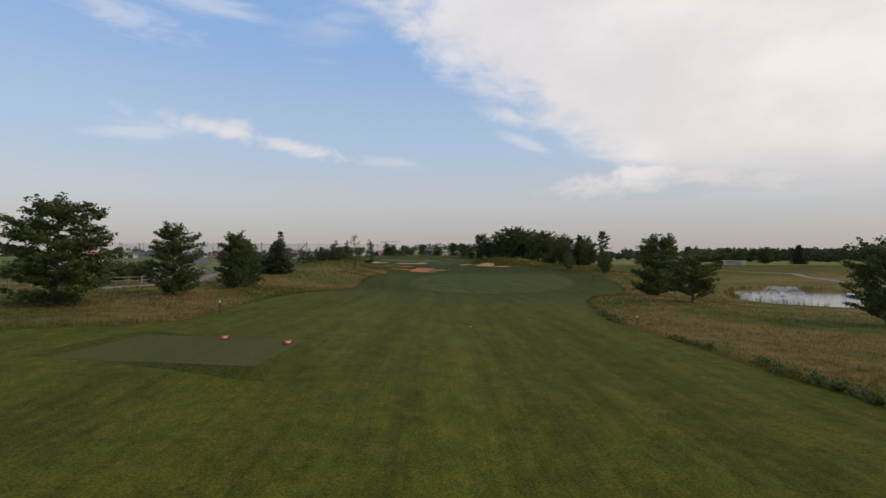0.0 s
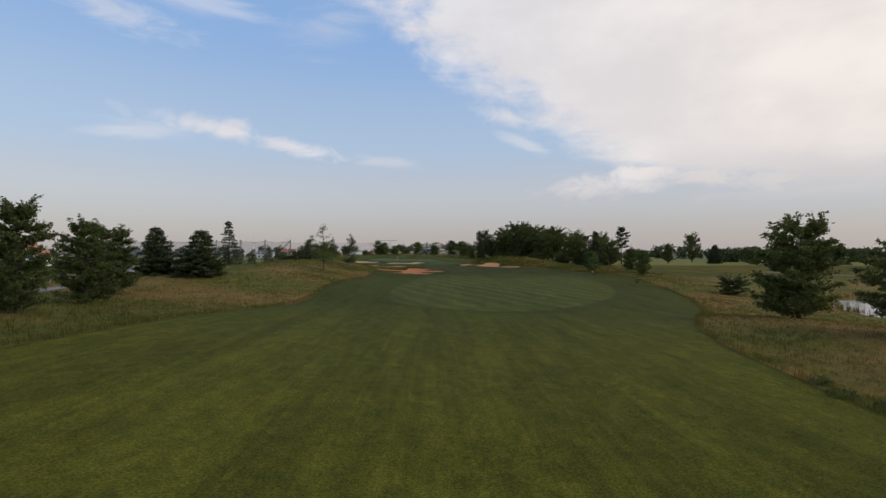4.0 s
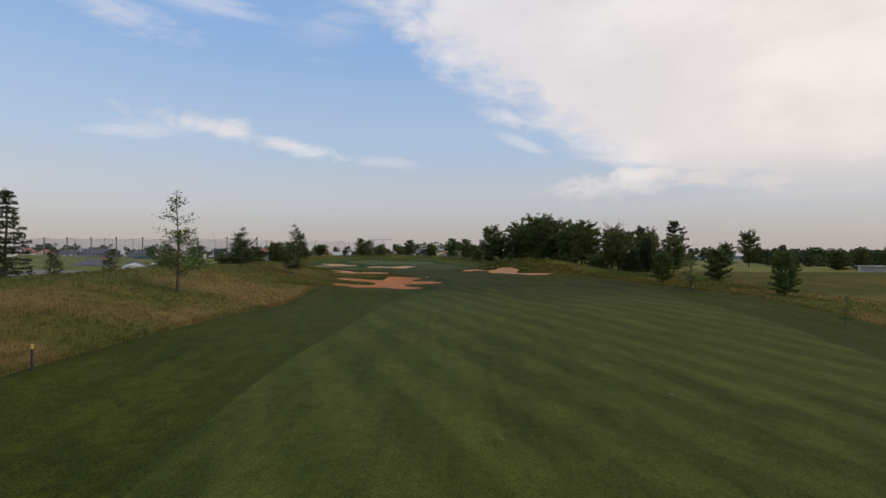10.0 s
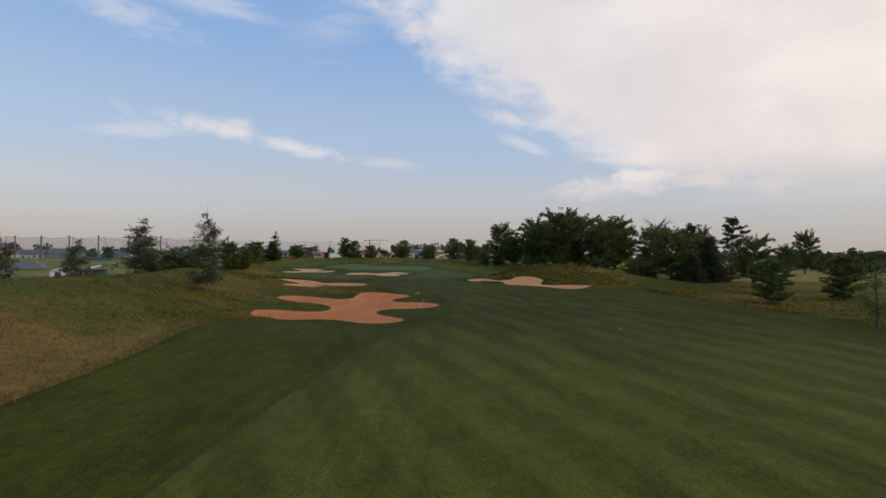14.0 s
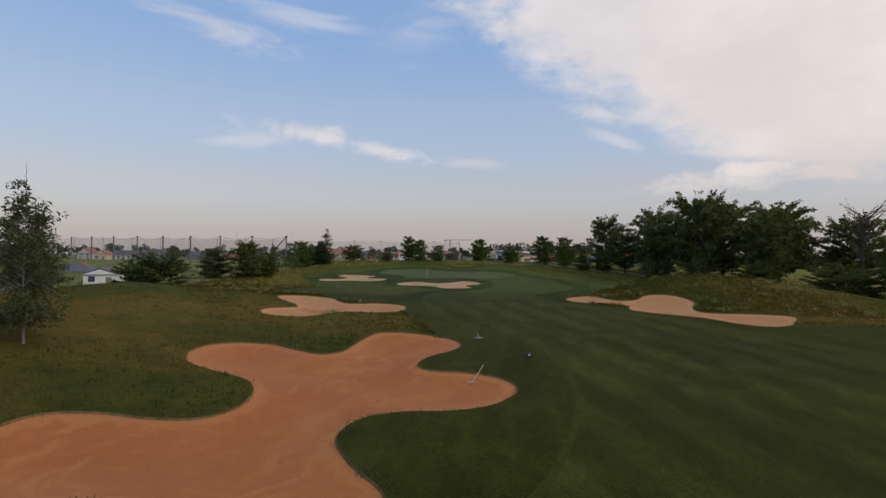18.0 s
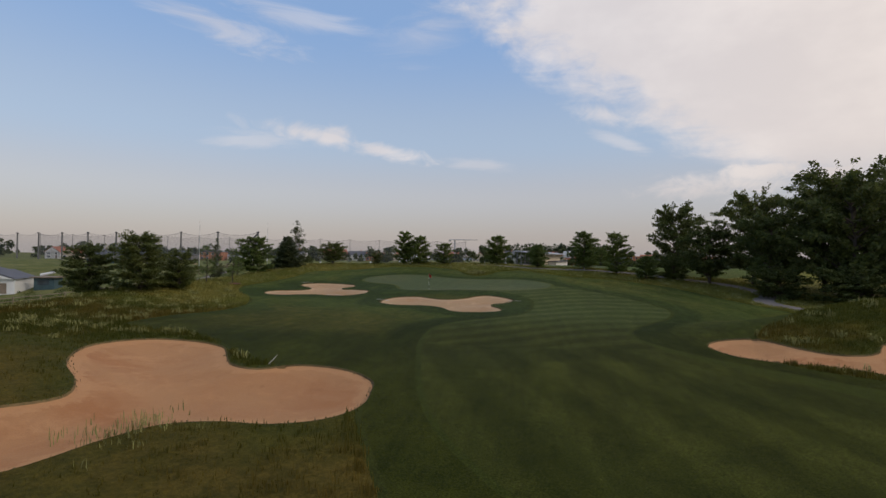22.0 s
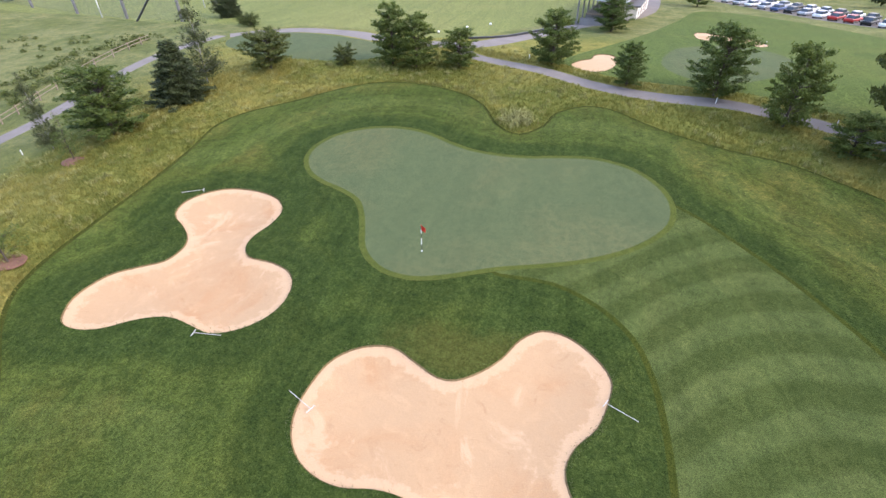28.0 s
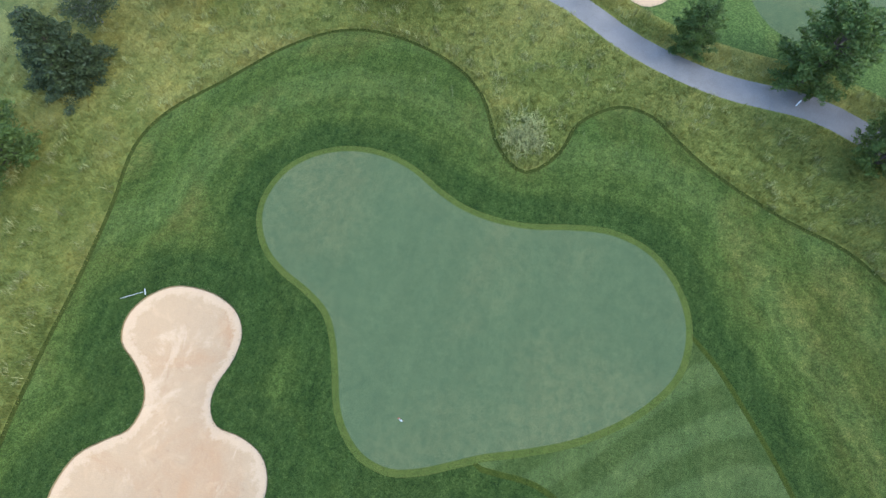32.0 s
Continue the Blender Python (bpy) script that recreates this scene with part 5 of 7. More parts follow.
NAMES = {"bushy": ("leafy_tree", "full dark green tree branched down to the rough grass"), "oak": ("broadleaf_tree", "broad dark green leafy tree with rounded crown"), "egg": ("young_tree", "compact green leafy tree with pointed crown on mown bank"),
         "spruce": ("conifer", "dense dark green conifer with drooping boughs"), "larch": ("larch", "slender sparse larch with thin drooping branches"),
         "birch": ("birch", "slender pale birch with thin airy foliage"), "pine": ("pine", "tall dark pine with bare trunk and flat tufted crown"),
         "shrub": ("shrub", "low dense dark green shrub in rough grass"), "dead": ("dead_tree", "bare grey dead tree among green woodland"), "sapling": ("sapling", "thin young tree with sparse leaves in rough grass")}
# kind: x, y, height, width
PLANTED = {
    "oak": [(30.3, 66.7, 6.5, 6.2), (38.9, 50.5, 7.6, 6.6), (24.6, 277.5, 13.0, 10.5), (34.0, 268.0, 15.5, 12.0),
            (38.5, 251.5, 17.4, 15.5), (50.0, 250.0, 15.5, 14.0), (41.0, 262.0, 17.0, 14.0), (57.0, 262.0, 15.0, 13.0), (45.0, 259.0, 16.5, 15.0), (54.0, 256.0, 14.5, 12.5), (62.0, 248.0, 13.0, 11.5), (66.5, 231.5, 10.5, 9.0), (53.6, 221.0, 11.5, 9.5), (62.5, 207.5, 9.6, 8.0),
            (27.4, 268.0, 9.8, 9.6), (32.0, 258.5, 12.0, 10.0), (46.0, 244.0, 13.0, 10.0), (72.0, 244.0, 13.0, 11.0), (-44.0, 284.0, 5.0, 7.0), (111.0, 265.0, 9.8, 7.0), (134.8, 288.4, 15.6, 9.0), (-141.5, 335.0, 6.5, 6.0)],
    "bushy": [(-29.4, 46.0, 8.0, 9.0), (-25.5, 55.1, 6.6, 5.3), (-24.0, 65.5, 6.5, 4.4), (-26.3, 74.4, 6.3, 4.8), (31.0, 77.5, 8.6, 8.0), (-31.0, 84.5, 6.4, 6.4), (143.6, 253.0, 6.9, 9.4), (156.0, 258.0, 7.6, 7.0), (172.0, 262.0, 8.2, 10.0), (60.0, 184.0, 6.4, 5.6), (-43.0, 234.4, 4.6, 5.0), (-45.0, 230.6, 6.4, 7.2), (-50.6, 229.6, 5.6, 6.4)],
    "egg": [(-51.0, 264.0, 6.7, 7.4), (-8.4, 291.0, 6.4, 5.8), (9.3, 283.0, 7.4, 6.6), (0.2, 284.6, 4.8, 3.9), (14.4, 276.6, 7.6, 5.2), (18.4, 271.6, 4.0, 4.4),
            (-25.4, 287.4, 6.2, 5.6), (-28.8, 288.2, 7.2, 5.2), (-20.0, 288.4, 4.6, 4.8), (48.9, 149.6, 6.0, 3.7), (46.0, 178.5, 5.6, 4.8), (1.0, 318.2, 6.0, 6.4), (23.7, 396.0, 10.0, 9.0), (24.7, 363.6, 8.6, 6.6)],
    "spruce": [(-38.0, 104.6, 6.7, 6.6), (-31.2, 102.8, 6.3, 7.4), (-49.0, 272.6, 6.6, 7.0), (56.0, 216.8, 6.0, 7.0), (61.0, 219.5, 10.0, 8.0), (137.0, 271.3, 9.6, 7.6), (184.0, 253.6, 10.2, 8.4), (-75.0, 324.6, 8.0, 5.2)],
    "larch": [(-40.3, 133.8, 9.8, 5.4)],
    "birch": [(-22.8, 172.2, 10.2, 4.8), (-36.6, 183.4, 7.6, 6.8), (-38.6, 187.0, 7.0, 5.6), (-49.6, 278.4, 10.0, 5.4), (-46.5, 148.0, 6.8, 2.8), (-49.5, 142.4, 7.6, 4.2), (-46.0, 137.0, 6.0, 3.8), (-50.7, 165.0, 6.8, 4.0), (-45.5, 172.0, 7.4, 4.2), (-46.5, 185.0, 7.0, 5.4), (-62.0, 205.0, 7.0, 5.0), (-57.0, 262.0, 8.0, 3.0), (-78.0, 325.4, 9.0, 4.6)],
    "pine": [(79.5, 241.5, 16.2, 7.0), (68.0, 240.0, 14.0, 4.6), (61.5, 232.0, 12.0, 4.6)],
    "shrub": [(-46.8, 211.4, 6.0, 8.6), (-53.0, 214.0, 5.2, 7.0), (51.8, 120.2, 3.6, 6.4), (-35.0, 287.0, 2.7, 3.6), (36.0, 246.0, 5.0, 9.0), (30.5, 252.5, 4.6, 8.0), (43.0, 240.0, 5.0, 9.0), (52.0, 234.0, 5.0, 9.0),
              (58.0, 226.0, 4.5, 8.0), (23.0, 271.5, 4.4, 6.0), (66.0, 222.0, 4.5, 8.0), (50.0, 225.0, 4.0, 7.0), (60.0, 118.0, 3.0, 6.0), (-58.0, 90.0, 3.4, 7.0), (-55.0, 99.0, 3.4, 6.4), (-66.0, 108.0, 4.0, 8.0), (-74.0, 120.0, 4.4, 9.0), (-84.0, 136.0, 4.6, 9.0), (-91.0, 150.0, 4.6, 9.0), (-98.0, 168.0, 5.0, 9.0), (-63.2, 312.8, 2.4, 3.6), (-66.0, 315.0, 2.0, 3.0)],
    "dead": [(57.9, 238.0, 14.6, 7.4)],
    "sapling": [(-45.0, 242.2, 5.4, 3.2), (-42.4, 244.2, 5.4, 3.0), (-20.3, 127.5, 9.0, 5.0), (-55.6, 266.0, 4.6, 2.4), (-50.6, 258.4, 4.8, 2.2), (40.6, 158.0, 6.2, 4.2), (38.5, 128.0, 3.0, 1.4)],
}
for style, places in PLANTED.items():
    name, label = NAMES[style]
    kinds = [make_tree(name, label, style, 11 + 7 * k + len(style)) for k in range(1 if len(places) < 4 else 3 if style in ("bushy", "oak") else 2)]
    for i, (x, y, high, wide) in reversed(list(enumerate(places))):
        at = stand(x, y, high, wide, STYLES[style][1], 137.0 * i)
        tree = copy_thing(kinds[i % len(kinds)], at) if i >= len(kinds) else kinds[i]
        tree.matrix_basis = at
        tagged(tree, group=f"{name.replace('_', ' ')}s on the course")
rng = np.random.default_rng(23)


def far_wood(name, label, spots, leaf, size, per):
    """A belt of far trees as one mesh of leaf sprays."""
    centres, radii = [], []
    for x, y, high, wide in spots:
        z = float(height(x, y))
        for _ in range(9):
            u = rng.uniform(0.1, 0.9)
            r = wide / 2 * float(envelope("round", u)) * rng.uniform(0.2, 0.8)
            a = rng.uniform(0, 6.28)
            centres.append((x + r * math.cos(a), y + r * math.sin(a), z + u * high))
            radii.append(high * rng.uniform(0.16, 0.26))
    pts = clumped(centres, radii, per, 0.9)
    return tagged(new(name, mesh_data(name, *leaves(pts, size), (leaf,))), label, "woodland", kind="stuff")


far = []
for _ in range(330):  # woods to the right of the hole
    x, y = rng.uniform(150, 480), rng.uniform(300, 440)
    if x > 0.58 * (y - 40):
        far.append((x, y, rng.uniform(6.5, 9.5), rng.uniform(8, 13)))
far_wood("far_woodland", "dark far woodland beyond the meadow", far, MAT_FAR_LEAF, 0.75, 36)
belt = []
for _ in range(230):  # gardens and copses behind the village
    a, d = rng.uniform(-50, 48), rng.uniform(540, 760)
    belt.append((d * math.sin(radians(a)), d * math.cos(radians(a)), rng.uniform(6, 13), rng.uniform(9, 18)))
far_wood("garden_trees", "dark green garden trees round the village houses", belt, MAT_FAR_LEAF, 1.1, 26)
copse = [(rng.uniform(-45, 85), rng.uniform(660, 710), rng.uniform(15, 20), rng.uniform(16, 24)) for _ in range(30)]
far_wood("copse", "dark hilltop copse of tall trees", copse, MAT_FAR_LEAF, 1.2, 34)
hedge = [(-30 + 4.0 * i + rng.uniform(-2, 2), 512 + rng.uniform(-6, 6), rng.uniform(3, 6), rng.uniform(4, 8)) for i in range(60)]
hedge += [(rng.uniform(30, 120), 390 + rng.uniform(0, 60), rng.uniform(4, 8), rng.uniform(5, 9)) for _ in range(46)]
hedge += [(66 + 5.0 * i + rng.uniform(-1, 1), 372 + 2.5 * i + rng.uniform(-2, 2), rng.uniform(3, 6), rng.uniform(5, 8)) for i in range(22)]
far_wood("hedge", "bushy green hedgerows beyond the car park", hedge, MAT_FAR_LEAF, 0.6, 26)


# ---- standing grass ----
def tufts(name, label, x, y, low, tall, wide, blades, material, droop=0.35):
    """Clumps of single blades rooted on the land, as one mesh."""
    count = len(x)
    z = height(x, y) - 0.04
    root = np.column_stack([x, y, z])[:, None] + np.concatenate([rng.normal(0, 0.12, (count, blades, 2)), np.zeros((count, blades, 1))], 2)
    a = rng.uniform(0, 2 * math.pi, (count, blades))
    high = rng.uniform(low, tall, (count, blades)) * rng.uniform(0.7, 1.15, (count, 1))
    out = np.stack([np.cos(a), np.sin(a), 0 * a], -1)
    side = np.stack([-np.sin(a), np.cos(a), 0 * a], -1) * (wide * rng.uniform(0.6, 1.3, (count, blades)))[..., None]
    bow = rng.uniform(0.1, 1.0, (count, blades)) * droop
    mids = root + out * (high * bow * 0.35)[..., None] + np.stack([0 * a, 0 * a, high * 0.6], -1)
    tip = root + out * (high * bow)[..., None] + np.stack([0 * a, 0 * a, high * (1 - 0.3 * bow)], -1)
    verts = np.stack([root - side, root + side, mids + side * 0.8, mids - side * 0.8, tip], 2).reshape(-1, 3)
    first = 5 * np.arange(count * blades)[:, None]
    faces = np.concatenate([first + [0, 1, 2], first + [0, 2, 3], first + [3, 2, 4]])
    return tagged(new(name, mesh_data(name, verts, faces, (material,))), label, "grass", kind="stuff")


def unmown(x, y):
    keep = ~inside(mown_line, x, y) & ~inside(pond_line, x, y)
    for line in (*LINES.values(), band_line, cart_line, left_line, practice_line, left_park_line, park_line, road_line, range_line, putting_line, target_line, collar_line):
        keep &= ~inside(grown(line, 0.15) if line is not band_line else line, x, y)
    return keep


count = 200000
gx, gy = rng.uniform(-62, 62, count), rng.uniform(24, 300, count)
keep = unmown(gx, gy)
gx, gy = gx[keep], gy[keep]
edge_gap = gap_to(mown_line, gx, gy)
keep = rng.random(len(gx)) < np.where(edge_gap < 7, 1.0, np.where(edge_gap < 18, 0.6, 0.22))
gx, gy = gx[keep], gy[keep]
tufts("meadow_grass", "tall unmown grass with russet and straw seed heads", gx, gy, 0.1, 0.3, 0.02, 5, MAT_BLADES)
# closer growth round the green end of the hole, where the camera rises over it
hx, hy = rng.uniform(-62, 40, 130000), rng.uniform(205, 300, 130000)
keep = unmown(hx, hy)
hx, hy = hx[keep], hy[keep]
keep = gap_to(mown_line, hx, hy) < 16
tufts("meadow_grass", "dense straw-coloured unmown grass round the green", hx[keep], hy[keep], 0.12, 0.42, 0.022, 4, MAT_BLADES, 0.6)
clump_x, clump_y = rng.uniform(-60, 40, 2600), rng.uniform(205, 300, 2600)
keep = unmown(clump_x, clump_y)
clump_x, clump_y = np.repeat(clump_x[keep], 5) + rng.normal(0, 0.22, 5 * keep.sum()), np.repeat(clump_y[keep], 5) + rng.normal(0, 0.22, 5 * keep.sum())
keep = unmown(clump_x, clump_y)
tufts("meadow_clumps", "tall pale grass clumps in the rough", clump_x[keep], clump_y[keep], 0.3, 0.6, 0.02, 6, MAT_STRAW, 0.8)
nook = rng.normal(0, 0.85, (150, 2)) + [-11.4, 274.3]
tufts("meadow_clumps", "long pale grass laid over in the nook of the mown edge", *nook[unmown(*nook.T)].T, 0.4, 0.8, 0.024, 8, MAT_STRAW, 1.3)
# a thicker fringe where the mower stops
ring = smooth_line(MOWN_LEFT + MOWN_FAR + MOWN_RIGHT, 0.16)
fx, fy = (np.repeat(ring, 2, axis=0) + rng.normal(0, 0.28, (2 * len(ring), 2))).T
keep = unmown(fx, fy) & (fy > 20) & (fy < 300)
tufts("meadow_edge_grass", "dense grass fringe along the mown edge", fx[keep], fy[keep], 0.2, 0.44, 0.022, 5, MAT_BLADES)
for name, line in LINES.items():  # short grass that hangs over the sand
    lip = np.repeat(smooth_line(BUNKERS[name], 0.09), 2, axis=0)
    lip = lip + rng.normal(0, 0.07, lip.shape)
    out = ~inside(line, lip[:, 0], lip[:, 1])
    tufts("bunker_fringe_grass", "short grass overhanging the bunker lip", *lip[out].T, 0.06, 0.15, 0.014, 3, MAT_FRINGE, 0.8)
# longer grass standing inside the edge of the far fairway bunker
bx, by = rng.normal(-15.2, 0.7, 70), rng.normal(196.4, 0.9, 70)
tufts("bunker_weeds", "wispy long grass along the bunker edge", bx, by, 0.2, 0.45, 0.012, 4, MAT_STRAW)
# dark weeds along the right-hand edge of the mown grass
weed_rows = [*np.arange(26.5, 34.5, 0.5), *np.arange(38, 42, 1.1), *np.arange(50, 58, 1.6)]
weeds = clumped([(float(np.interp(y, (26, 40, 49, 54.4, 60), (17.0, 15.8, 15.2, 15.5, 16.4))) + rng.normal(0, 0.35), y, float(height(16.4, y)) + 0.12) for y in weed_rows], rng.uniform(0.35, 0.7, len(weed_rows)), 60, 0.5)
tagged(new("weeds", mesh_data("weeds", *leaves(weeds, 0.11), (MAT_LEAF_OAK,))), "low dark leafy weeds along the mown edge", "weeds", kind="stuff")
# dark scrub in the meadow beyond the lane
rows = [(-75.0 - 9.0 * rng.random(), y + rng.normal(0, 0.6)) for y in np.arange(236.0, 304.0, 0.45)]
rows += [(-73.0 - 45.0 * rng.random(), 236.0 + 68.0 * rng.random()) for _ in range(160)]
scrub = clumped([(x, y, float(height(x, y)) + 0.2) for x, y in rows], rng.uniform(0.4, 1.1, len(rows)), 46, 0.55)
tagged(new("scrub", mesh_data("scrub", *leaves(scrub, 0.16), (MAT_LEAF_OAK,))), "low dark leafy scrub in the meadow beyond the lane", "scrub", kind="stuff")


# ---- on the course ----
def on_land(x, y, turn=0.0, up=0.0):
    return pose(x, y, float(height(x, y)) + up, 0, 0, turn)


def make_stake(tip, label):
    stake = thing("marker_stake", label, "stake", Matrix(), "distance stakes along the hole")
    part("post", rod(bmesh.new(), (0, 0, -0.15), (0, 0, 0.84), 0.042, sides=8), MAT_DARK, stake)
    part("cap", rod(rod(bmesh.new(), (0, 0, 0.84), (0, 0, 1.0), 0.05, sides=8), (0, 0, 1.0), (0, 0, 1.03), 0.05, 0.02, 8), tip, stake)
    return stake


white_stake = make_stake(MAT_WHITE, "slim black marker stake with white cap in rough")
white_stake.matrix_basis = on_land(-16.6, 44.8)
copy_thing(white_stake, on_land(16.0, 48.4) @ Matrix.Diagonal((0.85, 0.85, 0.74, 1)))
copy_thing(white_stake, on_land(38.2, 153.0))
yellow_stake = make_stake(MAT_YELLOW, "black marker stake with yellow cap at grass edge")
yellow_stake.matrix_basis = on_land(-14.0, 104.6)
copy_thing(yellow_stake, on_land(36.5, 104.3))
copy_thing(yellow_stake, on_land(-27.5, 199.0))


def make_peg(x, y):
    peg = thing("boundary_peg", "short white boundary peg beside the path", "peg", on_land(x, y), "white pegs along the cart path")
    part("post", rod(rod(bmesh.new(), (0, 0, -0.1), (0, 0, 0.6), 0.05, sides=8), (0, 0, 0.6), (0, 0, 0.66), 0.05, 0.02, 8), MAT_WHITE, peg)
    return peg


first_peg = make_peg(9.1, 281.0)
for x, y in ((-11.4, 293.0), (19.4, 277.4), (-60.0, 261.0), (16.7, 295.7), (22.7, 310.0)):
    copy_thing(first_peg, on_land(x, y))


def make_tee_marker(x, y, turn):
    mark = thing("tee_marker", "red tee marker block with black ends on tee", "tee marker", pose(x, y, TEE_LEVEL, 0, 0, turn) @ Matrix.Scale(0.66, 4), "tee markers")
    body = bmesh.new()
    rod(body, (-0.3, 0, 0.13), (0.3, 0, 0.13), 0.15, sides=6)
    part("body", body, MAT_RED, mark)
    for s in (-1, 1):
        part("end", rod(bmesh.new(), (0.3 * s, 0, 0.13), (0.36 * s, 0, 0.13), 0.16, sides=6), MAT_DARK, mark)
    part("label", boxed(-0.12, 0.14, -0.155, -0.13, 0.1, 0.22), MAT_WHITE, mark, "white label plate")
    return mark


make_tee_marker(-11.6, 34.1, 24)
make_tee_marker(-7.9, 32.7, 34)

mark = thing("fairway_sign", "small black distance sign box on fairway edge", "sign", on_land(4.1, 181.0, 8))
part("box", boxed(-0.19, 0.19, -0.07, 0.07, 0.02, 0.3, bevel=0.02), MAT_DARK, mark)
part("emblem", boxed(-0.06, 0.08, -0.078, -0.07, 0.1, 0.22), MAT_WHITE, mark, "pale printed shape")
for s in (-1, 1):
    part("foot", boxed(0.12 * s - 0.03, 0.12 * s + 0.03, -0.08, 0.08, -0.05, 0.03), MAT_DARK, mark)


def make_rake(end, head, up=0.0, lean=0.0):
    """A bunker rake lying from the end of its pole to its head."""
    (ax, ay), (bx, by) = end, head
    way = Vector((bx - ax, by - ay, 0)).normalized()
    long = 1.7
    rake = thing("bunker_rake", "pale long-handled rake lying at the bunker edge", "rake", pose(bx, by, float(height(bx, by)) + 0.05 + up, 0, 0, math.degrees(math.atan2(way.y, way.x))), "bunker rakes")
    part("handle", rod(bmesh.new(), (-long, 0, 0.06 + lean), (0, 0, 0.05), 0.017, sides=8), MAT_STONE, rake)
    bar = boxed(-0.02, 0.02, -0.26, 0.26, 0.02, 0.055, bevel=0.008)
    part("head", bar, MAT_STONE, rake)
    for i in range(9):
        part("tine", rod(bmesh.new(), (0, -0.27 + 0.0675 * i, 0.03), (0.03, -0.27 + 0.0675 * i, -0.07), 0.009, 0.004, 5), MAT_METAL, rake)
    return rake


RAKES = [((-20.0, 239.0), (-18.5, 238.2), 0.0, 0.0), ((-2.9, 240.6), (-4.2, 241.4), 0.0, 0.1), ((-25.7, 241.75), (-27.3, 241.65), 0.02, 0.0), ((-37.6, 255.6), (-36.2, 256.4), 0.02, 0.0),
         ((-15.8, 207.4), (-15.5, 205.4), -0.2, 0.25), ((0.2, 188.2), (0.5, 186.2), 0.02, 0.0), ((1.6, 177.0), (1.1, 175.2), -0.2, 0.5), ((-4.0, 159.4), (-5.0, 160.6), 0.0, 0.0)]
for rake in RAKES:
    make_rake(*rake)

flag = thing("flagstick", "red and white golf flagstick with red flag on green", "flag", on_land(-16.1, 251.7))
part("pole", rod(bmesh.new(), (0, 0, 0), (0, 0, 2.1), 0.016, sides=8), MAT_DARK, flag)
for a, b in ((0.55, 1.05), (1.45, 1.75)):
    part("white_band", rod(bmesh.new(), (0, 0, a), (0, 0, b), 0.024, sides=8), MAT_WHITE, flag)
part("knob", rod(bmesh.new(), (0, 0, 2.1), (0, 0, 2.16), 0.03, 0.012, 8), MAT_RED, flag)
cloth, rows = bmesh.new(), []
for i in range(7):
    rows.append([cloth.verts.new((0.02 + 0.05 * i, 0.03 * math.sin(i * 1.1) - 0.01 * i, 2.08 - 0.4 * j / 4 - 0.018 * i)) for j in range(5)])
for i in range(6):
    for j in range(4):
        cloth.faces.new((rows[i][j], rows[i + 1][j], rows[i + 1][j + 1], rows[i][j + 1]))
bmesh.ops.solidify(cloth, geom=cloth.faces[:], thickness=0.006)
part("cloth", cloth, MAT_RED, flag, "red flag cloth hanging slack")
part("cup", rod(bmesh.new(), (0, 0, -0.1), (0, 0, 0.006), 0.054, sides=16), MAT_WHITE, flag, "white cup liner in the turf")

for x, y, r in ((7.2, 99.8, 0.1), (18.7, 158.3, 0.12), (2.1, 46.6, 0.1)):  # small pale turf plates
    plate = thing("yardage_plate", "small orange yardage plate set in the fairway" if y > 150 else "small pale yardage plate set in the fairway", "plate", on_land(x, y), "yardage plates")
    part("disc", rod(bmesh.new(), (0, 0, -0.05), (0, 0, 0.012), r, r * 0.92, 14), MAT_BRICK if y > 150 else MAT_STONE, plate)
for x, y in ((-0.9, 95.9), (12.0, 106.0), (2.5, 124.0)):
    box_cover = thing("sprinkler_head", "small dark sprinkler head flush in the fairway", "sprinkler", on_land(x, y), "sprinkler heads")
    part("lid", rod(bmesh.new(), (0, 0, -0.05), (0, 0, 0.025), 0.11, 0.1, 12), MAT_DARK, box_cover)

for x, y, r in ((-50.4, 258.2, 1.2), (-42.5, 244.3, 1.1), (-55.6, 266.0, 0.8)):  # mulch round young trees
    disc = bmesh.new()
    bmesh.ops.create_icosphere(disc, subdivisions=3, radius=1.0, matrix=Matrix.Diagonal((r, r * 0.85, 0.12, 1)))
    for v in disc.verts:
        v.co *= 1 + 0.12 * noise.noise(v.co * 3 + Vector((x, y, 0)))
    ring = thing("mulch_ring", "bare reddish mulch ring round a young tree", "mulch", on_land(x, y))
    part("mulch", disc, MAT_EARTH, ring)

# ---- the pond ----
pump = thing("fountain", "white arching jets of a pond fountain", "fountain", pose(71.0, 108.0, WATER))
part("float", rod(bmesh.new(), (0, 0, -0.1), (0, 0, 0.12), 0.5, 0.35, 14), MAT_DARK, pump)
for k in range(16):
    a = k * 2 * math.pi / 16 + 0.1
    out, up = 3.9 * (1 + 0.08 * math.sin(3 * k)), 6.6 * (1 + 0.1 * math.cos(5 * k))
    arc = np.array([(out * u * math.cos(a), out * u * math.sin(a), 0.15 + up * u * (1 - u)) for u in np.linspace(0, 1, 40)])
    mist = np.repeat(arc, 12, axis=0) + rng.normal(0, 1, (40 * 12, 3)) * (0.02 + 0.12 * np.repeat(np.linspace(0, 1, 40), 12))[:, None]
    mist[:, 2] = np.maximum(mist[:, 2], 0.02)
    part("jet", mesh_data("jet", *leaves(mist, 0.045), (MAT_SPRAY,)), None, pump, "fine white spray")
foam = leaves(np.column_stack([rng.normal(0, 2.4, (900, 2)), rng.uniform(0.01, 0.05, 900)]), 0.07)
part("foam", mesh_data("foam", *foam, (MAT_SPRAY,)), None, pump, "white splash on the water")
raft = thing("pond_raft", "small blue and white raft moored at the bank", "raft", pose(84.4, 107.0, WATER, 0, 0, 60))
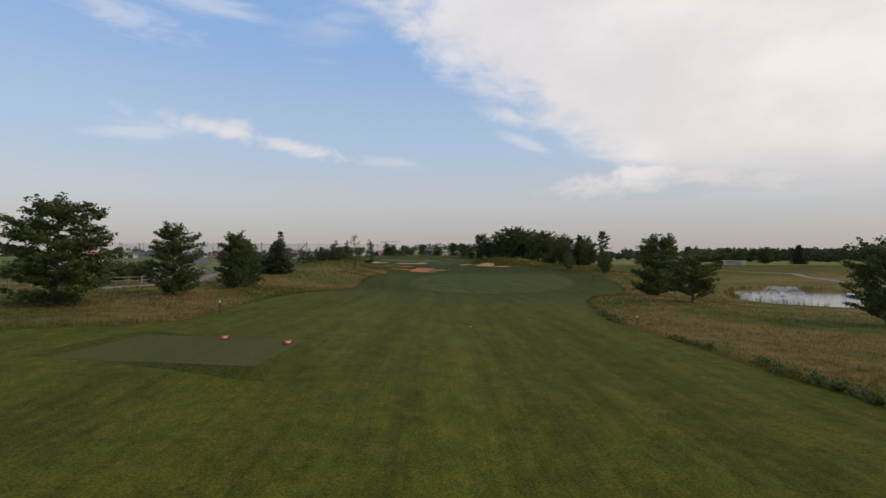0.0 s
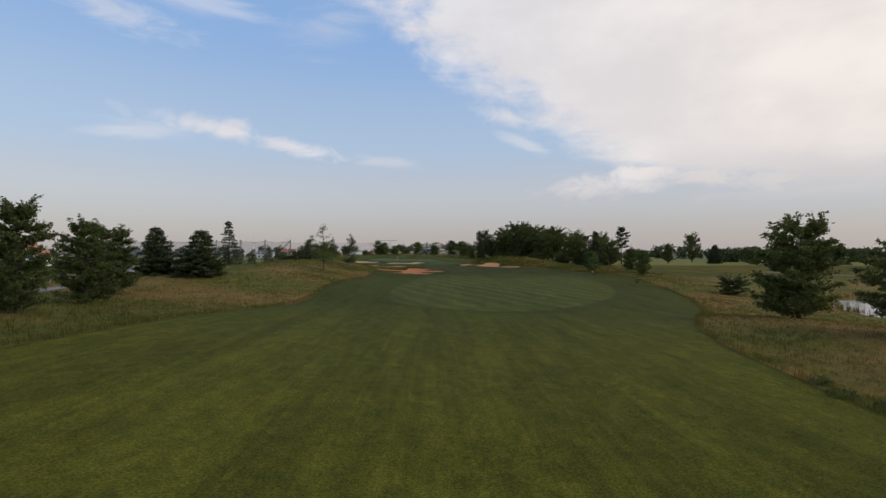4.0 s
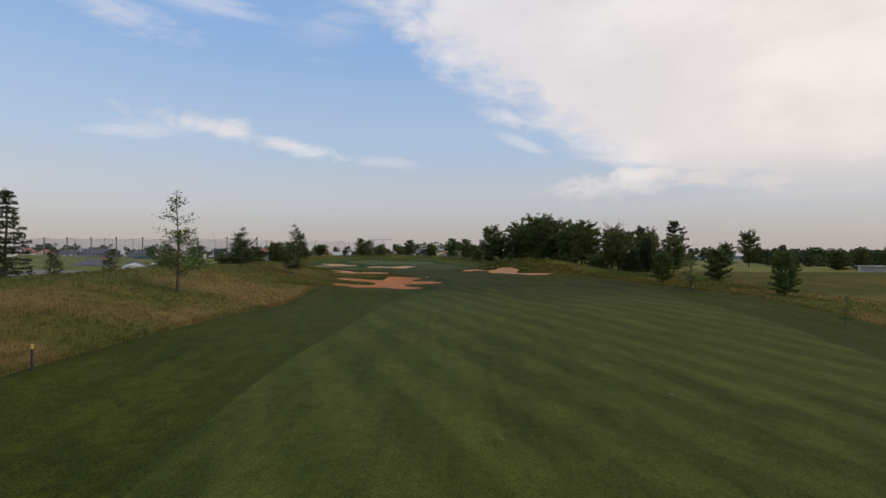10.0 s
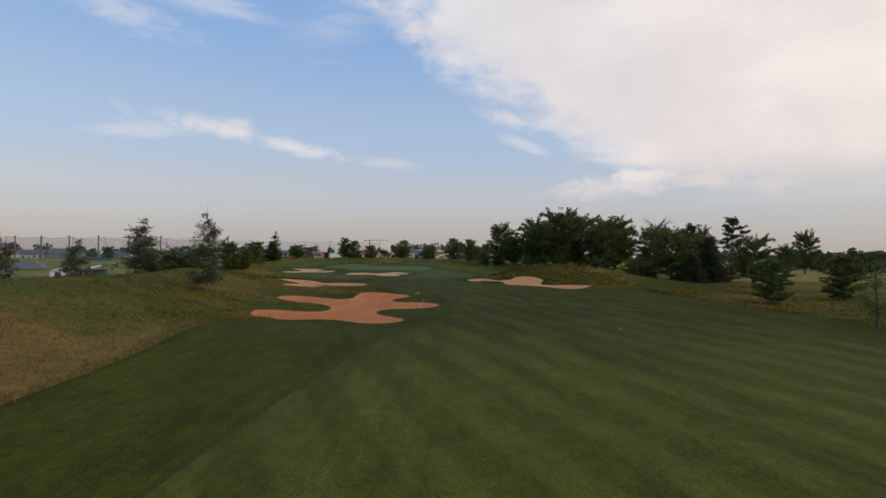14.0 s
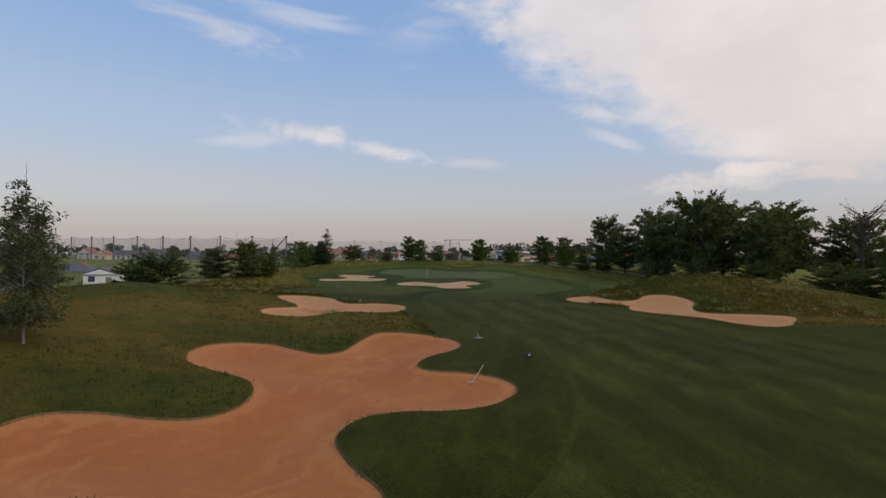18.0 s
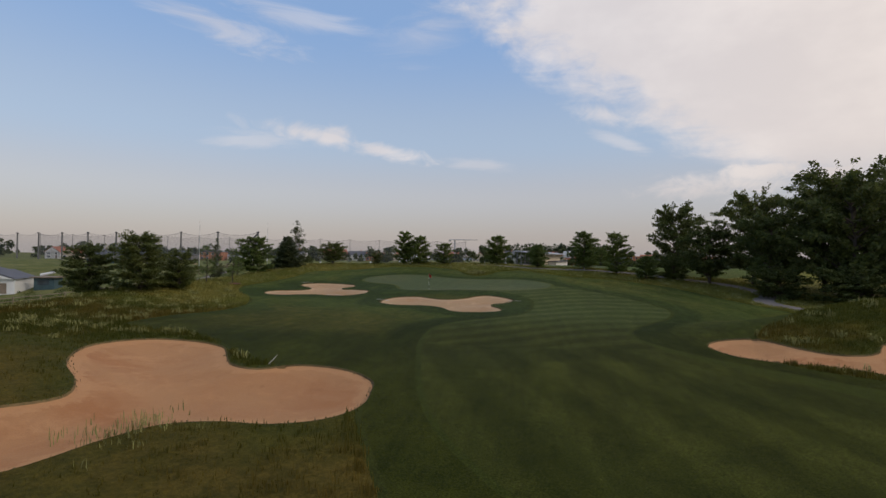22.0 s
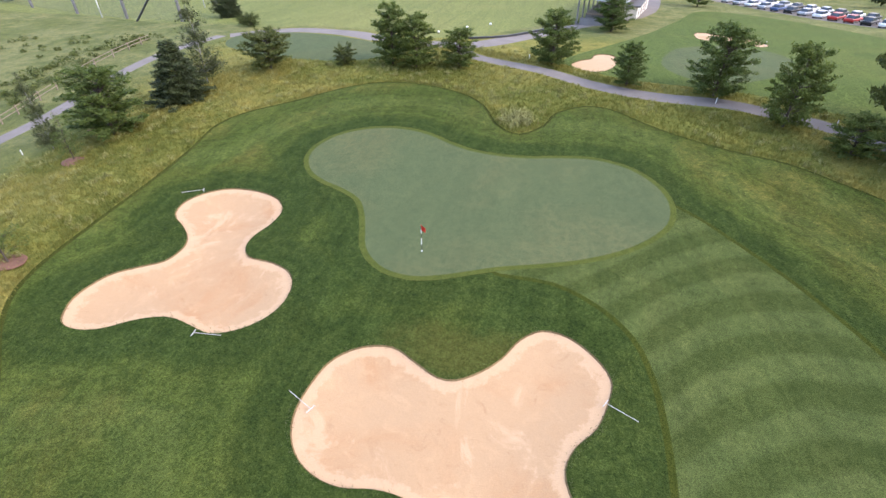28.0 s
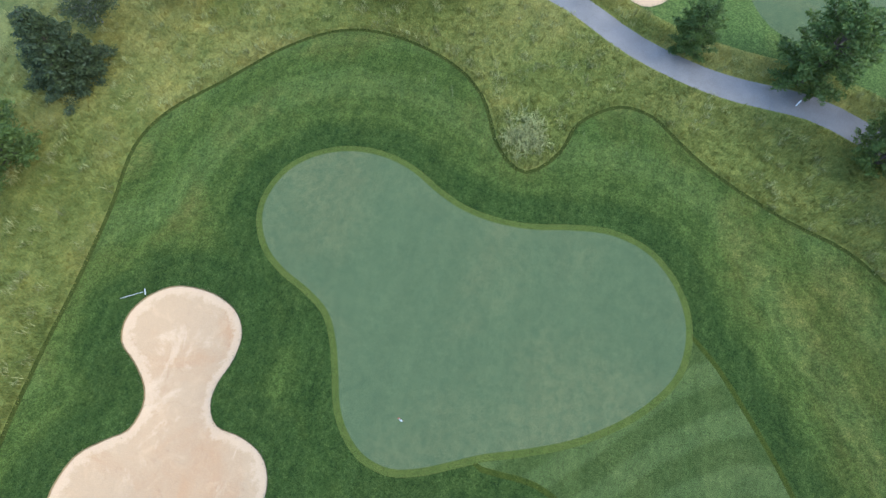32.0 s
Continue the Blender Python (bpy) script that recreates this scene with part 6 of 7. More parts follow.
part("hull", boxed(-1.2, 1.2, -0.6, 0.6, -0.1, 0.35, bevel=0.08), MAT_BLUE, raft)
part("deck", boxed(-1.1, 1.1, -0.5, 0.5, 0.35, 0.55, bevel=0.04), MAT_WHITE, raft)
reeds = rng.uniform(0, 1, 500)
shore = pond_line[(reeds * len(pond_line)).astype(int)] + rng.normal(0, 0.7, (500, 2))
tufts("pond_reeds", "green reeds standing round the pond bank", *shore[~inside(pond_line, *shore.T)].T, 0.5, 1.3, 0.03, 6, MAT_BLADES)

# ---- lane, fence and lamps ----
FENCE = smooth_line([(-47.0, 62.0), (-44.0, 74.0), (-44.0, 84.0), (-47.0, 96.0), (-53.0, 114.0), (-61.0, 136.0), (-66.5, 156.0), (-69.5, 200.0), (-72.0, 235.0), (-71.0, 262.0), (-72.0, 275.0), (-74.8, 300.0)], 3.4, closed=False)
fence = thing("rail_fence", "weathered two-rail timber fence along the lane", "fence", Matrix())
for a, b in zip(FENCE[:-1], FENCE[1:]):
    za, zb = float(height(*a)), float(height(*b))
    part("post", boxed(a[0] - 0.07, a[0] + 0.07, a[1] - 0.07, a[1] + 0.07, za - 0.2, za + 1.15, bevel=0.015), MAT_WOOD, fence)
    for up in (0.5, 0.98):
        part("rail", rod(bmesh.new(), (*a, za + up), (*b, zb + up), 0.05, sides=6), MAT_WOOD, fence)


def make_lamp(x, y, high):
    lamp = thing("street_lamp", "slim grey street lamp with lantern head", "lamp", on_land(x, y), "street lamps by the car park")
    part("pole", rod(rod(bmesh.new(), (0, 0, -0.2), (0, 0, 1.0), 0.1, sides=8), (0, 0, 1.0), (0, 0, high), 0.06, 0.045, 8), MAT_GREYWALL, lamp)
    v, f = tube([(0, 0, high), (0.15, 0, high + 0.35), (0.55, 0, high + 0.45), (0.8, 0, high + 0.25)], [0.035] * 4, 6)
    part("arm", mesh_data("arm", v, f, (MAT_GREYWALL,)), None, lamp)
    part("lantern", rod(rod(bmesh.new(), (0.8, 0, high - 0.25), (0.8, 0, high + 0.1), 0.12, 0.24, 8), (0.8, 0, high + 0.1), (0.8, 0, high + 0.25), 0.25, 0.05, 8), MAT_DARK, lamp)


make_lamp(-60.0, 92.0, 6.8)
make_lamp(-68.0, 112.0, 6.4)
make_lamp(-100.0, 182.0, 6.8)
make_lamp(-108.0, 240.0, 6.5)

hut = thing("pond_shelter", "small white shelter beyond the pond meadow", "shelter", on_land(137.6, 232.4, -28) @ Matrix.Diagonal((2.1, 1.2, 0.8, 1)))
part("wall", boxed(-1.9, 1.9, 0.9, 1.1, -0.2, 2.2), MAT_WHITE, hut)
part("roof", boxed(-2.3, 2.3, -1.2, 1.3, 2.2, 2.4), MAT_WHITE, hut)
for s in (-1, 1):
    part("post", boxed(1.9 * s - 0.08, 1.9 * s + 0.08, -1.0, -0.84, -0.2, 2.2), MAT_WHITE, hut)
gate = thing("rail_gate", "white painted metal rail beside the lane", "rail", on_land(-41.6, 80.4, 10))
for x in (-1.9, 0.0, 1.9):
    part("post", rod(bmesh.new(), (x, 0, -0.2), (x, 0, 1.1), 0.06, sides=8), MAT_METAL, gate)
for up in (0.55, 1.06):
    part("rail", rod(bmesh.new(), (-1.95, 0, up), (1.95, 0, up), 0.05, sides=8), MAT_METAL, gate)

# ---- driving range ----
NEAR_POLES = [(-82.6 - 15.5 * i, 319.3 + 2.9 * i + 0.11 * i * i) for i in range(10)]
FAR_POLES = [(-300.0 + 18.5 * i, 440.0 + 4.6 * i) for i in range(15)]


def make_net(poles, top, label, thick):
    net = thing("range_net", label, "net", Matrix())
    for x, y in poles:
        z = float(height(x, y))
        post = part("pole", rod(bmesh.new(), (x, y, z - 0.3), (x, y, top), thick, thick * 0.75, 8), MAT_POLE, net)
        part("cap", rod(bmesh.new(), (x, y, top), (x, y, top + 0.25), thick * 1.5, thick * 1.2, 8), MAT_DARK, post)
    for (ax, ay), (bx, by) in zip(poles[:-1], poles[1:]):
        verts, faces = [], []
        for i in range(9):
            u = i / 8
            x, y = ax + (bx - ax) * u, ay + (by - ay) * u
            sag = 0.9 * 4 * u * (1 - u)
            z = float(height(x, y))
            verts += [(x, y, z + 0.2), (x, y, top - sag)]
        faces = [(2 * i, 2 * i + 2, 2 * i + 3, 2 * i + 1) for i in range(8)]
        part("mesh_panel", mesh_data("mesh_panel", verts, faces, (MAT_NET,)), None, net)
        cable = [verts[2 * i + 1] for i in range(9)]
        v, f = tube(cable, [0.035] * 9, 5)
        part("cable", mesh_data("cable", v, f, (MAT_DARK,)), None, net)
    return net


near_net = make_net(NEAR_POLES, 13.3, "tall driving range net on thick steel poles", 0.32)
far_net = make_net(FAR_POLES, 15.8, "far driving range net on slim tall poles", 0.16)
part("brace", rod(bmesh.new(), (-82.6, 319.3, 13.1), (-93.5, 319.6, float(height(-93.5, 319.6))), 0.2, sides=8), MAT_DARK, near_net, "slanting steel brace")
for x, y in ((-105.0, 323.0), (-90.0, 338.0)):
    mast = thing("range_mast", "red and white slim range mast", "mast", on_land(x, y), "range masts")
    for i in range(8):
        part("band", rod(bmesh.new(), (0, 0, 1.9 * i), (0, 0, 1.9 * i + 1.9), 0.09 - 0.006 * i, sides=8), MAT_WHITE if i % 2 else MAT_METAL, mast)


def ring_mesh(inner, outer, up, down=0.05, parts=36):
    bm = bmesh.new()
    loops = [[bm.verts.new((r * math.cos(k), r * math.sin(k), z)) for k in np.arange(parts) * 2 * math.pi / parts] for r, z in ((inner, -down), (inner, up), (outer, up), (outer, -down))]
    for a, b in zip(loops[:-1], loops[1:]):
        for i in range(parts):
            j = (i + 1) % parts
            bm.faces.new((a[i], a[j], b[j], b[i]))
    return bm


target = thing("range_target", "large white ring target lying on range", "target", on_land(-90.5, 368.0))
part("ring", ring_mesh(1.9, 5.4, 0.25), MAT_WHITE, target)
part("centre", ring_mesh(0.05, 1.8, 0.1), MAT_BLUE, target)
target = thing("range_target", "round blue target with white centre on range", "target", on_land(-62.5, 428.0))
part("ring", ring_mesh(2.0, 4.8, 0.2), MAT_BLUE, target)
part("centre", ring_mesh(0.05, 1.9, 0.24), MAT_WHITE, target)
target = thing("range_target", "worn tan sand ring target on range", "target", on_land(-150.0, 372.0))
part("ring", ring_mesh(3.0, 7.0, 0.08), MAT_SAND_PALE, target)
for x, y in ((-94.0, 392.0), (-47.2, 394.6), (-110.0, 410.0), (-60.0, 360.0)):
    board = thing("yardage_board", "narrow white yardage board on the range", "sign", on_land(x, y), "yardage boards")
    part("board", boxed(-0.35, 0.35, -0.06, 0.06, 0.3, 2.3, bevel=0.02), MAT_WHITE, board)
    part("post", boxed(-0.06, 0.06, -0.05, 0.05, -0.2, 0.32), MAT_WOOD, board)
for x, y in ((-27.2, 309.2), (-23.4, 315.4), (-19.9, 320.3)):
    ball = thing("range_marker_ball", "white marker ball on the range edge", "marker", on_land(x, y), "white marker balls")
    bm = bmesh.new()
    bmesh.ops.create_icosphere(bm, subdivisions=3, radius=0.22, matrix=Matrix.Translation((0, 0, 0.22)))
    part("ball", bm, MAT_WHITE, ball)
    part("base", rod(bmesh.new(), (0, 0, -0.05), (0, 0, 0.05), 0.14, sides=10), MAT_DARK, ball)
screen = thing("range_screen", "wide white screen at the end of range", "screen", on_land(-70.5, 470.0, 11))
part("sheet", boxed(-7.0, 7.0, -0.1, 0.1, 0.5, 6.2, bevel=0.03), MAT_WHITE, screen)
for x in (-7.1, -2.4, 2.4, 7.1):
    part("post", rod(bmesh.new(), (x, 0.2, -0.3), (x, 0.2, 6.4), 0.12, sides=8), MAT_METAL, screen)

# the tee building, with a pale mono-pitch roof
tee_house = thing("range_tee_building", "open-fronted range building with pale sloping metal roof", "building", pose(3.2, 342.0, 3.0, 0, 0, -13.2))
roof = bmesh.new()
corners = [roof.verts.new(p) for p in ((-4.4, -19.5, 5.7), (4.6, -19.5, 5.0), (4.6, 19.5, 5.0), (-4.4, 19.5, 5.7), (-4.4, -19.5, 5.95), (4.6, -19.5, 5.25), (4.6, 19.5, 5.25), (-4.4, 19.5, 5.95))]
for ids in ((3, 2, 1, 0), (4, 5, 6, 7), (0, 1, 5, 4), (1, 2, 6, 5), (2, 3, 7, 6), (3, 0, 4, 7)):
    roof.faces.new([corners[i] for i in ids])
part("roof", roof, MAT_STEEL_ROOF, tee_house)
part("back_wall", boxed(2.6, 2.9, -17.5, 17.5, -3.0, 5.0), MAT_CREAM, tee_house)
part("plinth", boxed(-4.0, 2.6, -18.0, 18.0, -3.0, 0.25), MAT_STONE, tee_house)
for y in np.linspace(-18, 18, 8):
    part("post", boxed(-3.9, -3.65, y - 0.12, y + 0.12, 0.25, 5.6), MAT_GREYWALL, tee_house)
    part("bay_divider", boxed(-3.2, 2.6, y - 0.05, y + 0.05, 0.25, 2.2), MAT_GREYWALL, tee_house)
part("upper_floor", boxed(-2.4, 2.6, -17.5, 17.5, 2.7, 2.95), MAT_WOOD, tee_house)
part("lean_to", boxed(2.9, 5.4, -6.0, 17.0, -3.0, 2.7), MAT_RENDER, tee_house)
part("lean_to_roof", boxed(2.9, 5.9, -6.4, 17.4, 2.7, 2.95), MAT_SLATE, tee_house)
for y in (-3.0, 1.5, 6.0, 10.5):
    part("door", boxed(5.38, 5.46, y, y + 1.4, -1.0, 1.6), MAT_WOOD, tee_house)
light_box = thing("light_box", "white cube sign on a pole beside range building", "sign", pose(12.6, 362.0, 1.8, 0, 0, -13))
part("pole", rod(bmesh.new(), (0, 0, -0.3), (0, 0, 5.2), 0.12, sides=8), MAT_METAL, light_box)
part("panel", boxed(-1.2, 1.2, -0.9, 0.9, 5.2, 7.4, bevel=0.08), MAT_WHITE, light_box)


# ---- houses and cars ----
def windows_on(house, spots, facing):
    """Framed windows on a wall; spots: along the wall, sill height, width, height; facing: y of the wall."""
    for x, z, w, h in spots:
        pane = part("window", boxed(x - w / 2, x + w / 2, facing - 0.05, facing + 0.02, z, z + h), MAT_GLASS, house)
        frame_bm = bmesh.new()
        for b in ((x - w / 2 - 0.1, x - w / 2, z - 0.1, z + h + 0.1), (x + w / 2, x + w / 2 + 0.1, z - 0.1, z + h + 0.1), (x - w / 2, x + w / 2, z + h, z + h + 0.1), (x - w / 2, x + w / 2, z - 0.1, z)):
            box(frame_bm, b[0], b[1], facing - 0.1, facing + 0.02, b[2], b[3])
        part("window_frame", frame_bm, MAT_WHITE, pane)


def make_house(x, y, turn, wide, deep, walls, ridge, wall_mat, roof_mat, label, style="gable", floors=2, base=None):
    z = float(height(x, y)) if base is None else base
    house = thing("house", label, "house", pose(x, y, z, 0, 0, turn), "village houses")
    part("wall", boxed(-wide / 2, wide / 2, -deep / 2, deep / 2, -1.5, walls), wall_mat, house)
    bm, o = bmesh.new(), 0.45
    if style == "flat":
        box(bm, -wide / 2 - 0.25, wide / 2 + 0.25, -deep / 2 - 0.25, deep / 2 + 0.25, walls, walls + ridge)
    elif style == "hip":
        v = [bm.verts.new(p) for p in ((-wide / 2 - o, -deep / 2 - o, walls), (wide / 2 + o, -deep / 2 - o, walls), (wide / 2 + o, deep / 2 + o, walls), (-wide / 2 - o, deep / 2 + o, walls),
                                       (-max(wide - deep, 0.6) / 2, 0, walls + ridge), (max(wide - deep, 0.6) / 2, 0, walls + ridge))]
        for ids in ((0, 1, 5, 4), (1, 2, 5), (2, 3, 4, 5), (3, 0, 4), (3, 2, 1, 0)):
            bm.faces.new([v[i] for i in ids])
    else:
        along = style == "gable"
        e = [(-wide / 2 - o, wide / 2 + o), (-deep / 2 - o, deep / 2 + o)]
        ends = [[(s, e[1][0], walls - 0.1), (s, e[1][1], walls - 0.1), (s, 0, walls + ridge)] for s in e[0]] if along else [[(e[0][0], s, walls - 0.1), (e[0][1], s, walls - 0.1), (0, s, walls + ridge)] for s in e[1]]
        v = [[bm.verts.new(p) for p in end] for end in ends]
        bm.faces.new(v[0]), bm.faces.new(v[1][::-1])
        for a, b in ((0, 1), (1, 2), (2, 0)):
            bm.faces.new((v[0][a], v[1][a], v[1][b], v[0][b]))
        bmesh.ops.recalc_face_normals(bm, faces=bm.faces[:])
        if not along:  # a gable end faces the course: its wall under the roof
            tri = bmesh.new()
            q = [tri.verts.new(p) for p in ((-wide / 2, -deep / 2 - o - 0.06, walls - 0.1), (wide / 2, -deep / 2 - o - 0.06, walls - 0.1), (0, -deep / 2 - o - 0.06, walls + ridge - 0.45))]
            r = [tri.verts.new(p.co + Vector((0, 0.05, 0))) for p in q]
            tri.faces.new(q), tri.faces.new(r[::-1])
            for i in range(3):
                tri.faces.new((q[i], r[i], r[(i + 1) % 3], q[(i + 1) % 3]))
            bmesh.ops.recalc_face_normals(tri, faces=tri.faces[:])
            part("gable_end", tri, wall_mat, house)
    roof_part = part("roof", bm, roof_mat, house)
    if style in ("gable", "hip"):
        part("chimney", boxed(wide * 0.18, wide * 0.18 + 0.7, -0.35, 0.35, walls + ridge * 0.5, walls + ridge + 0.8), MAT_BRICK, roof_part)
    storey = walls / floors
    count = max(2, int(wide / 3.2))
    spots = [((i + 0.5) * wide / count - wide / 2, f * storey + 0.9, min(1.5, wide / count * 0.5), min(1.5, storey - 1.3)) for f in range(floors) for i in range(count)]
    windows_on(house, [s for s in spots if not (s[1] < 1.5 and abs(s[0] - spots[count // 2][0]) < 0.1)], -deep / 2)
    dx = spots[count // 2][0]
    part("door", boxed(dx - 0.55, dx + 0.55, -deep / 2 - 0.06, -deep / 2 + 0.02, 0.0, 2.1), MAT_WOOD, house)
    return house


HOUSES = [
    (-215, 489, 9, 15, 10, 5.6, 0.6, MAT_BRICK, MAT_SLATE, "unplastered orange brick house shell with flat roof", "flat", 2), (-155.9, 492, 10, 14, 10, 6.0, 2.2, MAT_WHITE, MAT_SLATE, "white two-storey house with dark hipped roof", "hip", 2),
    (-198, 496, 10, 16, 9, 3.4, 0.5, MAT_RENDER, MAT_STEEL_ROOF, "low white flat-roofed house beyond range", "flat", 1), (-238, 488, 10, 17, 10, 3.4, 2.8, MAT_GREYWALL, MAT_SLATE, "grey bungalow with dark hipped roof", "hip", 1),
    (-259, 468, 12, 19, 10, 4.0, 3.6, MAT_GREYWALL, MAT_SLATE, "long grey house with dark gabled roof", "gable", 2), (-281, 465, 14, 17, 9, 3.2, 3.4, MAT_RENDER, MAT_SLATE, "pale house with dark gabled roof", "gable", 1),
    (-279, 443, 16, 8, 10, 3.6, 3.0, MAT_CREAM, MAT_TILE, "small cream house with clay gable roof", "end", 1), (-300, 452, 16, 9, 11, 4.2, 3.6, MAT_RENDER, MAT_TILE, "white gable-fronted house with clay roof", "end", 2),
    (-165, 586, 10, 19, 11, 5.2, 4.4, MAT_CREAM, MAT_TILE, "cream house with big clay tiled roof", "gable", 2), (-147, 592, 10, 15, 11, 4.6, 3.6, MAT_RENDER, MAT_SLATE, "pale house with grey gabled roof", "gable", 2),
    (-131, 592, 10, 15, 10, 3.8, 3.4, MAT_BRICK, MAT_TILE, "brick house with clay gabled roof", "gable", 1), (-113, 606, 8, 13, 10, 4.2, 3.4, MAT_CREAM, MAT_TILE, "cream house with clay hipped roof", "hip", 2),
    (-70, 640, 6, 15, 10, 5.0, 3.8, MAT_RENDER, MAT_TILE, "white house with clay gabled roof", "gable", 2), (-45, 650, 4, 13, 10, 5.0, 3.8, MAT_CREAM, MAT_TILE, "cream gable-fronted house with clay roof", "end", 2),
    (82, 528, -6, 11, 9, 3.8, 2.6, MAT_GREYWALL, MAT_SLATE, "grey house with low dark roof", "gable", 1), (50, 489, -8, 15, 10, 3.6, 3.0, MAT_DARK, MAT_SLATE, "black timber house with dark gabled roof", "gable", 1),
    (117, 558, -12, 15, 11, 5.2, 2.8, MAT_BRICK, MAT_TILE, "bright orange house with clay roof", "hip", 2), (140, 590, -12, 12, 10, 4.6, 3.2, MAT_CREAM, MAT_TILE, "cream house with clay gabled roof", "gable", 2),
    (98, 600, -8, 14, 10, 5.4, 3.4, MAT_RENDER, MAT_TILE, "white house with clay gabled roof", "gable", 2), (168, 610, -14, 14, 10, 5.0, 3.6, MAT_CREAM, MAT_TILE, "pale house with clay hipped roof", "hip", 2),
    (30, 640, 0, 16, 11, 6.0, 4.4, MAT_CREAM, MAT_TILE, "cream house with tall clay roof", "gable", 2), (-22, 625, 2, 14, 11, 6.0, 5.0, MAT_CREAM, MAT_TILE, "old cream house with steep clay roof", "end", 2),
    (-133, 281, 24, 12.5, 9, 2.6, 2.4, MAT_CREAM, MAT_SLATE, "bungalow with low dark hipped roof", "hip", 1, -1.6),
    (-166, 238, 12, 14, 12, 6.2, 4.6, MAT_RENDER, MAT_TILE, "white gable-fronted house with bright clay roof", "end", 2, -0.5),
    (-108, 266, 30, 7.4, 9, 3.0, 1.6, MAT_WHITE, MAT_SLATE, "plain white gable-fronted shed by the lane", "end", 1),
]
for spec in HOUSES:
    make_house(*spec)
for i in range(6):  # a row of white town houses with alternating gables
    make_house(-14 + 7.4 * i, 572 + 3.0 * i, 5, 7.2, 12, 6.6, 3.2, MAT_WHITE, MAT_SLATE, "white modern terrace house with grey gable roof", "end" if i % 2 else "gable", 2)
for i in range(4):  # unfinished brick apartment blocks
    make_house(15 + 21.5 * i, 531 + 9 * i, -4, 20.8, 12, 6.8, 0.5, MAT_BRICK if i else MAT_CREAM, MAT_STEEL_ROOF if i == 1 else MAT_BRICK, "long raw orange brick apartment block with flat roof", "flat", 3)

club = thing("clubhouse", "white two-storey clubhouse with brown flat roofs", "building", pose(-182, 283, -1.6, 0, 0, 32))
for f in (0, 1):
    part("wall", boxed(-17, 15 - 2.5 * f, -6, 6, 4.6 * f - 1.0 * (f == 0), 4.6 * f + 3.9), MAT_RENDER, club)
    part("roof", boxed(-18.2, 16.2 - 2.5 * f, -7.4, 7.2, 4.6 * f + 3.9, 4.6 * f + 4.6), MAT_WOOD, club, "brown timber roof edge")
    windows_on(club, [(-14 + 4.6 * i, 4.6 * f + 0.9, 2.6, 1.9) for i in range(6)], -6)

hut = thing("starter_hut", "small grey hut with pale roof by lane", "hut", on_land(-101.5, 270.0, 20))
part("wall", boxed(-1.9, 1.9, -1.5, 1.5, -0.3, 2.4), MAT_TEAL, hut)
part("roof", boxed(-2.4, 2.4, -2.0, 2.0, 2.4, 2.65), MAT_WOOD, hut)
part("hatch", boxed(-1.2, 0.9, -1.56, -1.48, 0.9, 2.0), MAT_GLASS, hut)
awning = thing("awning", "pale folded awning above the hut", "awning", on_land(-103.5, 271.5, 20))
part("cloth", rod(bmesh.new(), (-1.2, 0, 2.66), (1.4, 0, 3.3), 0.35, 0.2, 8), MAT_WHITE, awning)
part("pole", rod(bmesh.new(), (0, 0, -0.2), (0, 0, 3.0), 0.05, sides=8), MAT_METAL, awning)
tank = thing("teal_windbreak", "long low teal windbreak mesh in the meadow", "windbreak", on_land(-135.0, 318.0, 18))
part("cloth", boxed(-5.0, 5.0, -0.05, 0.05, 0.1, 1.2), MAT_TEAL, tank)
for x in np.linspace(-5, 5, 6):
    part("post", boxed(x - 0.06, x + 0.06, 0.06, 0.18, -0.2, 1.3), MAT_WOOD, tank)

crane = thing("tower_crane", "slender pale tower crane above village roofs", "crane", on_land(-62.0, 600.0, 20))
part("mast", rod(bmesh.new(), (0, 0, -0.5), (0, 0, 19.0), 0.6, sides=4), MAT_METAL, crane)
part("jib", rod(bmesh.new(), (-5, 0, 19.2), (20, 0, 19.6), 0.4, 0.25, 4), MAT_METAL, crane)
part("counterweight", boxed(-5.5, -3.5, -0.7, 0.7, 17.6, 19.2), MAT_STONE, crane)

CAR_PAINTS = [plain(f"car_paint_{name}", c, 0.3, 0.2, vary=0.05, bump=0.0) for name, c in (("white", (0.7, 0.7, 0.7)), ("silver", (0.4, 0.41, 0.43)), ("black", (0.02, 0.02, 0.022)), ("red", (0.35, 0.03, 0.025)), ("blue", (0.05, 0.09, 0.2)))]


def make_car(paint, tint, at):
    car = thing("car", f"parked {tint} car in the car park", "car", at, "cars in the car park")
    bm = bmesh.new()
    box(bm, -2.1, 2.1, -0.87, 0.87, 0.3, 0.85, bevel=0.14)
    part("body", bm, paint, car)
    cab = bmesh.new()
    made = bmesh.ops.create_cube(cab, size=1.0, matrix=Matrix.LocRotScale((-0.2, 0, 1.1), None, (2.3, 1.5, 0.56)))
    for v in made["verts"]:
        if v.co.z > 1.1:
            v.co.x, v.co.y = -0.2 + (v.co.x + 0.2) * 0.68, v.co.y * 0.86
    part("windows", cab, MAT_GLASS, car)
    part("roof", boxed(-1.0, 0.6, -0.64, 0.64, 1.375, 1.42, bevel=0.02), paint, car)
    for x in (-1.3, 1.3):
        for s in (-1, 1):
            wheel = part("wheel", rod(bmesh.new(), (x, 0.7 * s, 0.31), (x, 0.9 * s, 0.31), 0.31, sides=14), MAT_DARK, car)
            part("rim", rod(bmesh.new(), (x, 0.9 * s, 0.31), (x, 0.915 * s, 0.31), 0.19, sides=10), MAT_METAL, wheel)
    return car


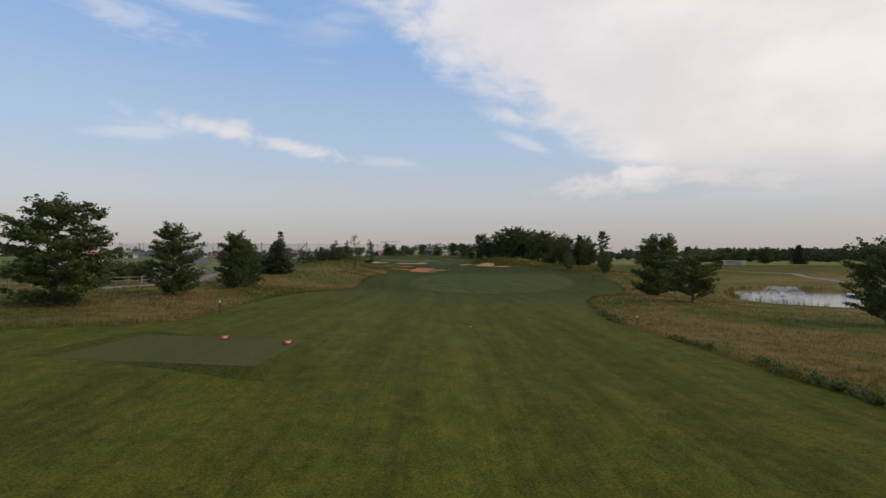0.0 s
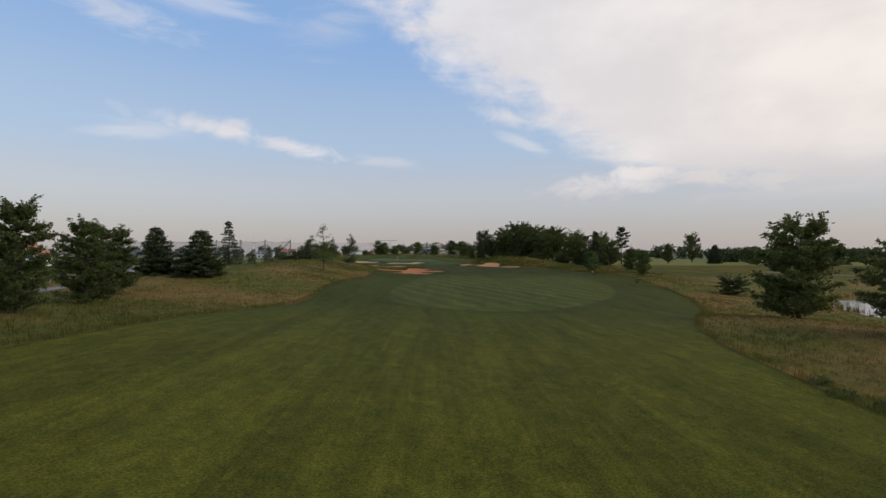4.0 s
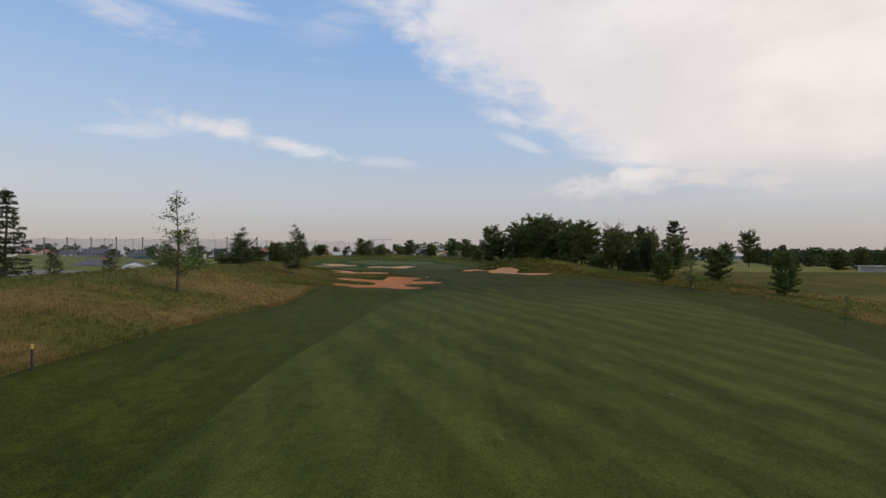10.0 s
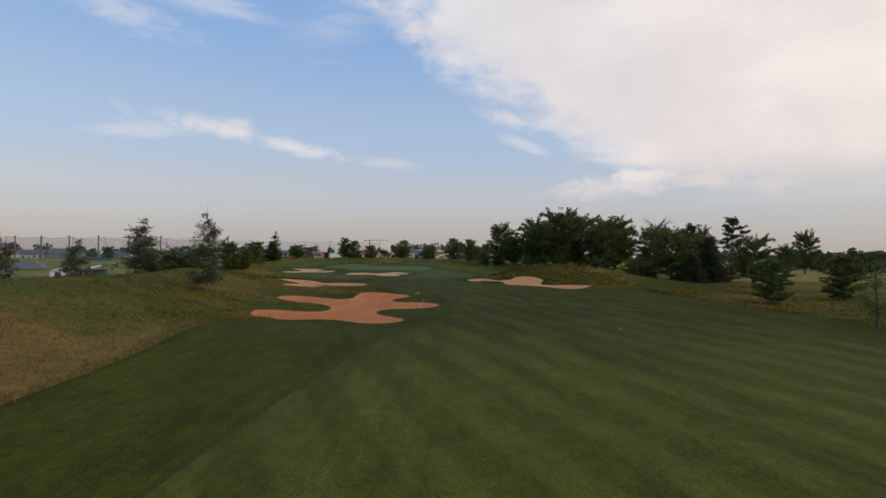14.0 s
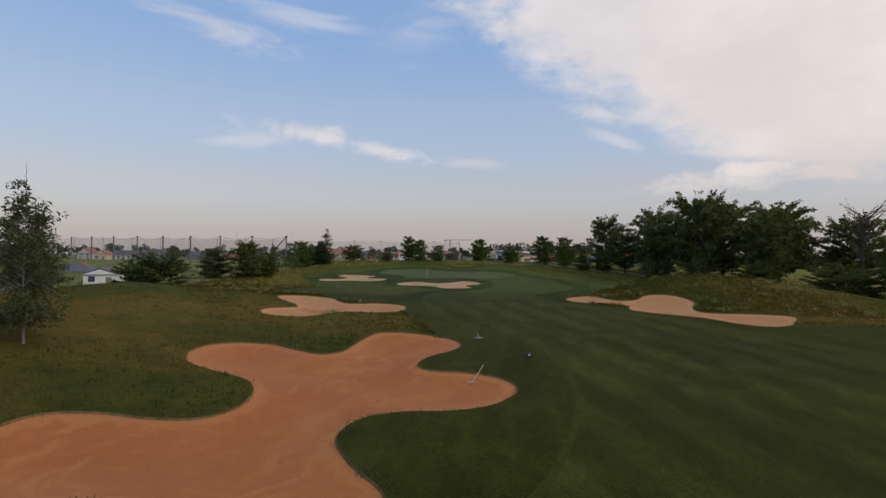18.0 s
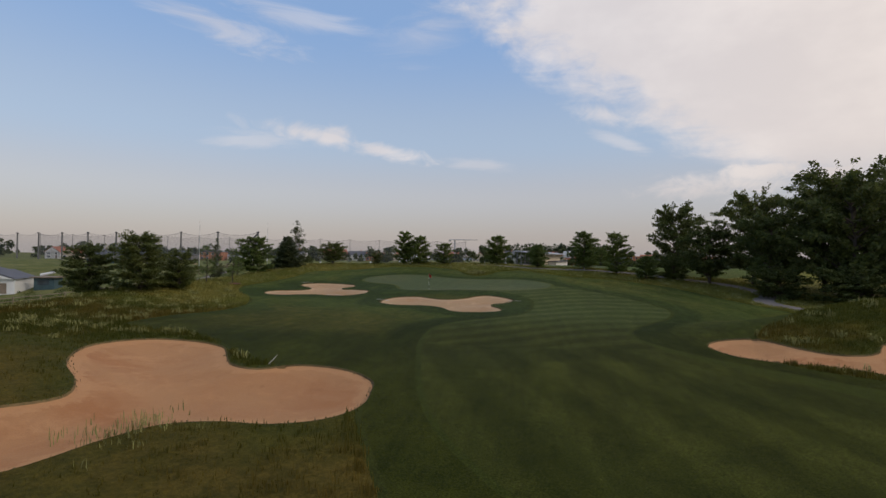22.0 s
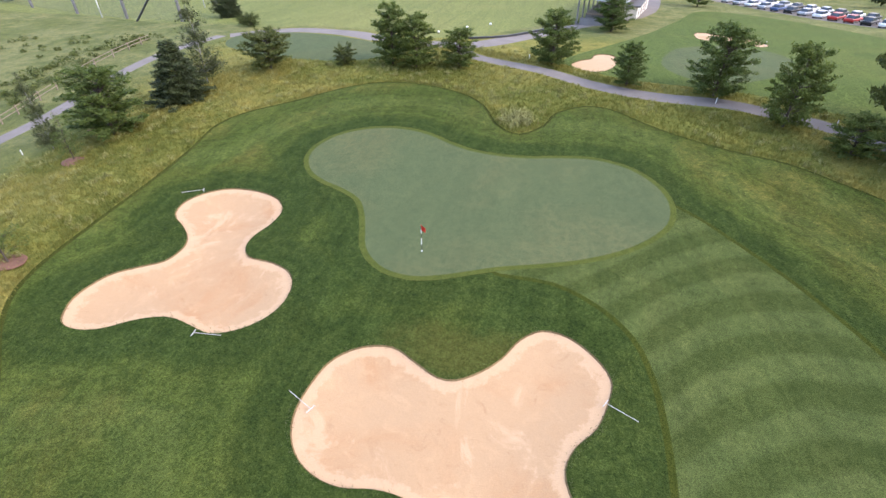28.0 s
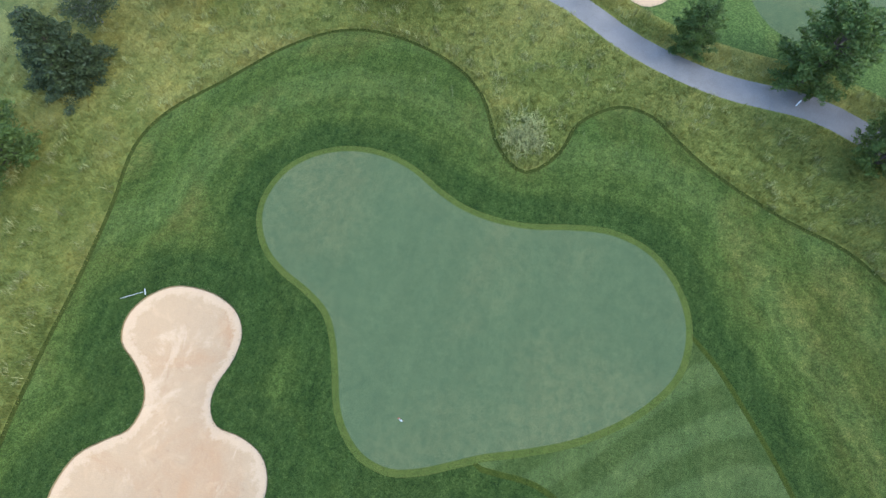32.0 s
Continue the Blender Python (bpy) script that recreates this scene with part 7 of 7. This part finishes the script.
tints = ("white", "silver", "black", "red", "blue")
protos = {}
for row, (shift, count) in enumerate(((0.0, 13), (7.0, 11))):
    for i in range(count):
        u = i / 12
        x, y = 33.0 + 19.0 * u + shift * 0.75, 381.0 - 44.0 * u**0.8 + shift * 0.55
        k = int(rng.choice(5, p=(0.42, 0.22, 0.18, 0.08, 0.1)))
        at = on_land(x, y, 38 + 8 * u + float(rng.normal(0, 2)), 0.02)
        if k in protos:
            copy_thing(protos[k], at)
        else:
            protos[k] = make_car(CAR_PAINTS[k], tints[k], at)
for x, y, turn in ((-96.0, 246.0, 20), (-99.0, 252.0, 24), (-93.5, 240.0, 16)):
    copy_thing(protos.get(0) or next(iter(protos.values())), on_land(x, y, turn, 0.02))

# far hills, the haze of distance put into their colour
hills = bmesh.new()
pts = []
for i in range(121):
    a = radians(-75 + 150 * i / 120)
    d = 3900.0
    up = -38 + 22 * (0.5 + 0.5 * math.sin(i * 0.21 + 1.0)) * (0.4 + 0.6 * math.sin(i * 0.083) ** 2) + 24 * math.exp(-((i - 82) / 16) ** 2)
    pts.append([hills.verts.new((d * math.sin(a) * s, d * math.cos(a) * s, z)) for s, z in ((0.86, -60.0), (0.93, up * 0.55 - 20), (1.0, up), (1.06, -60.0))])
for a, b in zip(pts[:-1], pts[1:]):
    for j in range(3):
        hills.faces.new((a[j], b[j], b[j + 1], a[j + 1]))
data = bpy.data.meshes.new("hazed_hills")
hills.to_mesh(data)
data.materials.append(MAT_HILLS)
tagged(new("backdrop_hills", data), "low wooded hills on the horizon with blue-grey haze painted in", "hills", kind="structure")

kerb_line = smooth_line([(-22.0, 304.4), (-16.0, 307.6), (-10.2, 316.6), (-4.4, 327.2)], 2.4, closed=False)
kerb = thing("range_kerb", "low dark timber edging between road and range", "edging", Matrix())
for a, b in zip(kerb_line[:-1], kerb_line[1:]):
    za, zb = float(height(*a)), float(height(*b))
    way = Vector((b[0] - a[0], b[1] - a[1], zb - za))
    beam = boxed(0.0, way.length - 0.03, -0.14, 0.14, -0.1, 0.34, bevel=0.03)
    part("beam", beam, MAT_DARK, kerb, at=Matrix.Translation((a[0], a[1], za)) @ way.to_track_quat("X", "Z").to_matrix().to_4x4())
